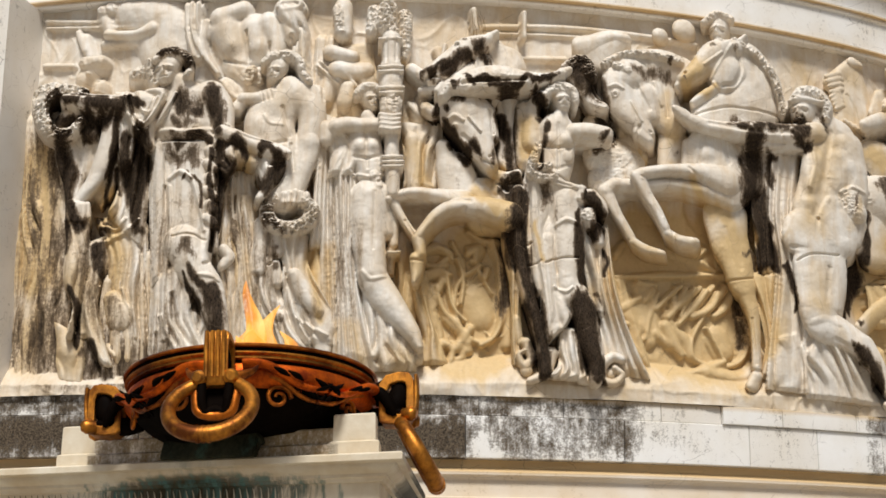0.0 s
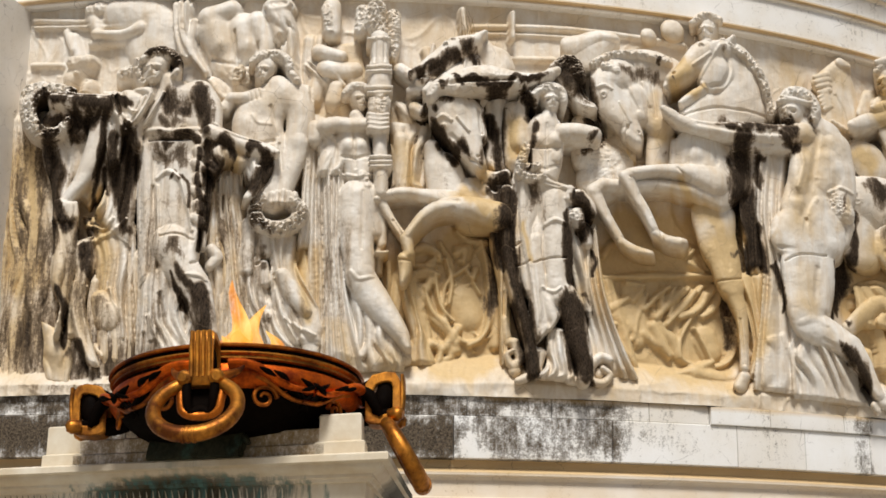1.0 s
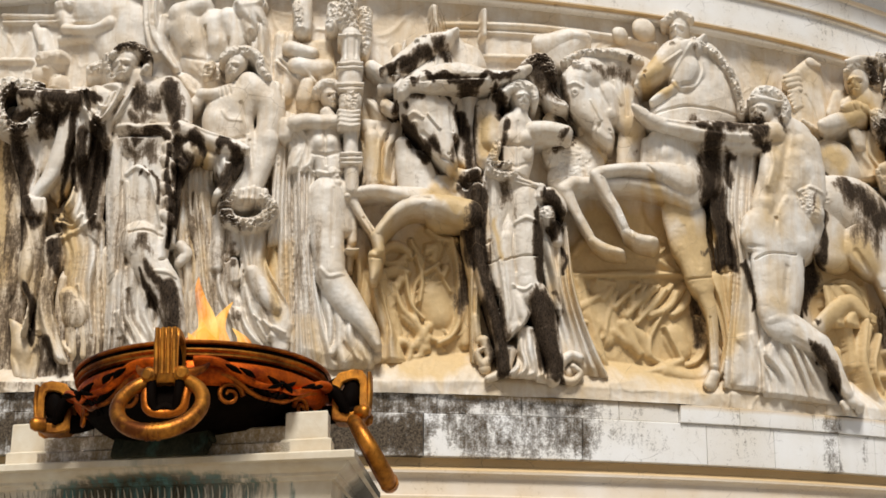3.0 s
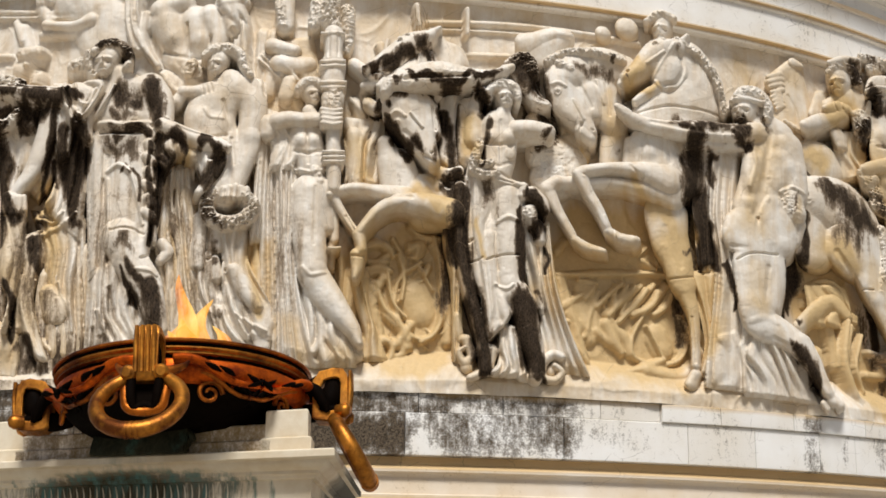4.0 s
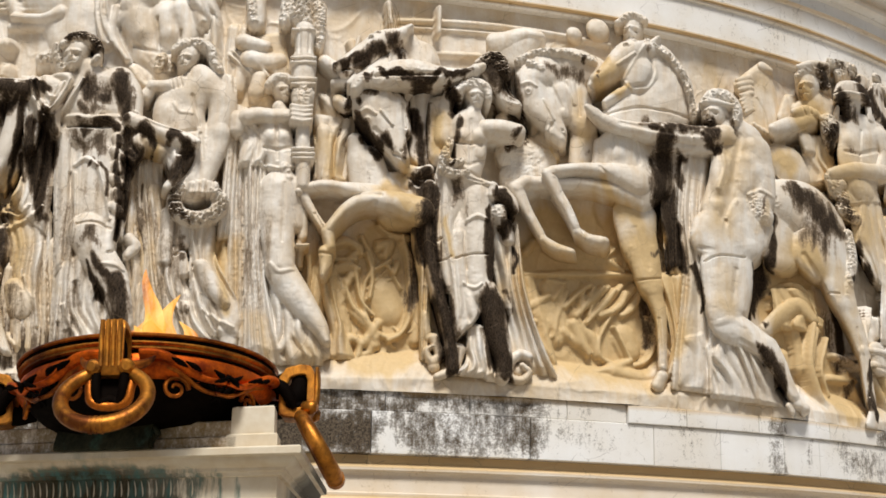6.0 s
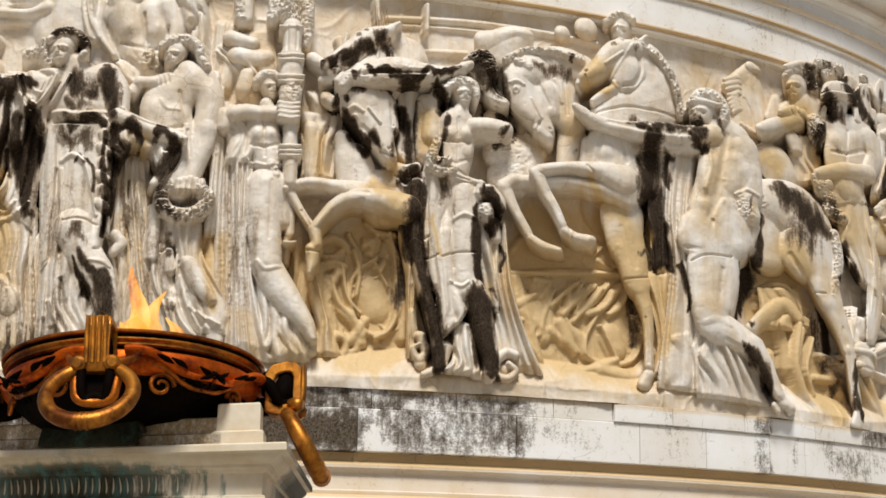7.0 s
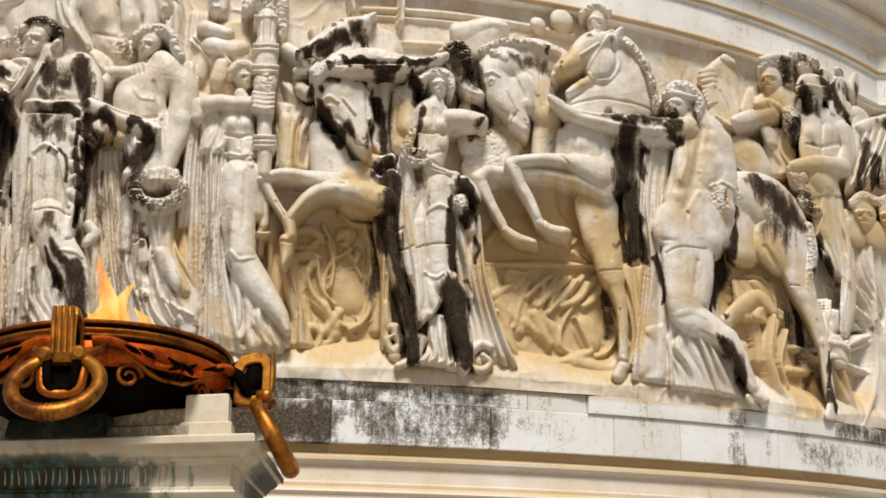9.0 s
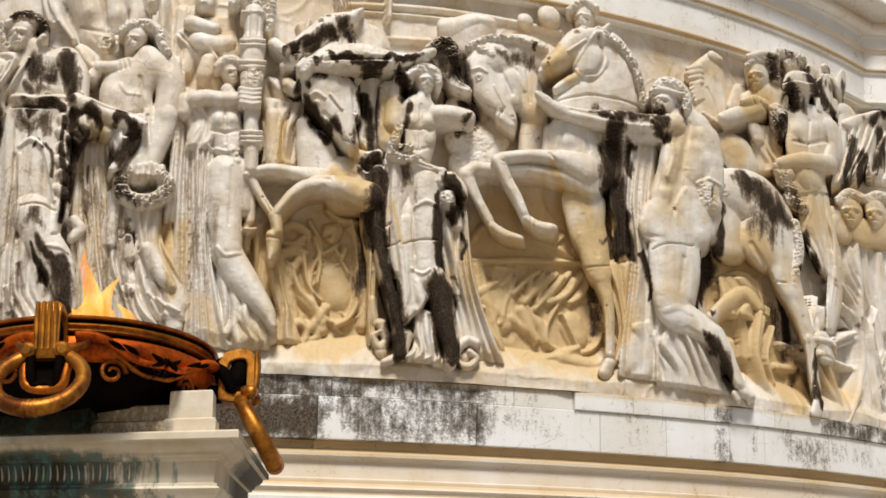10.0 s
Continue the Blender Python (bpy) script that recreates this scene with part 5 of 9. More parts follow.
    stain((-1.046, 4.271, 0.048), (-0.915, 4.054, 0.076), (-0.835, 3.865, 0.085), (-0.805, 3.724, 0.066), s=1.4),
    stain((-1.113, 4.176, 0.029), (-0.998, 3.985, 0.047), s=1.1),
    stain((-1.728, 5.778, 0.025), (-1.679, 5.571, 0.025), s=0.7),
    stain((-2.396, 5.564, 0.041), (-2.202, 5.474, 0.046), s=1.0),
    stain((-1.613, 5.166, 0.089), (-1.563, 4.768, 0.068), s=1.3),
    stain((-2.181, 5.194, 0.101), (-2.214, 4.946, 0.080), s=1.2),
    stain((-1.981, 4.588, 0.079), (-1.938, 4.343, 0.069), s=1.1),
    stain((-0.839, 4.995, 0.058), (-0.821, 5.142, 0.058), s=1.3),
    stain((-1.294, 5.279, 0.098), s=0.5),
    stain((-1.699, 5.320, 0.070), s=1.2),
    stain((-1.976, 5.613, 0.101), s=1.2),
    stain((-1.359, 4.664, 0.291), (-1.296, 3.989, 0.335), (-1.222, 3.519, 0.284), s=0.25),
    stain((-2.029, 4.541, 0.197), (-1.782, 3.906, 0.339), s=0.3),
    stain((-1.148, 4.854, 0.194), s=0.25),
], ochre=[
    stain((-0.668, 5.196, 0.126), (-0.689, 4.900, 0.144), (-0.751, 4.657, 0.115), s=1.0),
    stain((-1.829, 4.982, 0.119), (-1.838, 4.735, 0.108), (-1.774, 4.536, 0.078), s=0.9),
    stain((-1.771, 4.487, 0.147), (-1.795, 4.101, 0.146), s=0.55),
], facing=(0.196, -0.981), lean=0.95)

relief("carved_figure", "white marble relief youth holding a leafy wreath", "statue", [
    drape([(-0.829, 5.159), (-0.838, 4.710), (-0.792, 4.317), (-0.686, 3.740)], [(-0.579, 5.206), (-0.550, 4.707), (-0.470, 4.218), (-0.334, 3.692)], d=-0.10, h=0.07, n=4, amp=0.062),
    drape([(-0.592, 4.309), (-0.533, 4.019), (-0.432, 3.828), (-0.388, 3.639)], [(-0.353, 4.503), (-0.329, 4.211), (-0.226, 3.924), (-0.007, 3.617)], d=-0.07, h=0.07, n=3, amp=0.055),
    drape([(-0.112, 5.941), (-0.062, 5.532), (-0.067, 5.031), (-0.089, 4.491)], [(0.001, 5.890), (0.026, 5.482), (0.010, 5.031), (-0.004, 4.491)], d=-0.02, h=0.07, n=2, amp=0.046),
    drape([(-0.109, 4.712), (-0.097, 4.320), (-0.086, 3.934), (-0.008, 3.649)], [(0.080, 4.713), (0.114, 4.322), (0.123, 3.936), (0.131, 3.650)], d=-0.12, h=0.06, n=2, amp=0.046),
    drape([(-0.344, 4.642), (-0.310, 4.350), (-0.275, 4.013), (-0.102, 3.682)], [(-0.107, 4.642), (-0.083, 4.302), (0.123, 3.920), (0.130, 3.674)], d=-0.04, h=0.09, n=3, amp=0.055),
    limb((-0.214, 4.248, 0.057), (-0.115, 4.082, 0.080), (-0.008, 3.941, 0.051), d=0.04, h=0.08),
    ridge((-0.271, 4.257, 0.024), (-0.196, 3.974, 0.028), (-0.068, 3.741, 0.033), h=-0.03),
    ridge((-0.179, 3.880, 0.023), (-0.037, 3.788, 0.028), (0.071, 3.742, 0.023), h=0.03),
    limb((0.036, 3.719, 0.075), (0.047, 3.625, 0.065), d=-0.02, h=0.07),
    limb((-0.503, 4.698, 0.062), (-0.505, 4.479, 0.062), (-0.512, 4.296, 0.057), d=-0.02, h=0.08),
    limb((-0.376, 4.598, 0.062), (-0.371, 4.453, 0.066), d=-0.02, h=0.09),
    ridge((-0.425, 4.343, 0.019), (-0.369, 4.362, 0.024), (-0.311, 4.334, 0.019), h=-0.04),
    limb((-0.367, 4.347, 0.043), (-0.343, 4.193, 0.047), d=-0.03, h=0.07),
    limb((-0.342, 3.907, 0.056), d=-0.02, h=0.06),
    limb((-0.289, 5.817, 0.166), (-0.452, 5.616, 0.215), (-0.435, 5.415, 0.213), (-0.364, 5.191, 0.202), (-0.332, 4.944, 0.172), d=0.03, h=0.13),
    ridge((-0.571, 5.541, 0.136), h=0.038),
    ridge((-0.351, 5.489, 0.116), h=0.03),
    ridge((-0.638, 5.403, 0.024), (-0.467, 5.351, 0.029), (-0.323, 5.375, 0.029), h=-0.02),
    ridge((-0.510, 5.602, 0.024), (-0.459, 5.536, 0.024), (-0.352, 5.515, 0.024), h=0.015),
    ridge((-0.358, 5.676, 0.029), (-0.291, 5.425, 0.024), h=-0.02),
    ridge((-0.446, 5.178, 0.029), (-0.405, 4.981, 0.024), h=-0.015),
    ridge((-0.274, 5.350, 0.024), (-0.243, 5.128, 0.024), h=-0.02),
    limb((-0.192, 5.802, 0.147), (-0.105, 5.641, 0.126), (-0.126, 5.390, 0.106), d=0.04, h=0.11),
    limb((-0.125, 5.360, 0.101), (-0.171, 5.137, 0.086), (-0.226, 4.916, 0.062), d=0.06, h=0.10),
    limb((-0.702, 5.783, 0.049), (-0.580, 5.781, 0.054), (-0.459, 5.815, 0.054), d=0.08, h=0.06),
    ridge((-0.509, 5.829, 0.015), (-0.486, 5.747, 0.015), h=-0.015),
    ridge((-0.471, 5.843, 0.015), (-0.448, 5.757, 0.015), h=-0.015),
    ridge((-0.543, 5.819, 0.015), (-0.525, 5.738, 0.015), h=-0.015),
    limb((-0.747, 5.701, 0.059), (-0.692, 5.776, 0.049), d=0.05, h=0.07),
    limb((-0.307, 5.906, 0.083), (-0.265, 5.820, 0.117), d=0.04, h=0.10),
    limb((-0.410, 6.060, 0.096), (-0.434, 5.990, 0.070), (-0.440, 5.943, 0.038), d=0.06, h=0.11),
    ridge((-0.516, 6.026, 0.023), (-0.454, 6.033, 0.025), (-0.397, 6.025, 0.023), h=0.01814078618125142),
    ridge((-0.491, 6.007, 0.023), h=-0.03174637581718998),
    ridge((-0.415, 6.006, 0.023), h=-0.03174637581718998),
    ridge((-0.459, 6.023, 0.015), (-0.465, 5.983, 0.023), h=0.038549170635159266),
    ridge((-0.474, 5.955, 0.011), (-0.429, 5.955, 0.011), h=-0.01814078618125142),
    ridge((-0.467, 5.939, 0.014), (-0.434, 5.938, 0.014), h=0.013605589635938563),
    limb((-0.529, 6.095, 0.035), (-0.447, 6.145, 0.045), (-0.335, 6.149, 0.054), (-0.235, 6.092, 0.049), (-0.198, 5.990, 0.039), (-0.147, 5.919, 0.039), d=0.10, h=0.08, curl=0.015),
    limb((-0.638, 6.075, 0.059), (-0.660, 5.997, 0.049), d=-0.06, h=0.06, curl=0.02),
    limb((-0.425, 4.875, 0.062), (-0.460, 4.778, 0.067), (-0.408, 4.671, 0.067), (-0.283, 4.623, 0.067), (-0.142, 4.662, 0.066), (-0.079, 4.768, 0.067), (-0.139, 4.865, 0.052), d=0.09, h=0.09, curl=0.035),
    limb((-0.322, 4.905, 0.029), (-0.329, 4.837, 0.024), d=0.14, h=0.06),
    limb((-0.274, 4.915, 0.029), (-0.281, 4.837, 0.024), d=0.14, h=0.06),
    limb((-0.227, 4.924, 0.029), (-0.234, 4.837, 0.024), d=0.14, h=0.06),
    limb((-0.179, 4.915, 0.029), (-0.186, 4.837, 0.024), d=0.14, h=0.06),
    limb((-0.131, 4.905, 0.029), (-0.139, 4.837, 0.024), d=0.14, h=0.06),
    ridge((-0.278, 4.789, 0.095), h=0.038),
], soot_shade=[
    stain((-0.435, 5.138, 0.048), (-0.477, 4.990, 0.058), (-0.418, 4.673, 0.048), s=0.7),
    stain((-0.388, 4.504, 0.038), (-0.358, 4.336, 0.043), s=0.7),
    stain((-0.444, 4.746, 0.048), (-0.368, 4.600, 0.038), s=0.8),
    stain((-0.898, 3.702, 0.047), s=0.5),
    stain((-0.621, 5.943, 0.069), s=0.4),
    stain((-0.607, 4.650, 0.239), (-0.436, 3.886, 0.329), s=0.25),
    stain((-0.112, 3.981, 0.281), s=0.2),
    stain((-0.444, 5.386, 0.194), s=0.15),
], ochre=[
    stain((-0.032, 4.461, 0.104), (-0.015, 4.175, 0.094), (0.031, 3.892, 0.075), s=0.8),
    stain((-0.342, 5.242, 0.096), s=0.3),
    stain((-0.723, 4.559, 0.143), (-0.631, 4.080, 0.113), s=0.5),
], facing=(0.125, -0.992), lean=0.987, seed=3)

relief("carved_figure", "white marble relief figure carrying a tall banded torch", "statue", [
    drape([(-0.009, 5.691), (-0.008, 5.238), (-0.010, 4.646), (0.015, 3.550)], [(0.136, 5.645), (0.156, 5.143), (0.170, 4.554), (0.244, 3.509)], d=-0.10, h=0.07, n=3, amp=0.055),
    drape([(0.065, 5.622), (0.086, 5.123), (0.128, 4.441), (0.176, 3.497)], [(0.317, 5.230), (0.311, 4.737), (0.333, 4.159), (0.519, 3.460)], d=-0.04, h=0.09, n=5, amp=0.062),
    drape([(0.333, 4.159), (0.367, 3.876), (0.398, 3.642), (0.451, 3.458)], [(0.736, 3.841), (0.800, 3.702), (0.812, 3.585), (0.816, 3.468)], d=-0.04, h=0.09, n=4, amp=0.07),
    drape([(0.723, 4.289), (0.801, 4.003), (0.863, 3.767), (0.814, 3.530)], [(0.908, 4.345), (0.917, 4.008), (0.993, 3.772), (1.091, 3.539)], d=-0.13, h=0.06, n=2, amp=0.046),
    drape([(0.660, 5.630), (0.677, 5.377), (0.692, 5.177), (0.678, 5.026)], [(1.019, 5.650), (1.025, 5.396), (1.006, 5.193), (0.985, 5.041)], d=-0.14, h=0.07, n=3, amp=0.062),
    limb((0.759, 5.467, 0.067), (0.775, 5.243, 0.072), (0.772, 5.019, 0.062), d=-0.06, h=0.07),
    limb((0.530, 6.638, 0.089), (0.515, 6.507, 0.099), (0.566, 6.405, 0.074), d=-0.02, h=0.10, curl=0.03),
    limb((0.410, 6.624, 0.060), (0.392, 6.440, 0.059), d=-0.05, h=0.08, curl=0.02),
    limb((0.678, 6.586, 0.069), (0.695, 6.352, 0.054), (0.665, 6.195, 0.044), d=-0.05, h=0.08, curl=0.02),
    limb((0.141, 6.677, 0.080), (0.141, 6.442, 0.084), d=-0.08, h=0.08),
    limb((0.094, 6.637, 0.050), (0.122, 6.429, 0.044), d=-0.04, h=0.06, curl=0.02),
    limb((0.563, 6.302, 0.084), (0.566, 6.072, 0.078), d=0.10, h=0.11),
    limb((0.562, 6.047, 0.098), (0.568, 5.845, 0.102), d=0.10, h=0.11),
    limb((0.576, 5.475, 0.063), (0.593, 4.937, 0.062), d=0.10, h=0.09),
    limb((0.584, 4.969, 0.057), (0.607, 4.533, 0.047), d=0.00, h=0.07),
    limb((0.590, 4.490, 0.042), (0.587, 4.298, 0.037), d=-0.02, h=0.06),
    limb((0.457, 6.283, 0.017), (0.549, 6.282, 0.020), (0.641, 6.293, 0.017), d=0.15, h=0.06),
    limb((0.456, 6.029, 0.017), (0.557, 6.029, 0.020), (0.658, 6.039, 0.017), d=0.15, h=0.06),
    limb((0.458, 5.989, 0.017), (0.559, 5.988, 0.020), (0.659, 5.999, 0.017), d=0.15, h=0.06),
    limb((0.458, 5.843, 0.017), (0.563, 5.843, 0.019), (0.669, 5.853, 0.017), d=0.15, h=0.06),
    limb((0.469, 5.798, 0.017), (0.565, 5.798, 0.019), (0.660, 5.808, 0.017), d=0.15, h=0.06),
    limb((0.503, 5.235, 0.017), (0.583, 5.234, 0.019), (0.664, 5.242, 0.017), d=0.15, h=0.06),
    limb((0.499, 5.191, 0.017), (0.585, 5.190, 0.019), (0.670, 5.198, 0.017), d=0.15, h=0.06),
    limb((0.505, 5.152, 0.017), (0.586, 5.151, 0.019), (0.666, 5.159, 0.017), d=0.15, h=0.06),
    limb((0.563, 4.418, 0.016), (0.610, 4.415, 0.019), (0.656, 4.422, 0.016), d=0.15, h=0.06),
    ridge((0.521, 6.280, 0.015), (0.523, 6.077, 0.015), h=-0.015),
    ridge((0.598, 6.285, 0.015), (0.599, 6.081, 0.015), h=-0.015),
    limb((0.567, 5.721, 0.097), (0.560, 5.651, 0.087), d=0.13, h=0.10, curl=0.012),
    ridge((0.499, 5.773, 0.019), (0.567, 5.736, 0.024), (0.628, 5.779, 0.019), h=-0.02),
    limb((0.480, 5.589, 0.024), (0.571, 5.578, 0.024), (0.638, 5.591, 0.019), d=0.22, h=0.04),
    limb((0.482, 5.549, 0.024), (0.573, 5.539, 0.024), (0.639, 5.552, 0.019), d=0.22, h=0.04),
    limb((0.483, 5.510, 0.024), (0.574, 5.499, 0.024), (0.640, 5.512, 0.019), d=0.22, h=0.04),
    limb((0.484, 5.470, 0.024), (0.575, 5.460, 0.024), (0.641, 5.473, 0.019), d=0.22, h=0.04),
    limb((0.492, 5.539, 0.058), (0.350, 5.523, 0.063), (0.208, 5.528, 0.067), (0.114, 5.510, 0.072), d=0.12, h=0.09),
    limb((0.034, 5.503, 0.077), (0.024, 5.404, 0.063), d=0.08, h=0.08),
    drape([(-0.006, 5.592), (0.030, 5.418), (0.063, 5.295), (0.053, 5.098)], [(0.186, 5.538), (0.238, 5.400), (0.290, 5.293), (0.250, 5.104)], d=0.04, h=0.07, n=2, amp=0.062),
    limb((0.341, 5.423, 0.144), (0.384, 5.277, 0.139), (0.408, 5.140, 0.129), d=0.03, h=0.12),
    ridge((0.300, 5.345, 0.082), h=0.038),
    ridge((0.428, 5.350, 0.082), h=0.038),
    ridge((0.358, 5.443, 0.019), (0.379, 5.148, 0.019), h=-0.015),
    ridge((0.266, 5.257, 0.024), (0.376, 5.232, 0.024), (0.478, 5.265, 0.024), h=-0.018),
    limb((0.304, 5.534, 0.077), (0.422, 5.529, 0.072), d=0.04, h=0.09),
    ridge((0.248, 5.119, 0.024), (0.391, 5.066, 0.029), (0.522, 5.100, 0.024), h=0.03),
    limb((0.437, 5.087, 0.043), (0.478, 4.991, 0.033), d=0.12, h=0.05, curl=0.015),
    ridge((0.299, 5.014, 0.024), (0.487, 5.021, 0.024), h=-0.02),
    limb((0.406, 4.910, 0.171), (0.396, 4.668, 0.156), (0.413, 4.454, 0.136), (0.429, 4.274, 0.126), d=0.06, h=0.13),
    limb((0.530, 4.882, 0.076), (0.539, 4.616, 0.066), d=0.02, h=0.10),
    limb((0.435, 4.227, 0.131), (0.558, 4.034, 0.130), (0.664, 3.897, 0.102), (0.770, 3.761, 0.070), (0.824, 3.643, 0.042), d=0.07, h=0.11),
    ridge((0.351, 4.259, 0.023), (0.423, 4.191, 0.028), (0.538, 4.218, 0.023), h=0.012),
    ridge((0.443, 4.932, 0.024), (0.441, 4.452, 0.023), h=-0.008),
    limb((0.785, 3.735, 0.065), (0.812, 3.573, 0.060), d=-0.02, h=0.08),
    drape([(0.360, 4.057), (0.413, 3.870), (0.534, 3.686), (0.631, 3.503)], [(0.548, 3.944), (0.668, 3.784), (0.764, 3.646), (0.805, 3.499)], d=0.00, h=0.07, n=2, amp=0.055),
    limb((0.502, 3.930, 0.037), (0.532, 3.720, 0.042), (0.468, 3.580, 0.032), d=0.03, h=0.06),
    limb((0.038, 6.256, 0.069), (0.135, 6.234, 0.064), (0.232, 6.212, 0.059), d=-0.08, h=0.08),
    limb((0.092, 6.111, 0.078), (0.261, 6.092, 0.083), (0.356, 6.106, 0.068), d=-0.10, h=0.08),
    drape([(-0.033, 6.275), (0.048, 6.070), (0.123, 5.969), (0.173, 5.919)], [(0.395, 6.397), (0.427, 6.189), (0.456, 6.035), (0.459, 5.931)], d=-0.15, h=0.06, n=3, amp=0.046),
    limb((0.741, 6.093, 0.059), (0.864, 5.997, 0.068), (0.939, 5.925, 0.054), d=-0.04, h=0.08),
    limb((0.176, 5.807, 0.078), (0.195, 5.935, 0.063), d=-0.10, h=0.08),
    limb((0.371, 5.632, 0.058), (0.397, 5.568, 0.067), d=0.03, h=0.08),
    limb((0.384, 5.816, 0.087), (0.408, 5.754, 0.063), (0.416, 5.712, 0.035), d=0.03, h=0.10),
    ridge((0.367, 5.785, 0.020), (0.422, 5.793, 0.022), (0.472, 5.789, 0.020), h=0.016294081105217885),
    ridge((0.389, 5.769, 0.020), h=-0.0285146419341313),
    ridge((0.457, 5.772, 0.020), h=-0.0285146419341313),
    ridge((0.427, 5.785, 0.013), (0.435, 5.750, 0.020), h=0.03462492234858801),
    ridge((0.405, 5.723, 0.010), (0.445, 5.725, 0.010), h=-0.016294081105217885),
    ridge((0.410, 5.708, 0.012), (0.440, 5.710, 0.012), h=0.012220560828913412),
    limb((0.278, 5.818, 0.039), (0.338, 5.881, 0.044), (0.434, 5.875, 0.044), (0.483, 5.827, 0.029), d=0.07, h=0.07, curl=0.013),
], soot_shade=[
    stain((0.939, 5.858, 0.097), s=0.5),
    stain((0.162, 4.931, 0.038), (0.148, 4.355, 0.038), s=0.3),
    stain((0.138, 4.930, 0.190), (0.199, 4.027, 0.280), s=0.22),
], ochre=[
    stain((0.759, 5.403, 0.144), (0.863, 5.112, 0.114), s=0.6),
    stain((0.252, 3.846, 0.102), (0.354, 3.571, 0.092), s=0.5),
    stain((0.064, 4.500, 0.075), (0.069, 3.841, 0.074), s=0.5),
    stain((0.665, 6.155, 0.078), s=0.5),
], facing=(0.06, -0.998), lean=1, seed=5)

relief("carved_horse", "dark-stained marble relief horse with a bowed head", "statue", [
    limb((1.446, 6.313, 0.119), (1.533, 6.153, 0.148), (1.574, 6.001, 0.157), d=-0.06, h=0.10),
    limb((1.298, 6.209, 0.118), (1.326, 6.057, 0.167), (1.353, 5.905, 0.176), d=0.00, h=0.12),
    drape([(1.480, 6.374), (1.497, 6.218), (1.451, 6.006)], [(1.696, 6.289), (1.748, 6.136), (1.775, 5.982)], d=-0.04, h=0.07, n=2, amp=0.031),
    limb((1.395, 6.327, 0.064), (1.247, 6.263, 0.104), (1.088, 6.149, 0.093), (0.958, 6.058, 0.069), (0.858, 6.001, 0.049), d=0.08, h=0.13),
    limb((1.177, 6.125, 0.084), (1.057, 6.025, 0.049), (0.936, 5.966, 0.039), d=0.07, h=0.10),
    limb((0.898, 5.941, 0.034), (1.010, 5.933, 0.029), d=0.08, h=0.07),
    limb((1.139, 6.265, 0.025), d=0.19, h=0.03),
    ridge((1.139, 6.253, 0.020), h=-0.03),
    ridge((1.084, 6.306, 0.020), (1.143, 6.336, 0.025), (1.207, 6.315, 0.020), h=0.025),
    ridge((1.284, 6.167, 0.025), (1.178, 6.056, 0.025), h=-0.03),
    ridge((0.838, 6.033, 0.020), h=-0.04),
    ridge((0.864, 5.954, 0.015), (0.985, 5.971, 0.015), h=-0.035),
    ridge((1.396, 6.238, 0.025), (1.376, 5.980, 0.025), h=-0.03),
    ridge((1.312, 6.220, 0.020), (1.287, 5.973, 0.024), h=0.02),
    limb((1.419, 6.366, 0.040), (1.478, 6.408, 0.025), d=0.12, h=0.06),
    limb((1.027, 6.345, 0.025), (1.000, 6.212, 0.025), d=-0.10, h=0.07),
    limb((0.871, 5.730, 0.058), (0.944, 5.694, 0.053), (0.991, 5.763, 0.039), d=0.00, h=0.07),
    limb((0.833, 5.873, 0.044), (0.939, 5.890, 0.044), d=0.02, h=0.07),
], soot_shade=[
    stain((0.863, 6.016, 0.059), (0.983, 6.064, 0.049), s=1.2),
    stain((1.008, 6.015, 0.088), (1.177, 6.104, 0.079), (1.274, 6.162, 0.049), s=1.2),
    stain((1.346, 6.271, 0.069), (1.423, 6.097, 0.049), s=1.0),
    stain((0.988, 5.861, 0.078), (0.944, 5.657, 0.058), s=1.1),
    stain((1.419, 6.355, 0.045), (1.222, 6.297, 0.030), s=0.7),
    stain((0.947, 5.557, 0.058), (0.927, 5.406, 0.034), s=1.0),
], ochre=[
    stain((0.845, 5.759, 0.097), s=0.7),
], facing=(-0.021, -1), lean=0.989, seed=7)

relief("carved_horse", "white marble rearing relief horse with raised forelegs", "statue", [
    drape([(1.452, 5.903), (1.491, 5.598), (1.461, 5.342), (1.536, 5.196)], [(1.699, 5.976), (1.679, 5.562), (1.682, 5.308), (1.659, 5.155)], d=-0.04, h=0.07, n=2, amp=0.046),
    limb((1.110, 5.196, 0.163), (1.201, 4.978, 0.181), (1.418, 4.942, 0.210), (1.588, 4.929, 0.201), d=-0.04, h=0.12),
    limb((1.024, 5.391, 0.074), (1.053, 5.144, 0.090), (1.095, 4.973, 0.082), d=-0.03, h=0.10),
    limb((1.589, 4.839, 0.162), (1.348, 4.799, 0.143), d=-0.06, h=0.10),
    limb((1.230, 5.926, 0.225), (1.208, 5.773, 0.214), d=0.06, h=0.11),
    limb((1.185, 5.670, 0.204), (1.247, 5.524, 0.164), (1.347, 5.357, 0.116), (1.427, 5.204, 0.067), d=0.12, h=0.13),
    limb((1.356, 5.672, 0.125), (1.409, 5.475, 0.083), d=0.09, h=0.11),
    limb((1.121, 5.515, 0.025), d=0.21, h=0.03),
    ridge((1.121, 5.503, 0.024), h=-0.02),
    ridge((1.062, 5.578, 0.024), (1.119, 5.602, 0.029), (1.188, 5.561, 0.024), h=0.025),
    ridge((1.236, 5.590, 0.019), (1.335, 5.472, 0.019), h=0.03),
    ridge((1.420, 5.679, 0.024), (1.443, 5.479, 0.024), h=-0.03),
    ridge((1.412, 5.253, 0.019), h=-0.04),
    ridge((1.349, 5.234, 0.014), (1.448, 5.171, 0.019), h=-0.03),
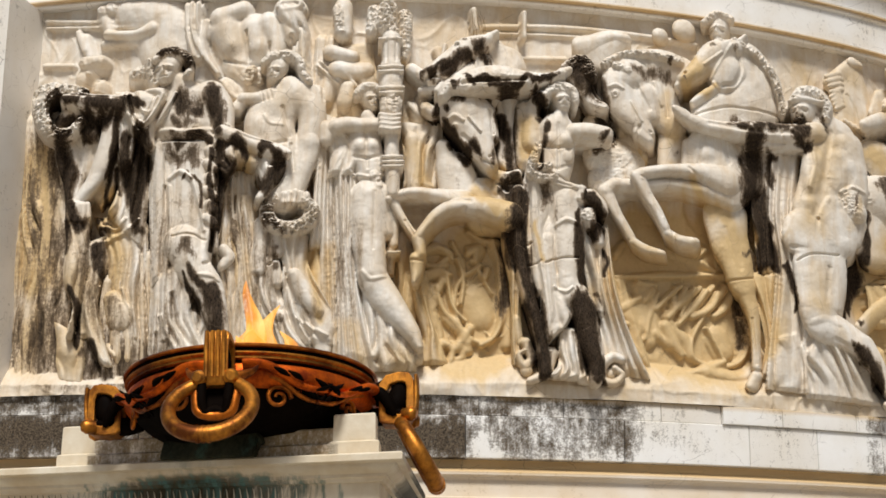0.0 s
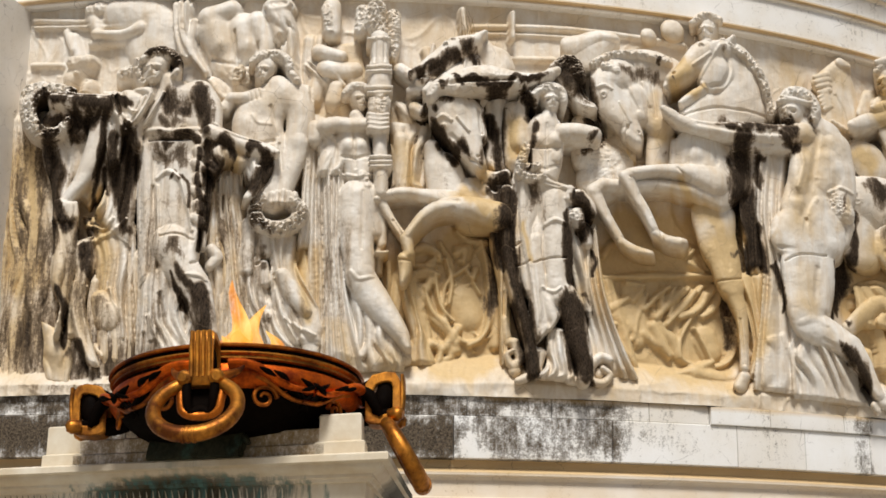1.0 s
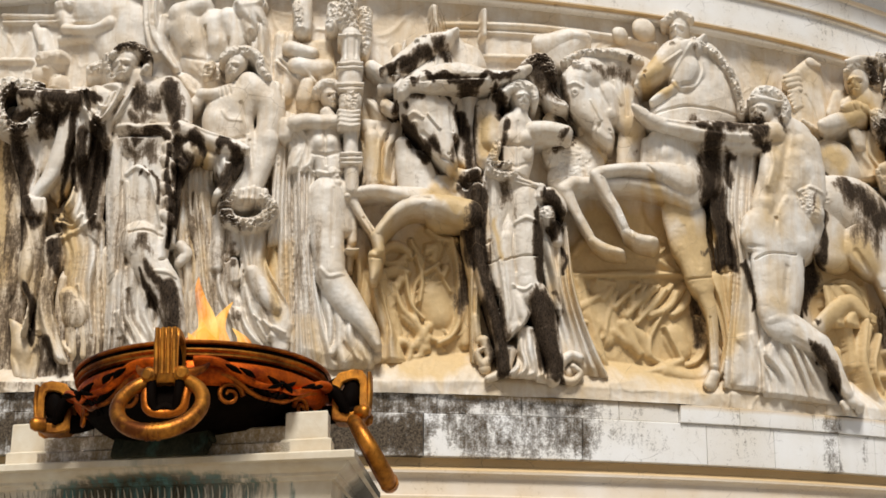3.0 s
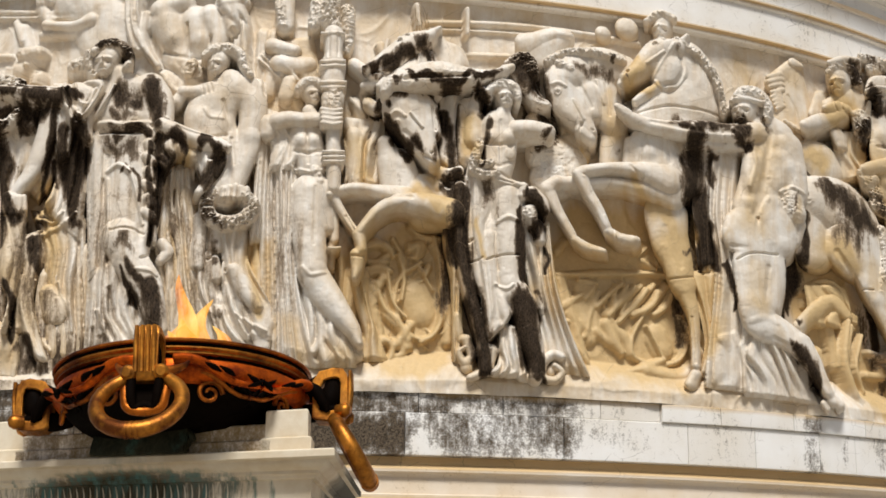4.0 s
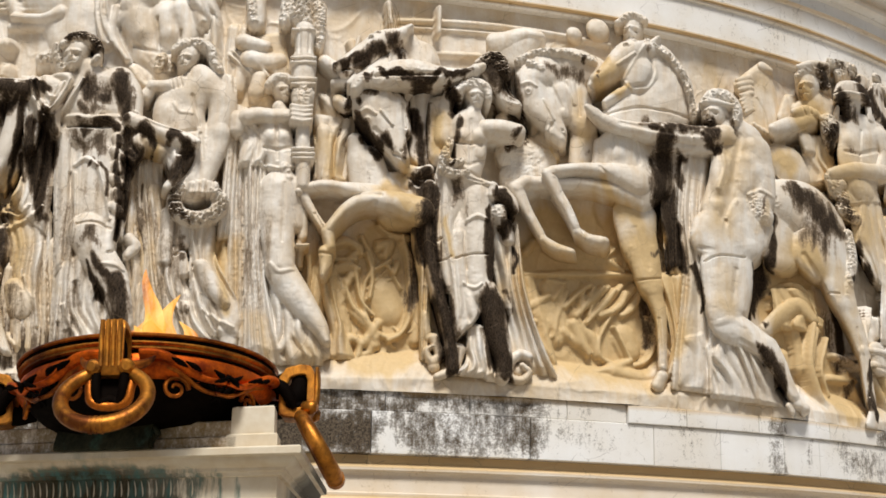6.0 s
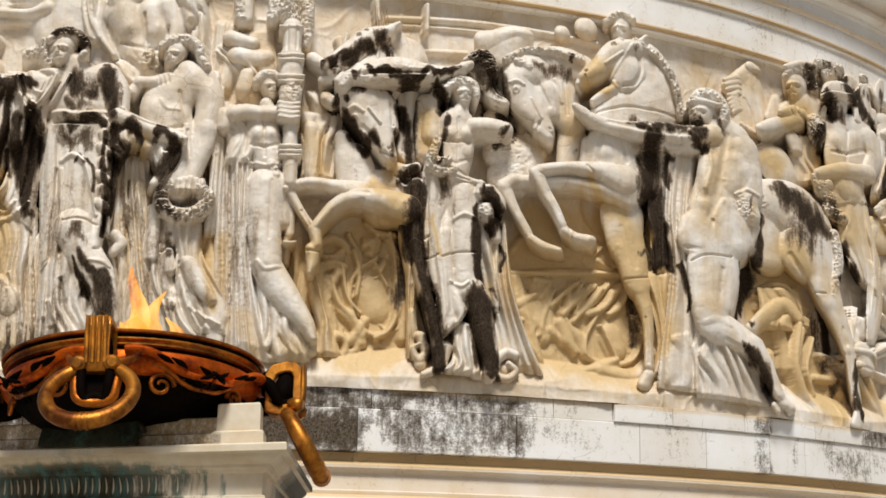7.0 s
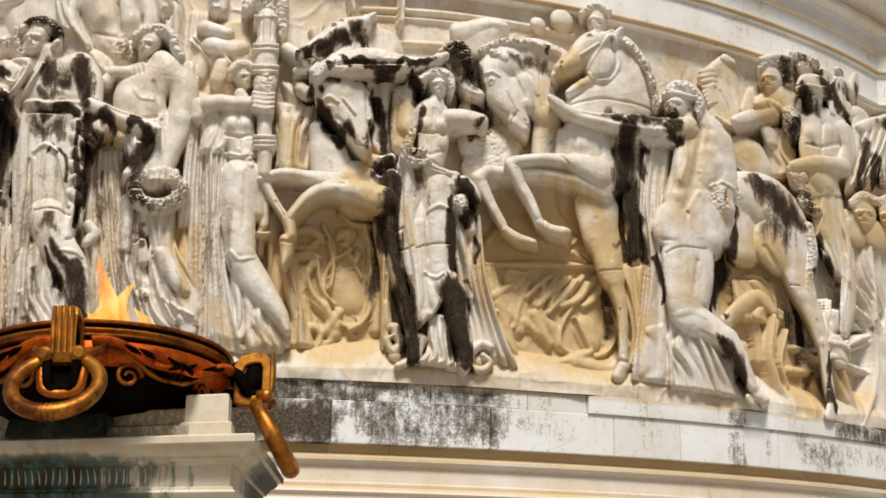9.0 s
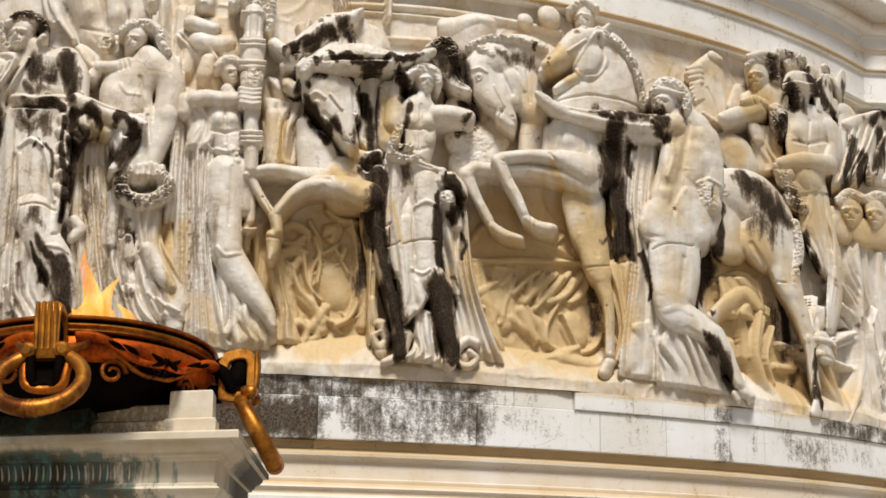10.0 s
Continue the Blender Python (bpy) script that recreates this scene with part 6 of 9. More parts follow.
    ridge((1.190, 5.437, 0.029), (1.314, 5.296, 0.029), h=-0.02),
    limb((1.438, 5.169, 0.041), (1.561, 5.128, 0.050), (1.658, 5.165, 0.041), d=0.05, h=0.07),
    limb((1.512, 5.087, 0.058), (1.465, 5.009, 0.049), d=0.02, h=0.08),
    ridge((1.488, 5.075, 0.029), (1.562, 5.016, 0.034), h=-0.04),
    limb((1.202, 4.904, 0.090), (0.962, 4.940, 0.061), (0.772, 4.955, 0.053), (0.622, 4.919, 0.049), d=0.06, h=0.10),
    limb((0.585, 4.901, 0.053), (0.660, 4.768, 0.041), (0.744, 4.641, 0.036), (0.812, 4.563, 0.036), d=0.06, h=0.08),
    limb((1.589, 4.776, 0.123), (1.347, 4.829, 0.098), (1.117, 4.825, 0.069), (0.967, 4.740, 0.057), (0.839, 4.576, 0.049), d=0.12, h=0.12),
    limb((0.821, 4.539, 0.057), (0.844, 4.407, 0.044), d=0.14, h=0.10),
    limb((0.807, 4.368, 0.065), (0.810, 4.264, 0.052), (0.794, 4.169, 0.028), d=0.14, h=0.10),
    ridge((0.963, 4.882, 0.024), (1.250, 4.864, 0.029), h=-0.02),
    ridge((0.709, 4.701, 0.019), (0.783, 4.584, 0.019), h=-0.02),
    ridge((0.910, 4.399, 0.019), (0.836, 4.348, 0.019), (0.742, 4.358, 0.019), h=-0.02),
    ridge((1.204, 4.798, 0.028), (0.968, 4.689, 0.024), h=-0.02),
    limb((0.567, 4.879, 0.037), d=0.10, h=0.08),
    limb((0.569, 4.710, 0.032), (0.596, 4.590, 0.028), (0.592, 4.445, 0.024), d=-0.03, h=0.06),
], soot_shade=[
    stain((1.038, 5.763, 0.068), (1.183, 5.798, 0.058), (1.330, 5.809, 0.049), (1.453, 5.768, 0.059), s=1.2),
    stain((1.054, 5.488, 0.067), (1.192, 5.372, 0.067), (1.315, 5.256, 0.048), s=1.25),
    stain((1.041, 5.638, 0.039), s=0.9),
    stain((1.173, 5.123, 0.043), (1.200, 4.977, 0.033), s=0.6),
    stain((1.504, 5.645, 0.068), (1.582, 5.350, 0.063), (1.634, 5.105, 0.058), s=1.3),
    stain((1.586, 5.052, 0.077), (1.614, 4.759, 0.076), (1.593, 4.466, 0.066), s=1.4),
    stain((1.434, 5.439, 0.048), (1.461, 5.241, 0.038), s=0.6),
], ochre=[
    stain((1.321, 4.917, 0.124), (1.540, 4.857, 0.124), (1.590, 4.714, 0.095), s=1.3),
    stain((1.535, 5.203, 0.077), (1.440, 5.048, 0.077), s=0.9),
    stain((0.964, 4.872, 0.047), s=0.4),
], facing=(-0.011, -1), lean=0.992, seed=8)

relief("carved_figure", "white marble relief youth with black streaks beside his legs", "statue", [
    drape([(1.561, 5.154), (1.543, 4.704), (1.556, 4.410), (1.622, 4.123)], [(1.733, 5.166), (1.713, 4.715), (1.691, 4.418), (1.694, 4.127)], d=-0.06, h=0.08, n=2, amp=0.062),
    drape([(1.528, 5.063), (1.520, 4.614), (1.588, 4.226), (1.606, 3.555)], [(1.660, 5.072), (1.665, 4.623), (1.685, 4.135), (1.701, 3.512)], d=-0.10, h=0.07, n=2, amp=0.055),
    drape([(2.259, 4.758), (2.309, 4.364), (2.343, 3.974), (2.407, 3.495)], [(2.463, 4.800), (2.512, 4.330), (2.627, 3.895), (2.813, 3.461)], d=-0.07, h=0.09, n=4, amp=0.07),
    drape([(2.157, 4.895), (2.183, 4.548), (2.258, 4.257), (2.308, 3.968)], [(2.360, 4.811), (2.411, 4.565), (2.460, 4.272), (2.485, 3.979)], d=-0.05, h=0.08, n=2, amp=0.055),
    limb((1.013, 5.756, 0.049), (1.074, 5.840, 0.068), (1.254, 5.883, 0.112), (1.474, 5.941, 0.118), (1.698, 5.940, 0.089), (1.875, 5.957, 0.054), (2.037, 6.004, 0.045), d=0.24, h=0.10, curl=0.006),
    limb((1.011, 5.860, 0.039), (0.963, 5.807, 0.034), d=0.22, h=0.07),
    limb((2.037, 6.026, 0.045), (2.104, 6.053, 0.035), d=0.26, h=0.06),
    ridge((1.083, 5.927, 0.020), (1.228, 6.009, 0.024), (1.448, 6.078, 0.025), h=0.012),
    ridge((1.182, 5.863, 0.029), (1.426, 5.902, 0.034), (1.724, 5.928, 0.025), h=-0.03),
    limb((1.736, 5.734, 0.108), (1.729, 5.530, 0.112), (1.741, 5.304, 0.106), d=0.00, h=0.11),
    limb((1.803, 5.592, 0.107), (1.789, 5.439, 0.097), d=0.06, h=0.11),
    limb((2.004, 5.550, 0.157), (2.009, 5.410, 0.156), (1.995, 5.233, 0.141), (1.971, 5.107, 0.135), d=0.12, h=0.13),
    ridge((1.919, 5.435, 0.083), h=0.038),
    ridge((2.090, 5.447, 0.088), h=0.038),
    ridge((2.004, 5.577, 0.020), (2.001, 5.174, 0.019), h=-0.015),
    ridge((1.889, 5.375, 0.024), (1.990, 5.363, 0.024), (2.121, 5.395, 0.024), h=-0.02),
    limb((2.081, 5.296, 0.049), d=0.21, h=0.03),
    ridge((2.091, 5.372, 0.044), h=-0.025),
    ridge((1.920, 5.217, 0.024), (1.980, 5.172, 0.024), (2.106, 5.233, 0.024), h=-0.012),
    limb((2.156, 5.530, 0.079), (2.285, 5.533, 0.084), (2.430, 5.527, 0.069), d=0.18, h=0.10),
    limb((2.450, 5.490, 0.049), d=0.16, h=0.08),
    ridge((2.233, 5.477, 0.025), (2.440, 5.467, 0.025), h=-0.02),
    limb((1.826, 5.827, 0.059), (1.787, 5.696, 0.068), d=0.06, h=0.09),
    limb((1.819, 5.360, 0.039), (1.790, 5.229, 0.039), (1.840, 5.173, 0.039), (1.920, 5.200, 0.029), d=0.24, h=0.05, curl=0.03),
    limb((1.780, 5.272, 0.034), (1.762, 5.132, 0.039), (1.881, 5.092, 0.039), (1.971, 5.109, 0.029), d=0.22, h=0.06, curl=0.03),
    limb((1.806, 5.132, 0.029), (1.981, 5.067, 0.029), (2.208, 5.027, 0.024), d=0.20, h=0.05),
    ridge((1.931, 5.138, 0.015), (2.081, 5.091, 0.015), (2.208, 5.082, 0.015), h=-0.02),
    ridge((1.981, 5.063, 0.014), (2.107, 5.034, 0.015), h=-0.018),
    limb((2.208, 5.013, 0.039), (2.193, 4.938, 0.034), d=0.22, h=0.05),
    drape([(1.713, 5.123), (1.698, 4.677), (1.740, 4.340), (1.801, 4.103)], [(1.981, 5.134), (1.963, 4.696), (1.975, 4.355), (1.986, 4.114)], d=0.08, h=0.09, n=2, amp=0.034),
    drape([(1.757, 5.114), (1.766, 4.671), (1.838, 4.240), (1.901, 3.720)], [(1.841, 5.110), (1.864, 4.678), (1.946, 4.247), (1.977, 4.009)], d=0.12, h=0.08, n=2, amp=0.039),
    limb((2.072, 4.945, 0.159), (2.083, 4.676, 0.149), (2.093, 4.434, 0.134), (2.094, 4.241, 0.119), d=0.11, h=0.13),
    limb((2.094, 4.168, 0.105), (2.075, 4.095, 0.081), d=0.13, h=0.11),
    drape([(1.839, 4.144), (1.850, 3.954), (1.871, 3.766), (1.901, 3.702)], [(1.986, 4.201), (2.075, 4.063), (2.105, 3.945), (2.075, 3.872)], d=0.12, h=0.08, n=2, amp=0.031),
    limb((1.914, 4.570, 0.076), (1.927, 4.186, 0.066), d=0.12, h=0.09),
    ridge((1.983, 4.703, 0.024), (2.072, 4.744, 0.029), (2.158, 4.717, 0.024), h=0.02),
    ridge((1.973, 4.678, 0.014), (1.954, 4.482, 0.014), (1.985, 4.291, 0.014), h=-0.018),
    ridge((1.692, 4.344, 0.014), (1.813, 4.366, 0.014), (1.847, 4.388, 0.014), h=-0.02),
    ridge((1.886, 4.371, 0.014), (1.984, 4.411, 0.014), (2.158, 4.424, 0.014), h=-0.025),
    ridge((1.738, 4.516, 0.019), (1.767, 4.547, 0.019), h=-0.02),
    ridge((1.961, 4.169, 0.019), (2.045, 4.127, 0.024), (2.109, 4.164, 0.019), h=0.02),
    limb((2.159, 4.125, 0.095), (2.209, 3.985, 0.114), (2.258, 3.775, 0.104), (2.308, 3.566, 0.080), (2.303, 3.411, 0.061), d=0.12, h=0.12),
    drape([(2.012, 3.856), (1.998, 3.689), (1.989, 3.547), (1.917, 3.426)], [(2.159, 3.841), (2.209, 3.701), (2.234, 3.513), (2.258, 3.410)], d=0.06, h=0.08, n=3, amp=0.046),
    limb((1.917, 3.471, 0.047), (1.750, 3.402, 0.033), d=0.04, h=0.06),
    limb((2.184, 3.418, 0.033), (2.283, 3.413, 0.028), d=0.08, h=0.05),
    limb((1.940, 3.632, 0.056), (1.902, 3.513, 0.052), d=0.05, h=0.08),
    limb((1.665, 5.010, 0.058), (1.649, 4.665, 0.057), (1.692, 4.329, 0.057), (1.773, 3.999, 0.057), (1.852, 3.719, 0.056), (1.874, 3.462, 0.051), d=0.06, h=0.09, soft=1.2),
    limb((1.723, 3.729, 0.047), (1.772, 3.590, 0.042), (1.701, 3.540, 0.037), (1.662, 3.622, 0.028), (1.709, 3.662, 0.019), d=-0.02, h=0.07),
    limb((1.675, 3.734, 0.037), (1.639, 3.923, 0.038), d=-0.06, h=0.07),
    limb((1.725, 3.495, 0.056), d=-0.02, h=0.06),
    limb((2.543, 3.612, 0.038), (2.458, 3.626, 0.043), (2.372, 3.540, 0.043), (2.382, 3.432, 0.038), (2.482, 3.409, 0.038), (2.543, 3.479, 0.033), (2.483, 3.532, 0.029), d=0.04, h=0.07),
    limb((2.457, 3.491, 0.057), d=0.00, h=0.06),
    limb((2.284, 4.956, 0.087), (2.361, 4.898, 0.068), (2.396, 4.832, 0.044), d=0.16, h=0.09),
    limb((2.259, 4.811, 0.077), (2.294, 4.740, 0.048), d=0.14, h=0.09, curl=0.012),
    limb((2.223, 4.951, 0.053), (2.208, 4.999, 0.039), d=0.17, h=0.07),
    ridge((2.208, 4.883, 0.024), (2.309, 4.877, 0.029), (2.396, 4.785, 0.024), h=-0.04),
    limb((2.335, 4.720, 0.068), (2.360, 4.599, 0.053), d=0.05, h=0.08),
    limb((2.183, 4.714, 0.067), (2.163, 4.467, 0.072), (2.154, 4.271, 0.062), d=0.02, h=0.09),
    limb((2.039, 5.683, 0.064), (2.029, 5.611, 0.083), d=0.15, h=0.09),
    limb((2.038, 5.839, 0.092), (2.048, 5.773, 0.067), (2.051, 5.729, 0.037), d=0.18, h=0.10),
    ridge((1.993, 5.802, 0.022), (2.054, 5.815, 0.024), (2.111, 5.814, 0.022), h=0.01737575167855273),
    ridge((2.016, 5.787, 0.022), h=-0.03040756543746728),
    ridge((2.093, 5.794, 0.022), h=-0.03040756543746728),
    ridge((2.056, 5.806, 0.014), (2.059, 5.769, 0.022), h=0.036923472316924555),
    ridge((2.032, 5.739, 0.011), (2.077, 5.744, 0.011), h=-0.01737575167855273),
    ridge((2.038, 5.724, 0.013), (2.072, 5.727, 0.013), h=0.013031813758914546),
    limb((1.896, 5.820, 0.039), (1.951, 5.876, 0.049), (2.053, 5.907, 0.054), (2.140, 5.865, 0.045), (2.161, 5.775, 0.035), d=0.22, h=0.08, curl=0.014),
    limb((1.866, 5.838, 0.039), (1.906, 5.791, 0.034), d=0.20, h=0.06, curl=0.015),
], soot_shade=[
    stain((1.231, 5.878, 0.049), (1.427, 5.893, 0.044), (1.674, 5.934, 0.054), (1.976, 5.994, 0.040), s=1.4),
    stain((1.124, 5.845, 0.049), (1.035, 5.890, 0.034), s=0.9),
    stain((1.576, 5.854, 0.078), (1.589, 5.551, 0.068), (1.623, 5.203, 0.058), (1.660, 4.958, 0.067), s=1.3),
    stain((1.825, 5.851, 0.069), (1.867, 5.727, 0.059), (1.837, 5.597, 0.049), s=1.3),
    stain((1.888, 5.602, 0.024), (1.869, 5.373, 0.024), (1.821, 5.169, 0.029), s=0.9),
    stain((1.587, 4.953, 0.077), (1.581, 4.659, 0.076), (1.604, 4.418, 0.066), s=1.45),
    stain((1.675, 4.959, 0.058), (1.670, 4.567, 0.057), (1.717, 4.233, 0.057), (1.783, 3.950, 0.071), (1.853, 3.671, 0.075), (1.874, 3.462, 0.066), s=1.5),
    stain((2.259, 4.981, 0.058), (2.360, 4.791, 0.068), (2.324, 4.664, 0.068), s=1.3),
    stain((2.193, 4.801, 0.048), (2.173, 4.505, 0.067), (2.159, 4.261, 0.062), s=1.45),
    stain((2.184, 4.118, 0.076), (2.209, 3.928, 0.114), (2.273, 3.694, 0.095), (2.323, 3.461, 0.066), s=1.5),
    stain((2.436, 4.575, 0.024), (2.435, 4.329, 0.019), s=1.0),
    stain((2.398, 5.483, 0.044), (2.466, 5.531, 0.035), s=0.9),
    stain((2.334, 4.128, 0.029), (2.384, 3.939, 0.019), s=0.7),
    stain((1.857, 5.022, 0.058), (1.907, 4.927, 0.058), (1.859, 4.776, 0.029), s=0.6),
    stain((2.006, 4.984, 0.029), (1.973, 4.686, 0.019), s=0.4),
    stain((1.767, 4.550, 0.019), (1.740, 4.378, 0.019), s=0.7),
    stain((2.308, 3.390, 0.047), (2.382, 3.323, 0.038), s=1.0),
], ochre=[
    stain((1.810, 4.680, 0.038), (1.886, 4.393, 0.038), s=0.8),
    stain((1.728, 5.569, 0.097), (1.731, 5.267, 0.087), s=0.9),
    stain((2.461, 4.434, 0.087), (2.485, 4.046, 0.086), s=0.4),
], facing=(0.002, -1), lean=0.995, seed=11)

relief("carved_figure", "dark curly-haired relief figure beside a horse", "statue", [
    limb((2.194, 6.066, 0.107), (2.233, 5.976, 0.088), d=0.14, h=0.11),
    limb((2.134, 6.112, 0.068), (2.246, 6.153, 0.088), (2.321, 6.067, 0.068), d=0.18, h=0.08, curl=0.025),
    limb((2.269, 5.970, 0.078), (2.343, 5.847, 0.068), (2.445, 5.805, 0.044), d=0.08, h=0.08, folds=1, amp=0.03),
    limb((2.093, 6.096, 0.044), d=0.20, h=0.06),
], soot_shade=[
    stain((2.220, 6.104, 0.172), (2.345, 5.907, 0.132), s=0.95),
], ochre=[
], facing=(-0.091, -0.996), lean=0.955, seed=13)

relief("carved_horse", "pale low relief horse behind the dark head", "statue", [
    limb((2.328, 6.356, 0.170), (2.488, 6.452, 0.151), (2.623, 6.520, 0.091), d=-0.10, h=0.11),
    limb((2.251, 6.412, 0.100), (2.516, 6.514, 0.045), (2.676, 6.520, 0.035), d=-0.04, h=0.07),
    limb((2.440, 5.418, 0.197), (2.594, 5.328, 0.216), (2.486, 5.191, 0.196), d=-0.10, h=0.13, curl=0.008),
    limb((2.418, 5.612, 0.129), (2.342, 5.710, 0.099), d=-0.12, h=0.08),
], soot_shade=[
    stain((2.311, 6.041, 0.100), (2.415, 5.868, 0.129), (2.466, 5.613, 0.129), s=1.4),
    stain((2.492, 5.538, 0.079), (2.388, 5.465, 0.069), s=1.1),
], ochre=[
], facing=(-0.102, -0.995), lean=0.947, seed=14)

relief("carved_horse", "arched marble relief horse with its head lowered", "statue", [
    limb((3.178, 6.245, 0.154), (2.983, 6.271, 0.184), (2.763, 6.226, 0.183), d=-0.02, h=0.12),
    limb((2.925, 6.083, 0.183), (3.005, 5.882, 0.162), (3.075, 5.759, 0.142), d=-0.03, h=0.11),
    limb((3.084, 5.648, 0.131), (3.068, 5.384, 0.135), d=-0.08, h=0.10),
    limb((2.682, 6.145, 0.172), (2.574, 6.053, 0.141), (2.610, 5.901, 0.150), (2.732, 5.734, 0.120), (2.838, 5.607, 0.075), d=0.06, h=0.13),
    limb((2.815, 5.964, 0.131), (2.867, 5.788, 0.091), d=0.04, h=0.11),
    limb((2.854, 5.532, 0.050), (2.757, 5.592, 0.050), d=0.10, h=0.09),
    limb((2.558, 5.918, 0.030), d=0.17, h=0.03),
    ridge((2.558, 5.909, 0.025), h=-0.025),
    ridge((2.505, 5.978, 0.020), (2.569, 5.996, 0.025), (2.632, 5.972, 0.020), h=0.02),
    ridge((2.762, 6.020, 0.030), (2.868, 5.824, 0.030), h=-0.02),
    ridge((2.706, 5.857, 0.020), (2.801, 5.687, 0.020), h=0.02),
    ridge((2.876, 5.608, 0.020), h=-0.03),
    ridge((2.779, 5.648, 0.020), (2.746, 5.551, 0.020), h=-0.03),
    ridge((2.926, 6.094, 0.025), (2.989, 5.892, 0.025), h=0.02),
    ridge((3.009, 6.131, 0.026), (3.043, 5.794, 0.025), h=-0.025),
    limb((2.469, 6.199, 0.045), (2.603, 6.289, 0.041), (2.819, 6.339, 0.041), (3.040, 6.327, 0.041), (3.180, 6.305, 0.041), d=0.08, h=0.09, curl=0.025),
    limb((2.575, 6.185, 0.040), (2.682, 6.146, 0.035), d=0.14, h=0.06, curl=0.02),
    limb((2.676, 5.541, 0.099), (2.755, 5.445, 0.079), d=-0.12, h=0.07),
    limb((2.465, 5.334, 0.147), (2.674, 5.304, 0.128), d=-0.12, h=0.09),
    drape([(2.519, 5.833), (2.555, 5.627), (2.543, 5.365)], [(2.757, 5.649), (2.755, 5.491), (2.807, 5.340)], d=-0.14, h=0.06, n=2, amp=0.046),
], soot_shade=[
    stain((2.764, 6.215, 0.071), (3.037, 6.173, 0.072), s=0.6),
    stain((2.363, 5.983, 0.100), (2.415, 5.756, 0.089), (2.492, 5.559, 0.069), s=1.25),
    stain((3.095, 6.298, 0.041), (3.237, 6.340, 0.036), s=0.9),
    stain((3.110, 5.501, 0.040), s=0.35),
], ochre=[
    stain((3.007, 6.018, 0.081), (3.085, 5.660, 0.081), s=0.6),
    stain((2.755, 5.363, 0.099), s=0.6),
    stain((3.079, 5.348, 0.090), s=0.5),
], facing=(-0.165, -0.986), lean=0.892, seed=15)

relief("carved_horse", "white marble relief horse rearing with bent forelegs", "statue", [
    limb((2.987, 6.623, 0.071), d=-0.13, h=0.08),
    limb((3.226, 6.707, 0.107), d=-0.12, h=0.09),
    limb((3.594, 6.782, 0.100), (3.577, 6.693, 0.073), (3.571, 6.634, 0.040), d=-0.12, h=0.13),
    ridge((3.483, 6.720, 0.027), (3.568, 6.743, 0.030), (3.645, 6.748, 0.028), h=0.021969513729586214),
    ridge((3.514, 6.703, 0.027), h=-0.03844664902677587),
    ridge((3.620, 6.720, 0.027), h=-0.03844664902677587),
    ridge((3.564, 6.731, 0.018), (3.559, 6.681, 0.027), h=0.046685216675370705),
    ridge((3.534, 6.643, 0.014), (3.596, 6.653, 0.014), h=-0.021969513729586214),
    ridge((3.542, 6.624, 0.016), (3.588, 6.632, 0.016), h=0.01647713529718966),
    limb((3.435, 6.763, 0.036), (3.567, 6.864, 0.046), (3.717, 6.856, 0.041), d=-0.07, h=0.10, curl=0.018),
    limb((3.826, 6.410, 0.211), (3.942, 6.239, 0.254), (3.905, 6.043, 0.273), d=0.02, h=0.13),
    limb((3.604, 5.967, 0.187), (3.426, 5.808, 0.154), d=0.04, h=0.11),
    limb((3.778, 5.839, 0.208), (3.598, 5.760, 0.155), d=0.02, h=0.11),
    limb((3.751, 6.500, 0.082), (3.558, 6.430, 0.117), (3.379, 6.251, 0.094), (3.228, 6.123, 0.066), d=0.10, h=0.14),
    limb((3.661, 6.289, 0.168), (3.610, 6.185, 0.125), d=0.10, h=0.12),
    limb((3.519, 6.082, 0.049), (3.384, 5.988, 0.044), (3.303, 5.924, 0.035), d=0.09, h=0.10),
    limb((3.194, 6.125, 0.044), (3.159, 6.057, 0.035), d=0.11, h=0.09),
    limb((3.524, 6.479, 0.027), d=0.22, h=0.03),
    ridge((3.524, 6.468, 0.026), h=-0.025),
    ridge((3.443, 6.522, 0.021), (3.526, 6.574, 0.026), (3.620, 6.541, 0.021), h=0.025),
    ridge((3.234, 6.174, 0.026), h=-0.04),
    ridge((3.175, 6.043, 0.020), (3.318, 6.085, 0.021), (3.480, 6.141, 0.021), h=-0.06),
    ridge((3.346, 6.099, 0.021), (3.492, 6.132, 0.026), (3.549, 6.087, 0.021), h=0.025),
    ridge((3.437, 6.273, 0.021), (3.616, 6.410, 0.021), h=0.02),
    ridge((3.749, 6.459, 0.026), (3.805, 6.305, 0.026), (3.728, 6.158, 0.031), (3.608, 6.112, 0.026), h=-0.03),
    ridge((3.277, 6.313, 0.021), (3.148, 6.124, 0.020), h=0.015),
    ridge((3.727, 6.510, 0.021), (3.615, 6.355, 0.021), (3.420, 6.068, 0.021), h=0.012),
    limb((3.814, 6.572, 0.037), (3.864, 6.625, 0.023), d=0.14, h=0.07),
    limb((3.679, 6.518, 0.041), (3.753, 6.575, 0.027), d=0.14, h=0.06, curl=0.02),
    limb((3.830, 6.531, 0.041), (4.012, 6.443, 0.046), (4.150, 6.281, 0.046), (4.218, 6.074, 0.041), (4.226, 5.940, 0.037), d=0.10, h=0.09, curl=0.035),
    ridge((3.889, 6.467, 0.021), (4.069, 6.295, 0.021), (4.155, 6.065, 0.021), h=-0.02),
    ridge((3.255, 5.796, 0.020), (3.603, 5.924, 0.021), (3.902, 5.943, 0.021), (4.181, 5.934, 0.021), h=-0.02),
    limb((3.465, 5.533, 0.214), (3.530, 5.369, 0.229), (3.643, 5.253, 0.214), d=0.05, h=0.13),
    limb((3.250, 5.562, 0.070), (3.218, 5.375, 0.061), d=0.00, h=0.11),
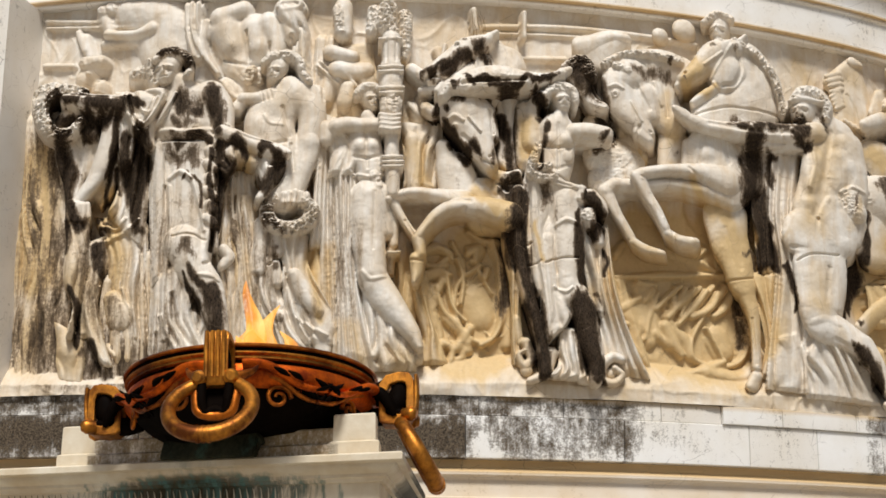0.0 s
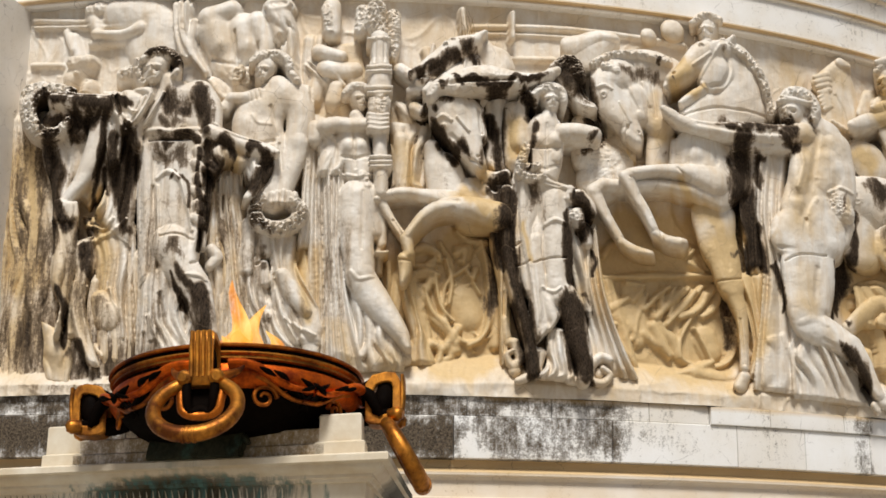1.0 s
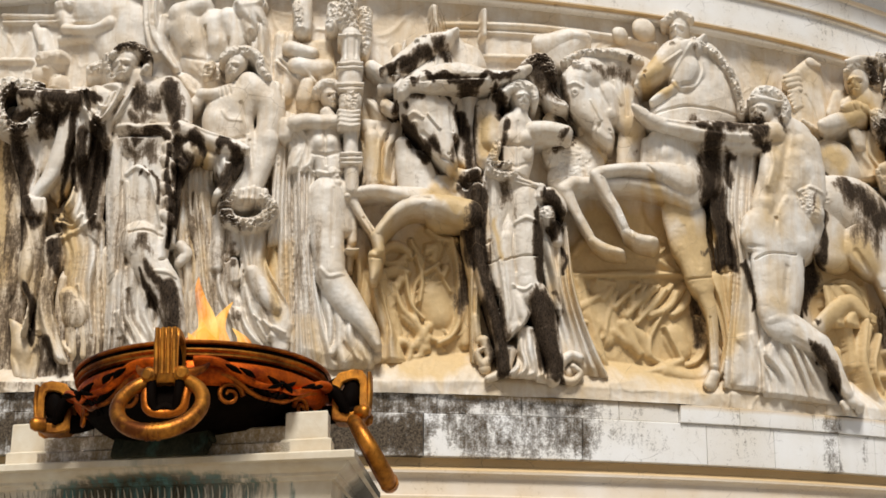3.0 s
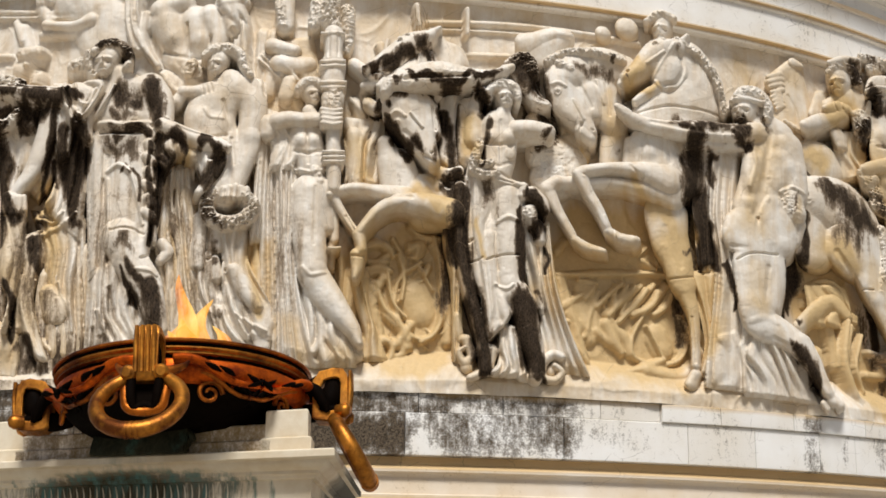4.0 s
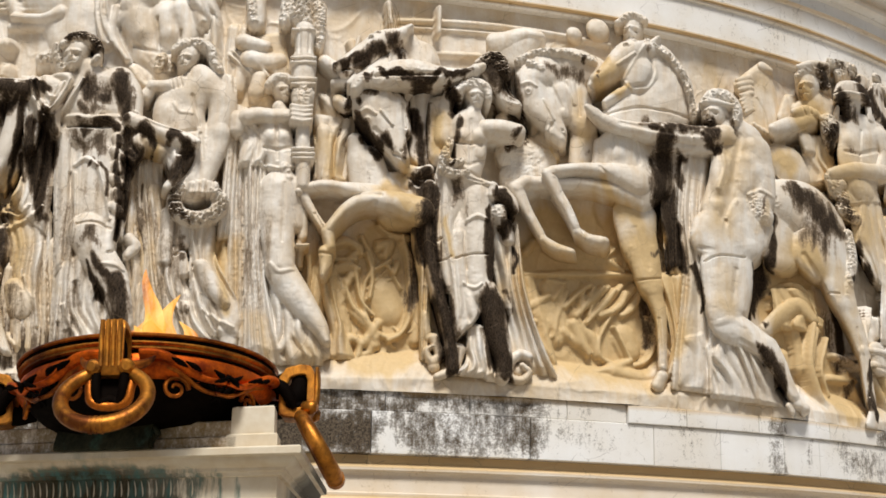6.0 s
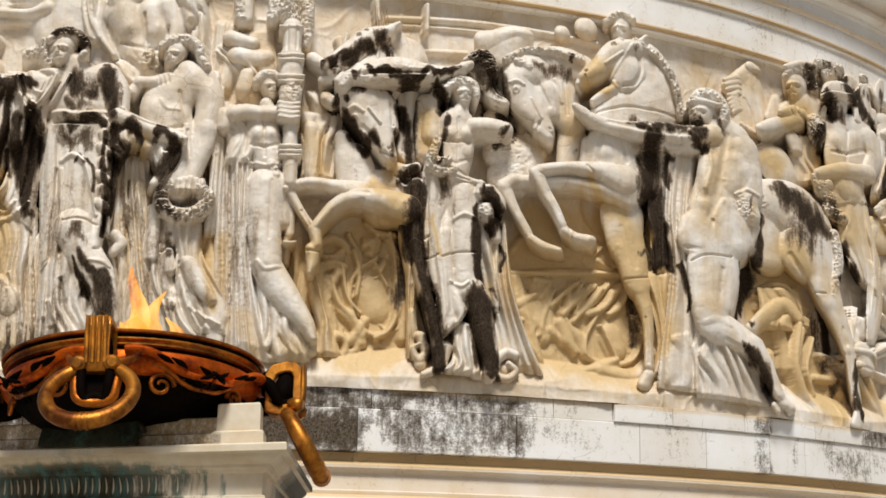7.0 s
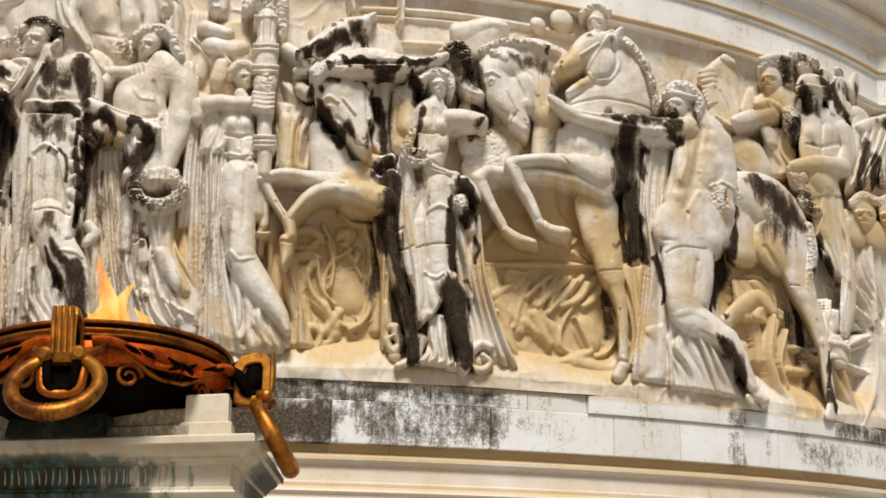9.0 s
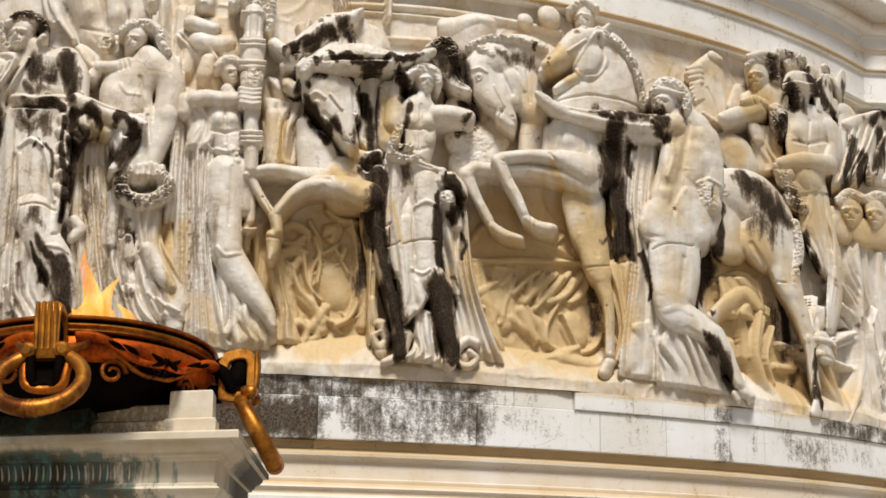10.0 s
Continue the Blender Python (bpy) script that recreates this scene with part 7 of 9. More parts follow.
    limb((3.739, 5.555, 0.175), (3.820, 5.302, 0.175), d=-0.03, h=0.12),
    ridge((3.393, 5.631, 0.026), (3.330, 5.363, 0.025), h=-0.015),
    ridge((3.595, 5.632, 0.026), (3.635, 5.402, 0.031), h=-0.02),
    ridge((3.418, 5.465, 0.102), h=0.03),
    limb((3.614, 5.239, 0.132), (3.329, 5.286, 0.078), (3.024, 5.270, 0.056), (2.796, 5.220, 0.055), d=0.14, h=0.10),
    limb((2.754, 5.186, 0.060), (2.816, 5.056, 0.051), (2.921, 4.892, 0.047), (2.994, 4.749, 0.042), d=0.16, h=0.09),
    limb((3.015, 4.704, 0.047), (3.112, 4.653, 0.051), (3.243, 4.637, 0.056), d=0.15, h=0.09),
    limb((3.276, 4.651, 0.038), d=0.15, h=0.08),
    limb((3.639, 5.110, 0.122), (3.298, 5.152, 0.073), (3.022, 5.161, 0.060), (2.753, 5.123, 0.059), d=0.06, h=0.10),
    limb((2.542, 5.121, 0.063), (2.448, 5.062, 0.059), d=0.07, h=0.09),
    limb((2.753, 5.130, 0.064), (2.568, 5.126, 0.059), d=0.06, h=0.09),
    limb((2.464, 5.032, 0.055), (2.551, 4.855, 0.046), (2.669, 4.666, 0.042), d=0.08, h=0.08),
    limb((2.695, 4.619, 0.042), (2.800, 4.564, 0.046), (2.959, 4.538, 0.034), d=0.08, h=0.08),
    ridge((2.806, 5.175, 0.020), (3.078, 5.220, 0.025), (3.356, 5.222, 0.025), h=-0.025),
    ridge((3.245, 5.301, 0.020), (3.344, 5.210, 0.020), h=-0.018),
    ridge((2.869, 5.030, 0.015), (2.974, 4.839, 0.015), h=-0.02),
    ridge((3.059, 4.732, 0.015), (3.089, 4.615, 0.015), h=-0.015),
    ridge((2.806, 5.160, 0.025), h=0.015),
    ridge((3.521, 5.000, 0.030), (3.184, 5.038, 0.030), (2.966, 5.065, 0.030), h=0.01),
    limb((3.576, 4.967, 0.192), (3.599, 4.763, 0.171), (3.668, 4.540, 0.141), (3.731, 4.342, 0.121), d=-0.06, h=0.12),
    limb((3.758, 4.269, 0.086), (3.816, 4.072, 0.060), (3.831, 3.823, 0.047), (3.824, 3.623, 0.047), d=-0.05, h=0.10),
    limb((3.822, 3.548, 0.056), (3.773, 3.461, 0.064), d=-0.04, h=0.09),
    ridge((3.573, 4.827, 0.040), (3.708, 4.486, 0.040), h=-0.012),
    ridge((3.504, 4.365, 0.015), (3.734, 4.388, 0.015), (3.941, 4.450, 0.015), h=-0.02),
    ridge((3.804, 4.044, 0.020), (3.826, 3.650, 0.020), h=-0.018),
    limb((3.935, 4.300, 0.052), (3.985, 4.049, 0.048), d=-0.10, h=0.08),
], soot_shade=[
    stain((3.864, 5.707, 0.094), (3.854, 5.388, 0.103), (3.815, 5.121, 0.072), s=1.2),
    stain((3.146, 6.003, 0.046), (3.134, 5.922, 0.041), s=1.3),
    stain((3.233, 6.147, 0.031), s=0.7),
    stain((3.769, 6.529, 0.042), s=0.5),
    stain((3.771, 4.652, 0.041), s=0.6),
    stain((3.746, 5.770, 0.083), s=0.8),
], ochre=[
    stain((3.298, 5.168, 0.070), (3.631, 4.846, 0.152), (3.680, 4.545, 0.131), s=0.9),
    stain((3.378, 6.230, 0.093), (3.232, 6.102, 0.072), (3.489, 6.059, 0.062), s=1.0),
    stain((3.095, 4.663, 0.069), (2.747, 4.581, 0.068), s=0.7),
    stain((3.803, 3.854, 0.060), s=0.4),
    stain((3.130, 5.072, 0.100), s=0.6),
], facing=(-0.202, -0.979), lean=0.848, seed=16)

relief("carved_figure", "muscular white marble relief man seen from behind", "statue", [
    drape([(3.832, 5.708), (3.845, 5.176), (3.863, 4.811), (3.881, 4.476)], [(4.140, 5.753), (4.150, 5.216), (4.136, 4.843), (4.122, 4.501)], d=-0.06, h=0.09, n=3, amp=0.077),
    drape([(3.822, 4.479), (3.870, 4.150), (3.919, 3.850), (3.850, 3.543)], [(4.153, 4.514), (4.140, 4.176), (4.158, 3.870), (4.054, 3.508)], d=-0.10, h=0.08, n=3, amp=0.07),
    drape([(4.026, 5.669), (3.990, 5.025), (4.058, 4.408), (3.905, 3.436)], [(4.402, 5.617), (4.309, 4.960), (4.364, 4.337), (4.354, 3.418)], d=-0.02, h=0.10, n=4, amp=0.07),
    drape([(4.371, 4.072), (4.310, 3.812), (4.332, 3.612), (4.322, 3.386)], [(4.768, 4.008), (4.922, 3.765), (5.079, 3.521), (5.209, 3.367)], d=0.02, h=0.10, n=6, amp=0.062),
    drape([(4.069, 3.899), (4.032, 3.694), (3.993, 3.442)], [(4.285, 3.969), (4.367, 3.722), (4.385, 3.421)], d=-0.02, h=0.08, n=2, amp=0.062),
    limb((4.701, 5.853, 0.173), (4.836, 5.805, 0.185), d=0.14, h=0.12),
    limb((4.756, 5.604, 0.248), (4.673, 5.322, 0.230), (4.574, 5.068, 0.222), d=0.12, h=0.14),
    limb((4.972, 5.736, 0.142), (5.031, 5.538, 0.131), d=0.14, h=0.12),
    limb((5.035, 5.480, 0.120), (5.053, 5.320, 0.103), (5.034, 5.236, 0.087), d=0.16, h=0.11),
    limb((4.961, 5.194, 0.119), (5.026, 5.108, 0.097), d=0.18, h=0.10, curl=0.012),
    ridge((4.852, 5.257, 0.027), (4.981, 5.320, 0.027), (5.136, 5.289, 0.027), h=0.02),
    limb((5.069, 5.025, 0.065), (4.988, 4.853, 0.059), d=0.08, h=0.08),
    limb((4.975, 4.990, 0.059), (4.882, 4.817, 0.048), d=0.06, h=0.08),
    ridge((4.766, 5.814, 0.043), (4.679, 5.446, 0.048), (4.544, 4.999, 0.047), h=-0.025),
    ridge((4.526, 5.719, 0.032), (4.581, 5.484, 0.032), (4.504, 5.259, 0.032), h=0.02),
    ridge((4.570, 5.506, 0.117), (4.520, 5.285, 0.095), h=0.034),
    ridge((4.858, 5.576, 0.119), (4.812, 5.353, 0.108), h=0.034),
    ridge((4.869, 5.804, 0.054), (4.963, 5.600, 0.054), h=-0.014),
    ridge((4.699, 5.180, 0.037), (4.611, 5.035, 0.037), h=0.015),
    ridge((4.524, 5.681, 0.086), (4.462, 5.466, 0.085), (4.490, 5.230, 0.074), h=0.022),
    ridge((4.901, 5.743, 0.087), (4.966, 5.546, 0.087), (4.840, 5.282, 0.075), h=0.022),
    ridge((4.485, 5.123, 0.074), h=0.015),
    ridge((4.778, 5.149, 0.080), h=0.018),
    ridge((4.707, 5.342, 0.048), (4.610, 5.008, 0.048), h=-0.015),
    ridge((4.809, 5.331, 0.054), (4.888, 5.154, 0.054), h=-0.012),
    limb((4.612, 5.789, 0.092), (4.334, 5.733, 0.090), (4.050, 5.720, 0.089), (3.775, 5.689, 0.083), (3.482, 5.689, 0.067), (3.283, 5.734, 0.056), d=0.24, h=0.09),
    limb((3.227, 5.762, 0.051), (3.155, 5.804, 0.036), d=0.27, h=0.07),
    ridge((3.188, 5.855, 0.015), (3.133, 5.879, 0.015), h=0.02),
    ridge((3.228, 5.882, 0.020), (3.190, 5.919, 0.020), h=0.03),
    ridge((3.481, 5.706, 0.026), (3.894, 5.691, 0.031), (4.331, 5.726, 0.032), h=-0.02),
    drape([(3.776, 5.747), (3.833, 5.650), (3.800, 5.555)], [(4.600, 5.862), (4.561, 5.736), (4.522, 5.611)], d=0.20, h=0.05, n=1, amp=0.031),
    limb((4.423, 4.888, 0.178), (4.387, 4.805, 0.177), d=0.14, h=0.12),
    limb((4.757, 4.983, 0.202), (4.782, 4.828, 0.170), d=0.15, h=0.12),
    ridge((4.569, 4.976, 0.026), (4.528, 4.682, 0.026), h=-0.04),
    ridge((4.256, 4.701, 0.026), (4.477, 4.675, 0.031), h=-0.02),
    limb((4.549, 4.827, 0.189), (4.510, 4.562, 0.199), (4.513, 4.356, 0.187), (4.516, 4.152, 0.166), d=0.13, h=0.13),
    limb((4.775, 4.705, 0.085), (4.760, 4.442, 0.074), (4.701, 4.202, 0.073), d=0.11, h=0.12),
    ridge((4.313, 4.578, 0.016), (4.475, 4.644, 0.016), (4.772, 4.670, 0.016), h=-0.03),
    ridge((4.665, 4.542, 0.032), (4.616, 4.225, 0.031), h=-0.02),
    limb((4.519, 4.201, 0.156), (4.549, 4.041, 0.161), (4.735, 3.969, 0.141), (4.952, 3.888, 0.116), d=0.14, h=0.13),
    limb((4.998, 3.866, 0.117), (5.129, 3.725, 0.090), (5.225, 3.580, 0.069), (5.303, 3.459, 0.059), d=0.16, h=0.11),
    limb((5.342, 3.404, 0.059), (5.463, 3.363, 0.043), d=0.16, h=0.08),
    limb((5.246, 3.367, 0.037), (5.278, 3.319, 0.032), d=0.16, h=0.06),
    limb((5.424, 3.331, 0.032), d=0.16, h=0.05),
    ridge((4.446, 4.029, 0.041), (4.608, 4.071, 0.042), (4.737, 4.033, 0.037), h=0.01),
    ridge((4.697, 3.901, 0.031), (4.927, 3.820, 0.032), h=-0.015),
    limb((5.025, 3.771, 0.053), (5.050, 3.618, 0.074), (4.975, 3.509, 0.053), d=0.00, h=0.07),
    ridge((4.205, 5.749, 0.021), (4.232, 5.635, 0.021), h=-0.02),
    limb((4.673, 5.962, 0.108), (4.737, 5.885, 0.119), d=0.14, h=0.10),
    limb((4.490, 6.029, 0.124), (4.448, 5.934, 0.090), (4.435, 5.873, 0.049), d=0.19, h=0.14),
    ridge((4.328, 5.958, 0.029), (4.425, 5.983, 0.032), (4.514, 5.990, 0.029), h=0.02324689342667979),
    ridge((4.363, 5.941, 0.029), h=-0.04068206349668964),
    ridge((4.484, 5.961, 0.029), h=-0.04068206349668964),
    ridge((4.417, 5.970, 0.019), (4.404, 5.919, 0.029), h=0.04939964853169456),
    ridge((4.385, 5.881, 0.014), (4.456, 5.892, 0.014), h=-0.02324689342667979),
    ridge((4.393, 5.862, 0.017), (4.446, 5.870, 0.017), h=0.01743517007000984),
    limb((4.361, 6.046, 0.038), (4.483, 6.144, 0.059), (4.650, 6.152, 0.065), (4.747, 6.050, 0.055), (4.728, 5.937, 0.043), d=0.24, h=0.10, curl=0.019),
    limb((4.334, 6.021, 0.021), (4.480, 6.068, 0.027), (4.694, 6.063, 0.022), d=0.30, h=0.05),
    limb((4.292, 5.990, 0.032), (4.252, 5.962, 0.021), d=0.15, h=0.05, curl=0.015),
], soot_shade=[
    stain((3.657, 5.773, 0.047), (3.895, 5.733, 0.083), (4.144, 5.792, 0.074), (4.464, 5.800, 0.086), s=1.35),
    stain((4.394, 5.691, 0.074), (4.523, 5.658, 0.053), s=1.2),
    stain((3.921, 5.609, 0.083), (3.910, 5.290, 0.093), (3.928, 4.928, 0.072), (3.975, 4.572, 0.071), s=1.45),
    stain((4.102, 5.529, 0.042), (4.074, 5.260, 0.036), s=1.0),
    stain((4.017, 4.887, 0.062), (4.064, 4.531, 0.051), s=1.3),
    stain((4.169, 4.543, 0.031), (4.270, 4.297, 0.041), (4.292, 4.096, 0.031), s=1.2),
    stain((4.669, 5.917, 0.054), (4.765, 5.796, 0.038), s=0.6),
    stain((4.995, 3.832, 0.085), (5.090, 3.687, 0.080), (5.184, 3.515, 0.064), (5.215, 3.441, 0.048), s=1.45),
    stain((4.897, 3.900, 0.042), s=0.8),
    stain((4.871, 4.627, 0.027), (4.876, 4.469, 0.027), s=1.0),
    stain((5.011, 5.235, 0.043), (4.967, 5.093, 0.032), s=0.5),
    stain((4.224, 4.395, 0.026), s=0.8),
    stain((5.085, 3.609, 0.032), s=0.8),
    stain((3.921, 5.083, 0.123), s=0.6),
], ochre=[
    stain((4.725, 5.686, 0.237), (4.653, 5.349, 0.245), (4.492, 5.005, 0.231), s=0.65),
    stain((4.534, 4.538, 0.157), (4.578, 4.129, 0.135), s=0.5),
    stain((3.987, 4.070, 0.121), (4.006, 3.772, 0.101), s=0.7),
    stain((4.732, 3.939, 0.105), s=0.5),
    stain((5.040, 5.136, 0.076), (4.991, 4.914, 0.065), s=0.6),
    stain((4.229, 4.814, 0.052), s=0.5),
], facing=(-0.254, -0.967), lean=0.769, seed=17)

relief("carved_horse", "marble relief horse seen from the rear, dark stain on its rump", "statue", [
    limb((5.203, 5.422, 0.131), (5.236, 5.139, 0.174), (5.237, 4.810, 0.184), d=-0.05, h=0.12),
    limb((5.374, 5.336, 0.220), (5.606, 5.293, 0.267), (5.817, 5.133, 0.258), (5.744, 4.870, 0.256), d=0.00, h=0.16),
    limb((5.915, 4.956, 0.202), (5.983, 4.688, 0.180), (6.097, 4.454, 0.135), d=0.00, h=0.14),
    limb((6.113, 4.428, 0.124), (6.240, 4.223, 0.102), (6.334, 4.014, 0.085), d=0.02, h=0.11),
    limb((6.350, 3.987, 0.074), (6.387, 3.743, 0.062), (6.431, 3.474, 0.057), d=0.04, h=0.09),
    limb((6.454, 3.410, 0.062), (6.409, 3.308, 0.074), d=0.05, h=0.09),
    ridge((6.016, 4.512, 0.017), (5.685, 4.508, 0.017), (5.370, 4.438, 0.016), h=-0.02),
    ridge((5.543, 4.826, 0.044), (5.770, 4.586, 0.039), (5.959, 4.284, 0.033), h=-0.03),
    ridge((6.259, 4.214, 0.023), (6.344, 3.894, 0.023), (6.393, 3.572, 0.023), h=-0.02),
    limb((5.128, 5.354, 0.076), (5.221, 5.287, 0.066), d=0.03, h=0.08, curl=0.02),
    limb((6.215, 5.142, 0.052), (6.252, 4.893, 0.057), (6.182, 4.657, 0.051), (6.136, 4.510, 0.040), d=0.06, h=0.08, curl=0.02),
    limb((6.352, 4.013, 0.051), d=0.06, h=0.07),
    limb((5.005, 4.101, 0.064), (5.212, 4.259, 0.075), (5.441, 4.370, 0.071), (5.629, 4.257, 0.055), d=-0.13, h=0.09),
    drape([(5.077, 4.507), (5.104, 4.294), (5.047, 4.125)], [(5.643, 4.556), (5.673, 4.366), (5.622, 4.139)], d=-0.18, h=0.07, n=3, amp=0.042),
], soot_shade=[
    stain((5.457, 5.456, 0.122), (5.689, 5.329, 0.179), (5.954, 5.179, 0.147), s=1.15),
    stain((5.754, 5.033, 0.223), s=0.45),
    stain((4.903, 4.526, 0.064), (4.929, 4.265, 0.085), (4.958, 4.111, 0.053), s=1.4),
    stain((5.030, 4.703, 0.064), (5.130, 4.879, 0.054), (5.179, 5.159, 0.043), s=1.2),
    stain((5.171, 5.322, 0.044), s=0.7),
    stain((6.418, 3.908, 0.028), (6.412, 3.578, 0.034), (6.488, 3.368, 0.034), s=1.1),
    stain((6.245, 4.664, 0.046), s=1.0),
], ochre=[
    stain((5.302, 4.585, 0.162), (5.441, 4.334, 0.163), (5.206, 4.091, 0.128), s=1.0),
    stain((5.543, 4.838, 0.220), (5.776, 4.708, 0.189), s=0.9),
    stain((6.030, 4.747, 0.147), (6.176, 4.323, 0.102), s=0.6),
], facing=(-0.29, -0.957), lean=0.7, seed=19)

relief("carved_figure", "helmeted marble relief warrior with a dark stained face", "statue", [
    drape([(6.207, 5.468), (6.281, 5.220), (6.358, 5.003), (6.531, 4.801)], [(6.796, 5.612), (6.871, 5.269), (6.984, 4.993), (6.967, 4.579)], d=-0.04, h=0.10, n=4, amp=0.056),
    drape([(6.715, 4.996), (6.726, 4.765), (6.667, 4.411), (6.643, 4.123)], [(7.000, 4.927), (7.000, 4.692), (6.930, 4.391), (6.774, 4.140)], d=0.00, h=0.07, n=4, amp=0.042),
    drape([(6.179, 5.713), (6.167, 5.536), (6.141, 5.416)], [(6.709, 5.792), (6.770, 5.655), (6.804, 5.573)], d=0.00, h=0.10, n=3, amp=0.028),
    limb((6.403, 6.249, 0.177), (6.702, 6.301, 0.180), d=0.03, h=0.12),
    limb((6.488, 6.095, 0.213), (6.453, 5.880, 0.194), (6.457, 5.675, 0.158), d=0.04, h=0.14),
    ridge((6.319, 6.108, 0.094), h=0.03),
    ridge((6.696, 6.205, 0.102), h=0.03),
    ridge((6.519, 6.242, 0.024), (6.442, 5.723, 0.023), h=-0.02),
    ridge((6.245, 5.974, 0.029), (6.481, 5.990, 0.030), (6.790, 6.107, 0.030), h=-0.025),
    ridge((6.300, 5.840, 0.023), (6.673, 5.919, 0.024), h=-0.015),
    limb((6.910, 6.275, 0.103), (6.980, 6.091, 0.091), (6.880, 5.924, 0.078), d=0.08, h=0.11),
    limb((6.856, 5.875, 0.078), (6.469, 5.815, 0.077), (6.185, 5.745, 0.064), (6.022, 5.688, 0.052), d=0.16, h=0.09),
    limb((5.958, 5.645, 0.046), (6.041, 5.587, 0.057), (6.159, 5.628, 0.046), d=0.14, h=0.07, curl=0.02),
    limb((6.037, 5.545, 0.069), (6.167, 5.501, 0.069), d=0.08, h=0.08, curl=0.03),
    limb((6.415, 6.407, 0.083), (6.457, 6.327, 0.101), d=0.06, h=0.10),
    limb((6.348, 6.525, 0.111), (6.319, 6.439, 0.081), (6.309, 6.384, 0.044), d=0.10, h=0.12),
    ridge((6.193, 6.449, 0.026), (6.307, 6.484, 0.029), (6.412, 6.502, 0.026), h=0.02087058549697976),
    ridge((6.235, 6.438, 0.026), h=-0.03652352461971458),
    ridge((6.377, 6.472, 0.026), h=-0.03652352461971458),
    ridge((6.302, 6.473, 0.017), (6.292, 6.426, 0.026), h=0.04434999418108199),
    ridge((6.260, 6.387, 0.013), (6.343, 6.407, 0.013), h=-0.02087058549697976),
    ridge((6.269, 6.371, 0.016), (6.331, 6.386, 0.016), h=0.01565293912273482),
    limb((6.165, 6.518, 0.041), (6.291, 6.608, 0.071), (6.514, 6.652, 0.078), (6.630, 6.610, 0.048), d=0.20, h=0.10),
    limb((6.127, 6.461, 0.023), (6.335, 6.547, 0.024), (6.609, 6.580, 0.024), d=0.30, h=0.05),
    limb((6.651, 6.672, 0.054), (6.703, 6.551, 0.054), (6.712, 6.413, 0.042), d=0.08, h=0.09),
    limb((6.159, 5.393, 0.080), (6.338, 5.339, 0.069), d=0.05, h=0.08, curl=0.02),
    limb((6.932, 5.361, 0.054), (6.865, 5.201, 0.048), d=-0.05, h=0.07),
    limb((6.570, 4.050, 0.092), (6.606, 3.898, 0.098), d=-0.02, h=0.11),
    ridge((6.530, 3.889, 0.029), (6.703, 3.870, 0.029), h=-0.02),
    limb((6.427, 4.024, 0.029), (6.716, 4.032, 0.029), (6.793, 4.002, 0.023), d=0.06, h=0.06),
], soot_shade=[
    stain((6.282, 6.525, 0.095), (6.300, 6.380, 0.083), s=1.45),
    stain((6.626, 6.609, 0.042), s=0.8),
    stain((6.543, 6.832, 0.072), (6.631, 6.671, 0.072), (6.720, 6.511, 0.042), s=1.4),
    stain((6.362, 5.022, 0.069), (6.341, 4.735, 0.092), (6.363, 4.401, 0.080), s=1.5),
    stain((6.536, 4.823, 0.070), (6.616, 4.607, 0.046), s=1.4),
    stain((6.161, 5.416, 0.080), (6.336, 5.304, 0.093), s=0.5),
    stain((6.342, 4.120, 0.034), (6.422, 3.964, 0.029), s=1.2),
    stain((6.027, 6.083, 0.069), s=0.9),
    stain((6.433, 5.995, 0.059), s=0.4),
    stain((6.852, 5.609, 0.048), (6.954, 5.571, 0.048), s=1.0),
], ochre=[

], facing=(-0.337, -0.942), lean=0.584, seed=21)

relief("carved_figure", "ochre-brown relief head in a cap with an arm below", "statue", [
    limb((5.353, 5.754, 0.166), (5.441, 5.657, 0.156), d=-0.08, h=0.13),
    drape([(5.562, 6.056), (5.589, 5.801), (5.658, 5.584)], [(6.072, 6.163), (6.055, 5.894), (6.085, 5.665)], d=-0.10, h=0.08, n=4, amp=0.049),
    drape([(5.095, 5.893), (5.140, 5.731), (5.231, 5.606)], [(5.362, 6.003), (5.316, 5.821), (5.347, 5.656)], d=-0.15, h=0.06, n=2, amp=0.042),
    limb((5.616, 6.289, 0.102), (5.890, 6.427, 0.139), (5.997, 6.333, 0.128), d=-0.02, h=0.12),
    limb((5.460, 6.387, 0.079), (5.373, 6.194, 0.078), d=-0.08, h=0.09),
    limb((5.230, 6.006, 0.061), (5.449, 6.097, 0.073), (5.736, 6.204, 0.069), d=0.08, h=0.10),
    limb((5.518, 6.216, 0.045), (5.700, 6.279, 0.057), (5.799, 6.266, 0.040), d=0.12, h=0.08),
    ridge((5.618, 6.290, 0.017), (5.664, 6.225, 0.017), h=-0.02),
    ridge((5.718, 6.324, 0.017), (5.747, 6.250, 0.017), h=-0.02),
    limb((5.643, 6.024, 0.068), (5.695, 5.920, 0.057), d=0.00, h=0.08),
    limb((5.732, 6.592, 0.118), (5.697, 6.499, 0.085), (5.686, 6.441, 0.047), d=0.05, h=0.13),
    ridge((5.571, 6.513, 0.027), (5.680, 6.546, 0.030), (5.781, 6.562, 0.028), h=0.022100894378311232),
    ridge((5.611, 6.500, 0.027), h=-0.03867656516204466),
    ridge((5.747, 6.531, 0.028), h=-0.03867656516204466),
    ridge((5.674, 6.534, 0.018), (5.663, 6.484, 0.027), h=0.04696440055391137),
    ridge((5.635, 6.444, 0.014), (5.715, 6.462, 0.014), h=-0.022100894378311232),
    ridge((5.644, 6.426, 0.016), (5.704, 6.440, 0.017), h=0.016575670783733426),
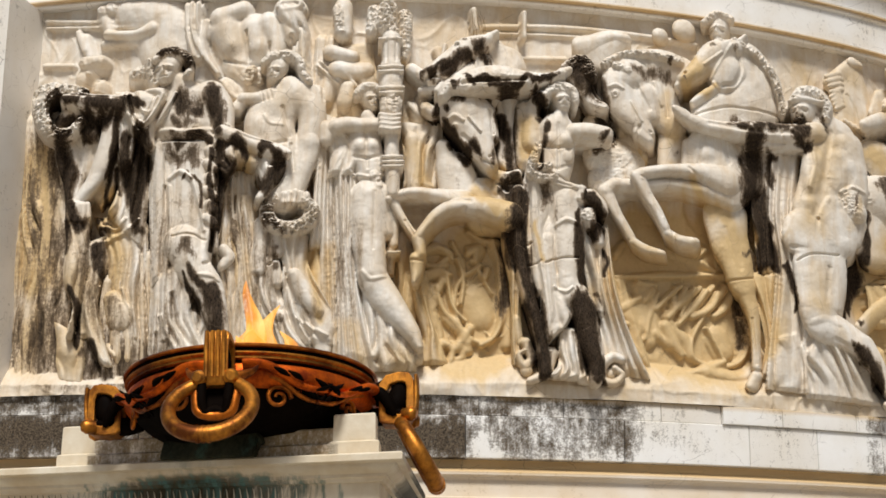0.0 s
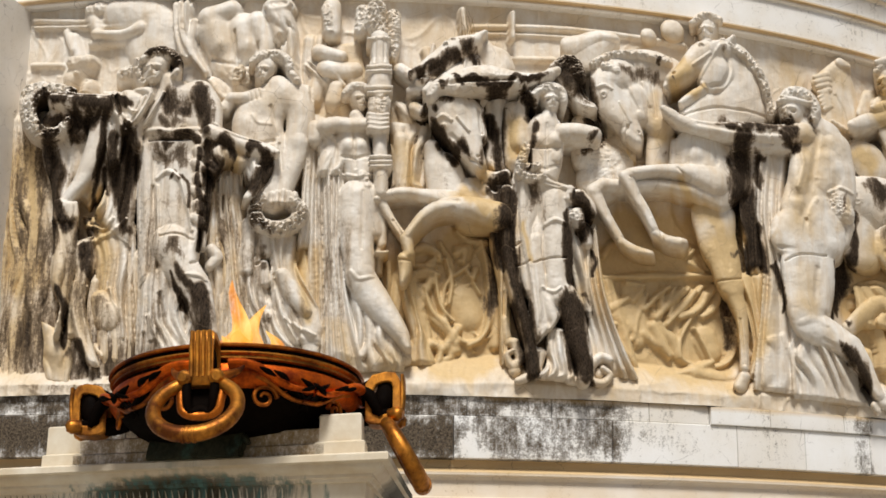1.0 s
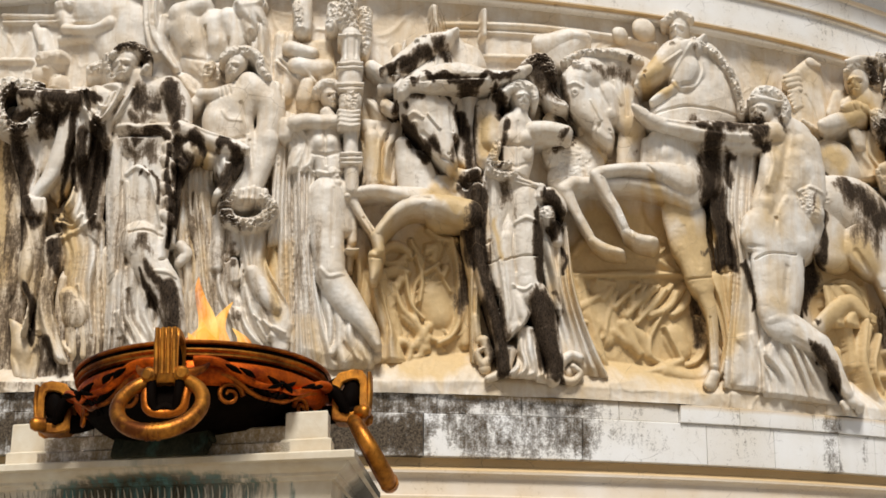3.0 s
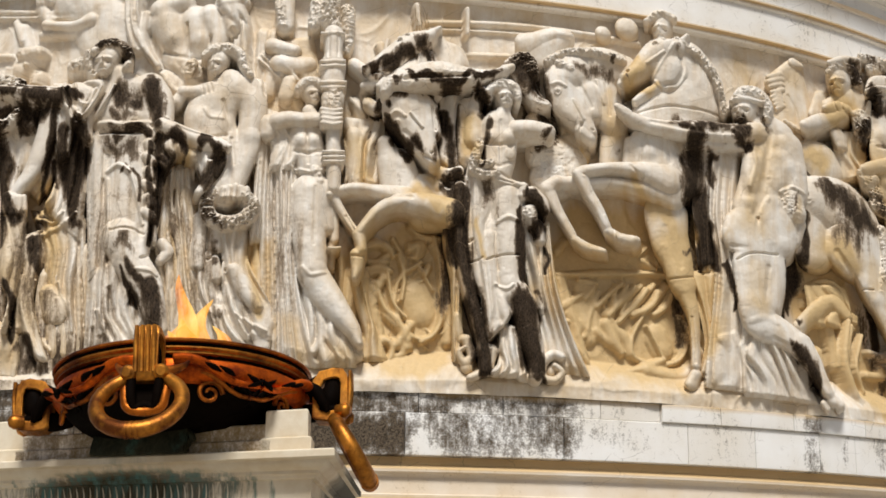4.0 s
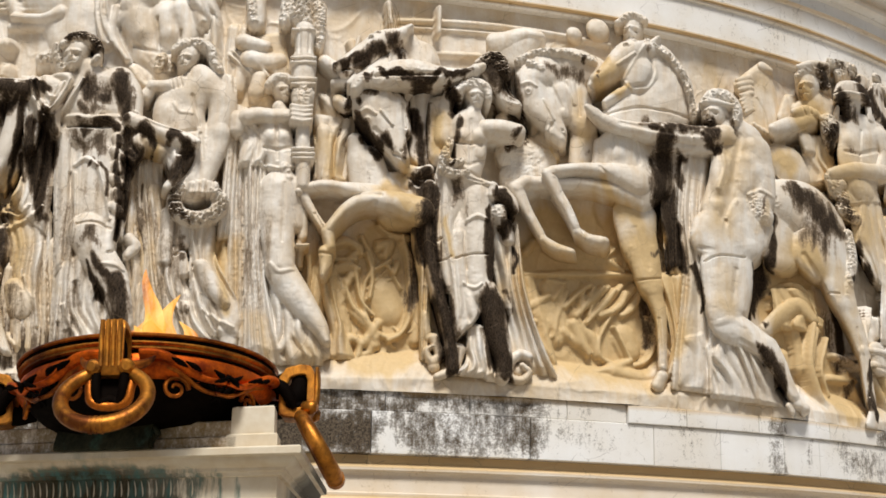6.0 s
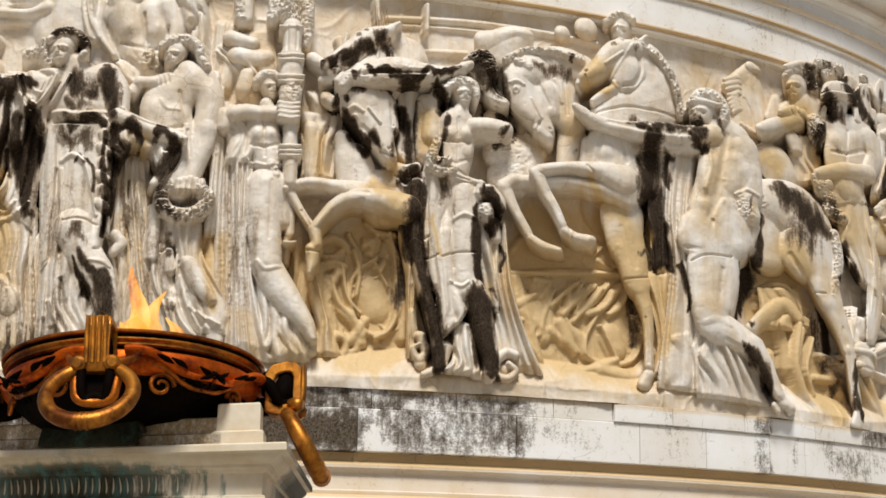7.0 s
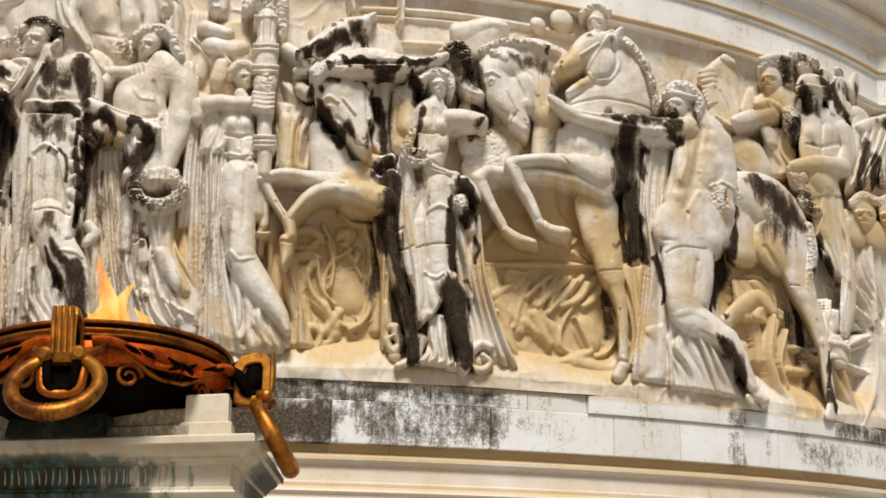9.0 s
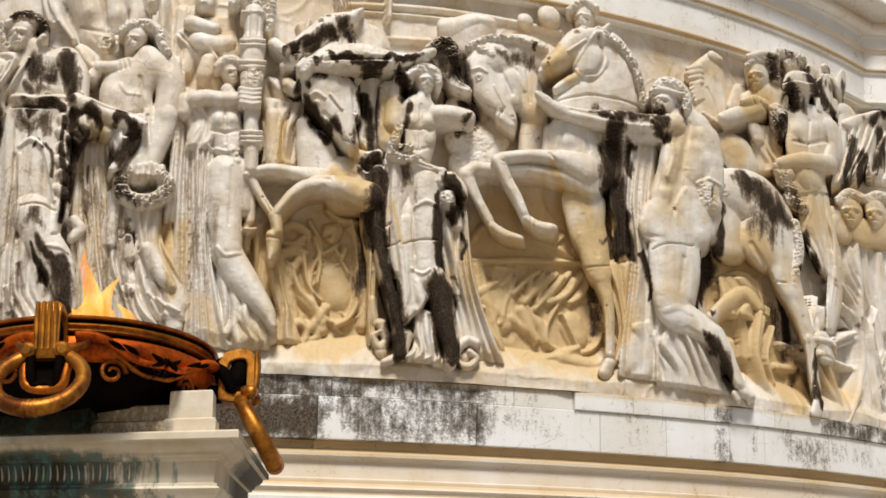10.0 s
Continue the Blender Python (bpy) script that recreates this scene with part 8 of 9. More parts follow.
    limb((5.569, 6.590, 0.034), (5.680, 6.686, 0.046), (5.850, 6.739, 0.052), (5.942, 6.691, 0.047), d=0.10, h=0.10, curl=0.018),
    limb((5.599, 6.684, 0.029), (5.811, 6.771, 0.035), (6.029, 6.808, 0.029), d=0.16, h=0.07),
    limb((5.934, 6.703, 0.058), (5.989, 6.598, 0.058), d=0.08, h=0.09, curl=0.03),
    limb((6.077, 6.896, 0.047), (6.307, 6.919, 0.054), (6.452, 6.932, 0.048), d=0.02, h=0.10, curl=0.03),
    limb((6.207, 6.816, 0.059), (6.398, 6.865, 0.054), d=0.00, h=0.10, curl=0.025),
    limb((6.592, 6.852, 0.073), (6.534, 6.746, 0.060), d=-0.04, h=0.09),
    limb((6.019, 6.221, 0.099), (6.013, 6.121, 0.087), d=0.10, h=0.12, curl=0.03),
    limb((5.826, 6.298, 0.023), (5.882, 6.241, 0.029), d=0.12, h=0.07),
    limb((6.156, 6.409, 0.023), (6.114, 6.316, 0.029), d=0.12, h=0.07),
    ridge((5.965, 6.205, 0.023), h=-0.03),
    ridge((6.090, 6.233, 0.023), h=-0.03),
    limb((6.006, 6.024, 0.052), d=0.06, h=0.08),
], soot_shade=[
    stain((5.982, 6.779, 0.070), (6.017, 6.639, 0.058), s=1.2),
    stain((6.013, 6.138, 0.081), (6.006, 6.020, 0.058), s=1.1),
    stain((6.257, 6.849, 0.083), s=0.6),
    stain((6.543, 6.832, 0.084), s=1.2),
    stain((5.625, 6.430, 0.046), s=0.4),
], ochre=[
    stain((5.709, 6.485, 0.149), (5.782, 6.298, 0.172), (5.610, 6.144, 0.125), s=1.1),
    stain((5.353, 5.723, 0.166), s=1.0),
    stain((5.802, 5.897, 0.125), s=0.5),
], facing=(-0.318, -0.948), lean=0.635, seed=22)

relief("carved_eagle", "pale marble relief eagle with a folded wing", "statue", [
    limb((5.103, 6.665, 0.067), (5.065, 6.454, 0.144), (5.034, 6.217, 0.165), (4.952, 5.944, 0.153), (4.851, 5.700, 0.108), d=-0.17, h=0.07, soft=1.6),
    limb((4.806, 6.437, 0.066), (4.938, 6.545, 0.072), (5.104, 6.686, 0.062), d=-0.14, h=0.06, soft=1.5),
    limb((5.105, 6.685, 0.050), (5.194, 6.670, 0.034), d=-0.10, h=0.05),
    drape([(5.178, 6.677), (5.259, 6.449), (5.355, 6.178)], [(5.011, 6.570), (5.060, 6.320), (5.150, 5.993)], d=-0.16, h=0.05, n=2, amp=0.017),
    limb((4.765, 6.484, 0.022), (4.923, 6.540, 0.028), d=-0.13, h=0.05),
    limb((4.801, 6.286, 0.022), (4.902, 6.340, 0.027), d=-0.13, h=0.05),
    limb((4.778, 6.435, 0.022), (4.929, 6.490, 0.028), d=-0.13, h=0.05),
    limb((4.821, 6.250, 0.022), (4.915, 6.303, 0.027), d=-0.13, h=0.05),
    limb((4.790, 6.386, 0.022), (4.934, 6.439, 0.028), d=-0.13, h=0.05),
    limb((4.841, 6.214, 0.022), (4.928, 6.266, 0.027), d=-0.13, h=0.05),
    limb((4.803, 6.337, 0.022), (4.940, 6.388, 0.028), d=-0.13, h=0.05),
    limb((4.861, 6.178, 0.022), (4.941, 6.228, 0.027), d=-0.13, h=0.05),
    limb((4.965, 6.069, 0.022), (5.050, 6.018, 0.022), d=-0.10, h=0.05),
    limb((5.029, 6.053, 0.022), (5.100, 6.005, 0.022), d=-0.10, h=0.05),
    limb((5.094, 6.038, 0.022), (5.152, 5.992, 0.022), d=-0.10, h=0.05),
    limb((5.160, 6.022, 0.022), (5.203, 5.980, 0.022), d=-0.10, h=0.05),
    limb((5.227, 6.007, 0.022), (5.255, 5.967, 0.022), d=-0.10, h=0.05),
    ridge((5.006, 6.341, 0.022), (5.089, 6.217, 0.022), (5.141, 6.030, 0.022), h=-0.015),
    limb((4.812, 5.972, 0.022), (4.906, 6.029, 0.027), d=-0.10, h=0.05),
], soot_shade=[

], ochre=[
    stain((5.024, 5.856, 0.131), s=0.3),
], facing=(-0.295, -0.955), lean=0.689, seed=23)

relief("carved_statuette", "small dark relief statuette held on a staff", "statue", [
    drape([(6.494, 6.905), (6.549, 6.721), (6.660, 6.472)], [(6.727, 6.922), (6.730, 6.705), (6.762, 6.466)], d=-0.08, h=0.08, n=2, amp=0.042),
    limb((6.869, 6.905, 0.049), d=0.10, h=0.09),
    drape([(6.743, 6.813), (6.706, 6.620), (6.711, 6.420)], [(7.005, 6.882), (6.977, 6.688), (6.978, 6.460)], d=0.06, h=0.10, n=3, amp=0.042),
    limb((6.760, 6.740, 0.030), (6.691, 6.643, 0.024), d=0.12, h=0.06),
    limb((7.002, 6.816, 0.031), (7.064, 6.758, 0.025), d=0.12, h=0.06),
    limb((7.083, 6.750, 0.037), (7.164, 6.884, 0.050), (7.219, 6.980, 0.031), d=0.04, h=0.08),
    limb((7.025, 6.603, 0.037), (7.036, 6.483, 0.031), d=0.03, h=0.07),
], soot_shade=[
    stain((6.636, 6.734, 0.085), (6.720, 6.511, 0.060), s=1.4),
    stain((6.823, 6.506, 0.073), (7.016, 6.493, 0.049), s=1.1),
    stain((6.864, 6.731, 0.061), s=0.5),
    stain((7.164, 6.872, 0.050), s=0.6),
    stain((6.858, 6.915, 0.043), s=0.6),
], ochre=[

], facing=(-0.359, -0.933), lean=0.515, seed=24)

relief("carved_wing", "large dark feathered relief wing above carved faces", "statue", [
    limb((7.096, 6.561, 0.062), (7.270, 6.573, 0.100), (7.194, 6.398, 0.074), d=-0.08, h=0.09),
    limb((7.256, 6.411, 0.056), (7.643, 6.571, 0.070), (8.237, 6.767, 0.079), (9.220, 7.083, 0.084), d=-0.02, h=0.10),
    drape([(7.042, 6.354), (7.018, 6.089), (6.852, 5.659)], [(7.635, 6.538), (7.535, 6.209), (7.192, 5.790)], d=-0.06, h=0.08, n=5, amp=0.063),
    drape([(7.502, 6.479), (7.367, 6.132), (7.074, 5.729)], [(8.144, 6.676), (7.804, 6.267), (7.440, 5.900)], d=-0.04, h=0.08, n=4, amp=0.063),
    drape([(7.986, 6.608), (7.735, 6.256), (7.597, 5.972)], [(8.970, 6.941), (8.686, 6.426), (8.438, 5.971)], d=-0.06, h=0.08, n=5, amp=0.07),
], soot_shade=[
    stain((7.366, 6.301, 0.075), (7.273, 5.971, 0.074), (7.074, 5.685, 0.048), s=1.0),
    stain((7.600, 6.170, 0.063), (7.507, 5.900, 0.075), s=1.3),
    stain((8.048, 6.471, 0.104), (7.859, 6.106, 0.089), s=1.1),
    stain((7.854, 6.625, 0.090), (8.237, 6.741, 0.066), s=1.0),
], ochre=[

], facing=(-0.366, -0.93), lean=0.488, seed=25)

relief("carved_figure", "ochre-brown round relief heads below a wing", "statue", [
    limb((7.226, 5.526, 0.135), (7.224, 5.431, 0.098), (7.219, 5.368, 0.054), d=-0.06, h=0.15),
    ridge((7.070, 5.452, 0.031), (7.236, 5.494, 0.035), (7.391, 5.516, 0.032), h=0.025325971408833924),
    ridge((7.130, 5.439, 0.031), h=-0.04432044996545937),
    ridge((7.338, 5.480, 0.032), h=-0.04432044996545937),
    ridge((7.236, 5.481, 0.021), (7.233, 5.428, 0.032), h=0.053817689243772095),
    ridge((7.165, 5.377, 0.016), (7.287, 5.400, 0.016), h=-0.025325971408833924),
    ridge((7.177, 5.357, 0.019), (7.269, 5.375, 0.019), h=0.018994478556625442),
    limb((7.795, 5.620, 0.139), (7.765, 5.517, 0.101), (7.752, 5.450, 0.055), d=-0.07, h=0.16),
    ridge((7.570, 5.529, 0.032), (7.762, 5.578, 0.036), (7.944, 5.607, 0.033), h=0.02616841406245978),
    ridge((7.639, 5.518, 0.032), h=-0.04579472460930462),
    ridge((7.881, 5.568, 0.033), h=-0.04579472460930462),
    ridge((7.757, 5.564, 0.021), (7.745, 5.507, 0.033), h=0.05560787988272704),
    ridge((7.678, 5.455, 0.016), (7.820, 5.484, 0.016), h=-0.02616841406245978),
    ridge((7.693, 5.436, 0.019), (7.799, 5.457, 0.020), h=0.019626310546844834),
    limb((6.935, 5.400, 0.096), (7.006, 5.234, 0.108), d=-0.10, h=0.10),
    limb((7.004, 5.537, 0.048), (7.240, 5.664, 0.055), (7.517, 5.673, 0.050), d=0.00, h=0.10, curl=0.015),
    limb((7.606, 5.685, 0.050), (7.885, 5.782, 0.057), (8.259, 5.827, 0.052), d=-0.02, h=0.10, curl=0.015),
    limb((7.438, 5.320, 0.147), (8.048, 5.427, 0.140), d=-0.12, h=0.10),
], soot_shade=[

], ochre=[
    stain((7.159, 5.407, 0.182), (7.783, 5.502, 0.188), s=0.9),
    stain((7.416, 5.641, 0.123), s=0.4),
], facing=(-0.367, -0.93), lean=0.485, seed=26)


# ---- the two courses of blocks under the frieze ----
def course_block(u0, u1, z0, z1, d, parent, soot_shade, ochre):
    e = 0.006
    plan = path_of(u0 + 0.0035, u1 - 0.0035, 14)
    profile = [(-0.6, z0), (d - e, z0), (d, z0 + e), (d + 0.002, (z0 * 2 + z1) / 3), (d, (z0 + z1 * 2) / 3), (d, z1 - e), (d - e, z1), (-0.6, z1)]
    ob = sweep("block", plan, profile, BLOCK, soot_shade, ochre, u0, u1)
    ob.parent = parent
    return ob


courses = tagged(new("wall_courses"), "two courses of weathered marble blocks below the frieze", "wall", kind="structure")
LOW_SOOT = [stain((-3.0, 2.94, 0.26), (1.1, 2.94, 0.24), s=1.0), stain((1.15, 3.06, 0.18), (2.5, 3.04, 0.2), s=0.85), stain((1.5, 2.90, 0.18), (2.5, 2.90, 0.22), s=0.8),
            stain((2.42, 2.92, 0.26), (2.5, 2.92, 0.26), s=0.9), stain((2.6, 2.94, 0.18), (3.3, 2.94, 0.12), s=0.42), stain((5.05, 3.1, 0.10), (5.1, 2.8, 0.09), s=0.75), stain((6.0, 2.95, 0.2), (8.5, 2.9, 0.24), s=0.48), stain((5.5, 2.9, 0.05), (5.52, 3.1, 0.05), s=0.6)]
TOP_SOOT = [stain((-3.0, 3.19, 0.17), (0.6, 3.19, 0.16), s=0.95), stain((0.6, 3.19, 0.16), (2.2, 3.19, 0.15), s=0.7), stain((2.0, 3.2, 0.14), (2.6, 3.17, 0.12), s=0.7), stain((5.05, 3.25, 0.12), (5.1, 3.1, 0.1), s=0.95), stain((6.6, 3.2, 0.14), (8.5, 3.2, 0.14), s=0.55)]
low = [-6.4, -4.1, -2.78, -1.45, -0.11, 1.22, 2.56, 3.72, 4.42, 5.16, 5.62, 6.6, 7.85]
for a, b in zip(low, low[1:]):
    course_block(a, b, 2.766, 3.112, 0.0, courses, LOW_SOOT, [stain((-3, 2.78, 0.02), (8, 2.78, 0.02), s=0.4)])
top = [-6.4, -3.4, -2.2, -1.1, -0.2, 0.55, 1.33, 2.04, 2.90, 3.46, 4.05, 4.85, 5.75, 6.7, 7.85]
for a, b in zip(top, top[1:]):
    course_block(a, b, 3.114, 3.276 if a < 3.46 - 0.1 else 3.268, -0.012 if a < 3.46 - 0.1 else 0.022, courses, TOP_SOOT, [stain((1.5, 3.28, 0.07), (6.5, 3.28, 0.07), s=0.75)])


# ---- the brazier's pedestal ----
def prism(name, corners, profile, mat, parent=None, label="", soot_shade=(), ochre=()):
    """A mitred moulding round a plan of corners (counter-clockwise): profile rows are (inset, z), from the bottom up."""
    n = len(corners)
    c = [Vector(p) for p in corners]
    ways = []
    for i in range(n):
        e0, e1 = (c[i] - c[i - 1]).normalized(), (c[(i + 1) % n] - c[i]).normalized()
        n0, n1 = Vector((-e0.y, e0.x)), Vector((-e1.y, e1.x))
        m = n0 + n1
        ways.append(m * (2 / m.length_squared))
    bm = bmesh.new()
    rings = [[bm.verts.new((*(c[i] + ways[i] * inset), z)) for i in range(n)] for inset, z in profile]
    for a, b in zip(rings, rings[1:]):
        for i in range(n):
            bm.faces.new((a[i], a[(i + 1) % n], b[(i + 1) % n], b[i]))
    bm.faces.new(rings[-1])
    bm.faces.new(rings[0][::-1])
    long = [e for e in bm.edges if abs(e.verts[0].co.z - e.verts[1].co.z) < 1e-6 and e.calc_length() > 0.3]
    bmesh.ops.subdivide_edges(bm, edges=long, cuts=24, use_grid_fill=True)
    return part(name, bm, mat, parent, label)


def pedestal_stone():
    """White marble with green copper runs and black crust down the middle of the front; the flank's shade is painted
    in.
    """
    m, t, b = material("pedestal_marble")
    cloud, grain = noise_tex(t, 4.0, 8, 0.62), noise_tex(t, 30.0, 6, 0.7)
    run = noise_tex(t, 16.0, 6, 0.7, (1, 1, 0.12))
    base = mix(t, ramp(t, cloud, [(0.35, grey(0)), (0.7, grey(1))]), (0.74, 0.67, 0.54), (0.58, 0.46, 0.30))
    sep = t.nodes.new("ShaderNodeSeparateXYZ")
    link(t, coords(t, (1, 1, 1)), sep.inputs[0])
    x, z = sep.outputs[0], sep.outputs[2]
    # the runs lie below the hanging ring, near x = -1.05; the side that faces +x joins them as painted shade
    off = maths(t, "ABSOLUTE", maths(t, "ADD", x, 1.13))
    wet_shade = maths(t, "SUBTRACT", 1.0, maths(t, "MULTIPLY", off, 1.2), True)
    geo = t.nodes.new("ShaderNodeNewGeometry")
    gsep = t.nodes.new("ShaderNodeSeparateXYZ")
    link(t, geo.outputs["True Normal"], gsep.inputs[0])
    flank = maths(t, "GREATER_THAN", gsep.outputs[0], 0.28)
    wet_shade = maths(t, "MAXIMUM", wet_shade, maths(t, "MULTIPLY", flank, 0.40))
    amount = maths(t, "ADD", maths(t, "MULTIPLY", wet_shade, 1.25), maths(t, "MULTIPLY", maths(t, "SUBTRACT", run, 0.5), 2.0))
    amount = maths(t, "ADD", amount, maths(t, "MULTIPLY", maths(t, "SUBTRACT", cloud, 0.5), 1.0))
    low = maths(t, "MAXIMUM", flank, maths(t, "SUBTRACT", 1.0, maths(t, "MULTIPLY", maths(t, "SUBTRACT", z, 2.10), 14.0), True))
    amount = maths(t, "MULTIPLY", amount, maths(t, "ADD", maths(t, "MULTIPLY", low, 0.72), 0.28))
    # the flank's painted shade grows darker away from the front corner
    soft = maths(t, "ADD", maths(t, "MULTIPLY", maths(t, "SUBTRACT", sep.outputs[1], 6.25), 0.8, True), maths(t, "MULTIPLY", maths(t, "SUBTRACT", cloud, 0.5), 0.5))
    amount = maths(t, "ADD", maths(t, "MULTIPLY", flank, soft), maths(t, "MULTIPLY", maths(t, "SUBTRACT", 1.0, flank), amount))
    dirt_shade = ramp(t, amount, [(0.32, grey(0)), (0.55, grey(0.8)), (0.85, grey(1))])
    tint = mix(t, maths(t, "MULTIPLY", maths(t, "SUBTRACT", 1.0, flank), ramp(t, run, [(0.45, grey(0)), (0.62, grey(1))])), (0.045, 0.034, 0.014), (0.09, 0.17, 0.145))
    base = mix(t, dirt_shade, base, tint)
    link(t, base, b.inputs["Base Color"])
    b.inputs["Roughness"].default_value = 0.7
    b.inputs["Specular IOR Level"].default_value = 0.2
    bump(t, b, maths(t, "ADD", grain, cloud), 0.4, 0.005)
    return m


PEDESTAL = pedestal_stone()
pedestal = tagged(new("pedestal"), "white marble pedestal with moulded cornice, stained green and black", "pedestal")
FRONT = Vector((-0.899, 0.438))
A = Vector((-0.172, 5.965))
corners = [tuple(A + FRONT * 3.0), tuple(A), (-0.105, 8.3), (-2.7, 8.7)]
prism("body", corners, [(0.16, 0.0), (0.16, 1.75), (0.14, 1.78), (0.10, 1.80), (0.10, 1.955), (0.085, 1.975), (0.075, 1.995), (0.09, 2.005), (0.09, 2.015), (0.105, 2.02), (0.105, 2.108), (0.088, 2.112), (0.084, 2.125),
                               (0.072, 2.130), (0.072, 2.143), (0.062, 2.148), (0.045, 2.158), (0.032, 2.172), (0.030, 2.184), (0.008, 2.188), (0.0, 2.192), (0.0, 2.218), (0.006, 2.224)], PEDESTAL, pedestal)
P0 = Vector((-0.275, 6.085))
D = Vector((0.0, 1.0))


def plinth_piece(name, a, b, depth, z0, z1, step, parent, label=""):
    p, q = P0 + FRONT * a, P0 + FRONT * b
    c = [tuple(q), tuple(p), tuple(p + D * depth), tuple(q + D * depth)]
    return prism(name, c, [(0.0, z0), (0.0, z0 + step), (0.006, z0 + step + 0.004), (0.016, z0 + step + 0.007), (0.018, z1 - 0.006), (0.024, z1)], PEDESTAL, parent, label)


plinth_piece("corner_block", 0.0, 0.245, 0.25, 2.224, 2.402, 0.055, pedestal)
plinth_piece("corner_block", 1.50, 1.735, 0.25, 2.224, 2.418, 0.055, pedestal)
plinth_piece("plinth", 0.2, 1.55, 1.6, 2.222, 2.345, 0.05, pedestal, "dark-stained lower stone between the corner blocks")
mid = [o for o in pedestal.children if o.name == "plinth"][0]
mid.data.materials[0] = BLOCK
mid.data.attributes.new("soot_shade", "FLOAT", "POINT").data.foreach_set("value", [0.36] * len(mid.data.vertices))
mid.data.attributes.new("ochre", "FLOAT", "POINT").data.foreach_set("value", [0.6] * len(mid.data.vertices))

# small carved leaves hang along the pedestal's frieze
rng = random.Random(4)
leaf = bmesh.new()
bmesh.ops.create_uvsphere(leaf, u_segments=8, v_segments=6, radius=1)
for v in leaf.verts:
    v.co = (v.co.x * (0.014 - 0.006 * v.co.z), v.co.y * 0.007, v.co.z * 0.04)
leaf_mesh = bpy.data.meshes.new("leaf")
leaf.to_mesh(leaf_mesh)
leaf.free()
leaf_mesh.materials.append(PEDESTAL)
for i in range(46):
    ob = new("leaf", leaf_mesh)
    q = A + FRONT * (0.58 + 0.036 * i) - Vector((0.438, 0.899)) * -0.105
    ob.matrix_world = Matrix.Translation((q.x, q.y, 2.064)) @ Euler((0, rng.uniform(-0.12, 0.12), math.atan2(FRONT.y, FRONT.x))).to_matrix().to_4x4()
    ob.parent = pedestal


# ---- the bronze brazier ----
def lathe(profile, segments=72):
    bm = bmesh.new()
    rings = []
    for r, z in profile:
        rings.append([bm.verts.new((r * math.cos(2 * math.pi * k / segments), r * math.sin(2 * math.pi * k / segments), z)) for k in range(segments)])
    for a, b in zip(rings, rings[1:]):
        for k in range(segments):
            bm.faces.new((a[k], a[(k + 1) % segments], b[(k + 1) % segments], b[k]))
    bm.faces.new(rings[0])
    bm.faces.new(rings[-1])
    return bm


def tube(pts, sides=12, squash=1.0, steps=8, closed=False):
    """A round rod through pts (x, y, z, radius)."""
    line = spline(pts + [pts[0]] if closed else pts, steps)
    bm = bmesh.new()
    rings = []
    up = Vector((0.13, 0.21, 1)).normalized()
    for i, p in enumerate(line):
        a, b = line[max(i - 1, 0)], line[min(i + 1, len(line) - 1)]
        if closed and i in (0, len(line) - 1):
            a, b = line[-2], line[1]
        way = Vector(b[:3] - a[:3]).normalized()
        s = way.cross(up).normalized()
        n = s.cross(way)
        rings.append([bm.verts.new(Vector(p[:3]) + (s * math.cos(k * 2 * math.pi / sides) + n * squash * math.sin(k * 2 * math.pi / sides)) * p[3]) for k in range(sides)])
    for a, b in zip(rings, rings[1:]):
        for k in range(sides):
            bm.faces.new((a[k], a[(k + 1) % sides], b[(k + 1) % sides], b[k]))
    if not closed:
        bm.faces.new(rings[0])
        bm.faces.new(rings[-1])
    else:
        bmesh.ops.remove_doubles(bm, verts=bm.verts, dist=1e-5)
    return bm


def bar(outline, width, bevel=0.004):
    """An outline in (r, z) made into a bar of that width, with rounded edges."""
    bm = bmesh.new()
    a = [bm.verts.new((r, -width / 2, z)) for r, z in outline]
    b = [bm.verts.new((r, width / 2, z)) for r, z in outline]
    n = len(outline)
    bm.faces.new(a)
    bm.faces.new(b[::-1])
    for i in range(n):
        bm.faces.new((a[i], b[i], b[(i + 1) % n], a[(i + 1) % n]))
    bmesh.ops.bevel(bm, geom=list(bm.edges), offset=bevel, segments=2, affect="EDGES")
    return bm


def hoop(outline, thick, width):
    """A closed flat hoop: its outline in (r, z), moved inwards by thick, made that wide."""
    c = np.mean(outline, 0)
    inner = []
    for p in outline:
        w = np.array(p) - c
        inner.append(tuple(np.array(p) - w / np.hypot(*w) * thick))
    bm = bmesh.new()
    n = len(outline)
    loops = [[bm.verts.new((r, y, z)) for r, z in line] for line, y in ((outline, -width / 2), (outline, width / 2), (inner, width / 2), (inner, -width / 2))]
    for j in range(4):
        a, b = loops[j], loops[(j + 1) % 4]
        for i in range(n):
            bm.faces.new((a[i], b[i], b[(i + 1) % n], a[(i + 1) % n]))
    bmesh.ops.recalc_face_normals(bm, faces=bm.faces)
    bmesh.ops.bevel(bm, geom=[e for e in bm.edges if abs(e.verts[0].co.y - e.verts[1].co.y) < 1e-6], offset=0.005, segments=2, affect="EDGES")
    return bm


brazier = tagged(new("brazier"), "rust-coloured bronze brazier bowl with ring handles on a marble pedestal", "brazier")
BOWL = Matrix.Translation((-0.875, 6.50, 2.338)) @ Euler((radians(-8.0), radians(-1.6), 0)).to_matrix().to_4x4() @ Matrix.Translation((0, 0, -2.392))
brazier.matrix_world = BOWL
part("bowl", lathe([(0.10, 2.35), (0.30, 2.352), (0.40, 2.385), (0.47, 2.425), (0.505, 2.455), (0.514, 2.475)]), DARK_SHADE_BRONZE, brazier, "bronze underside with its shade painted near black")
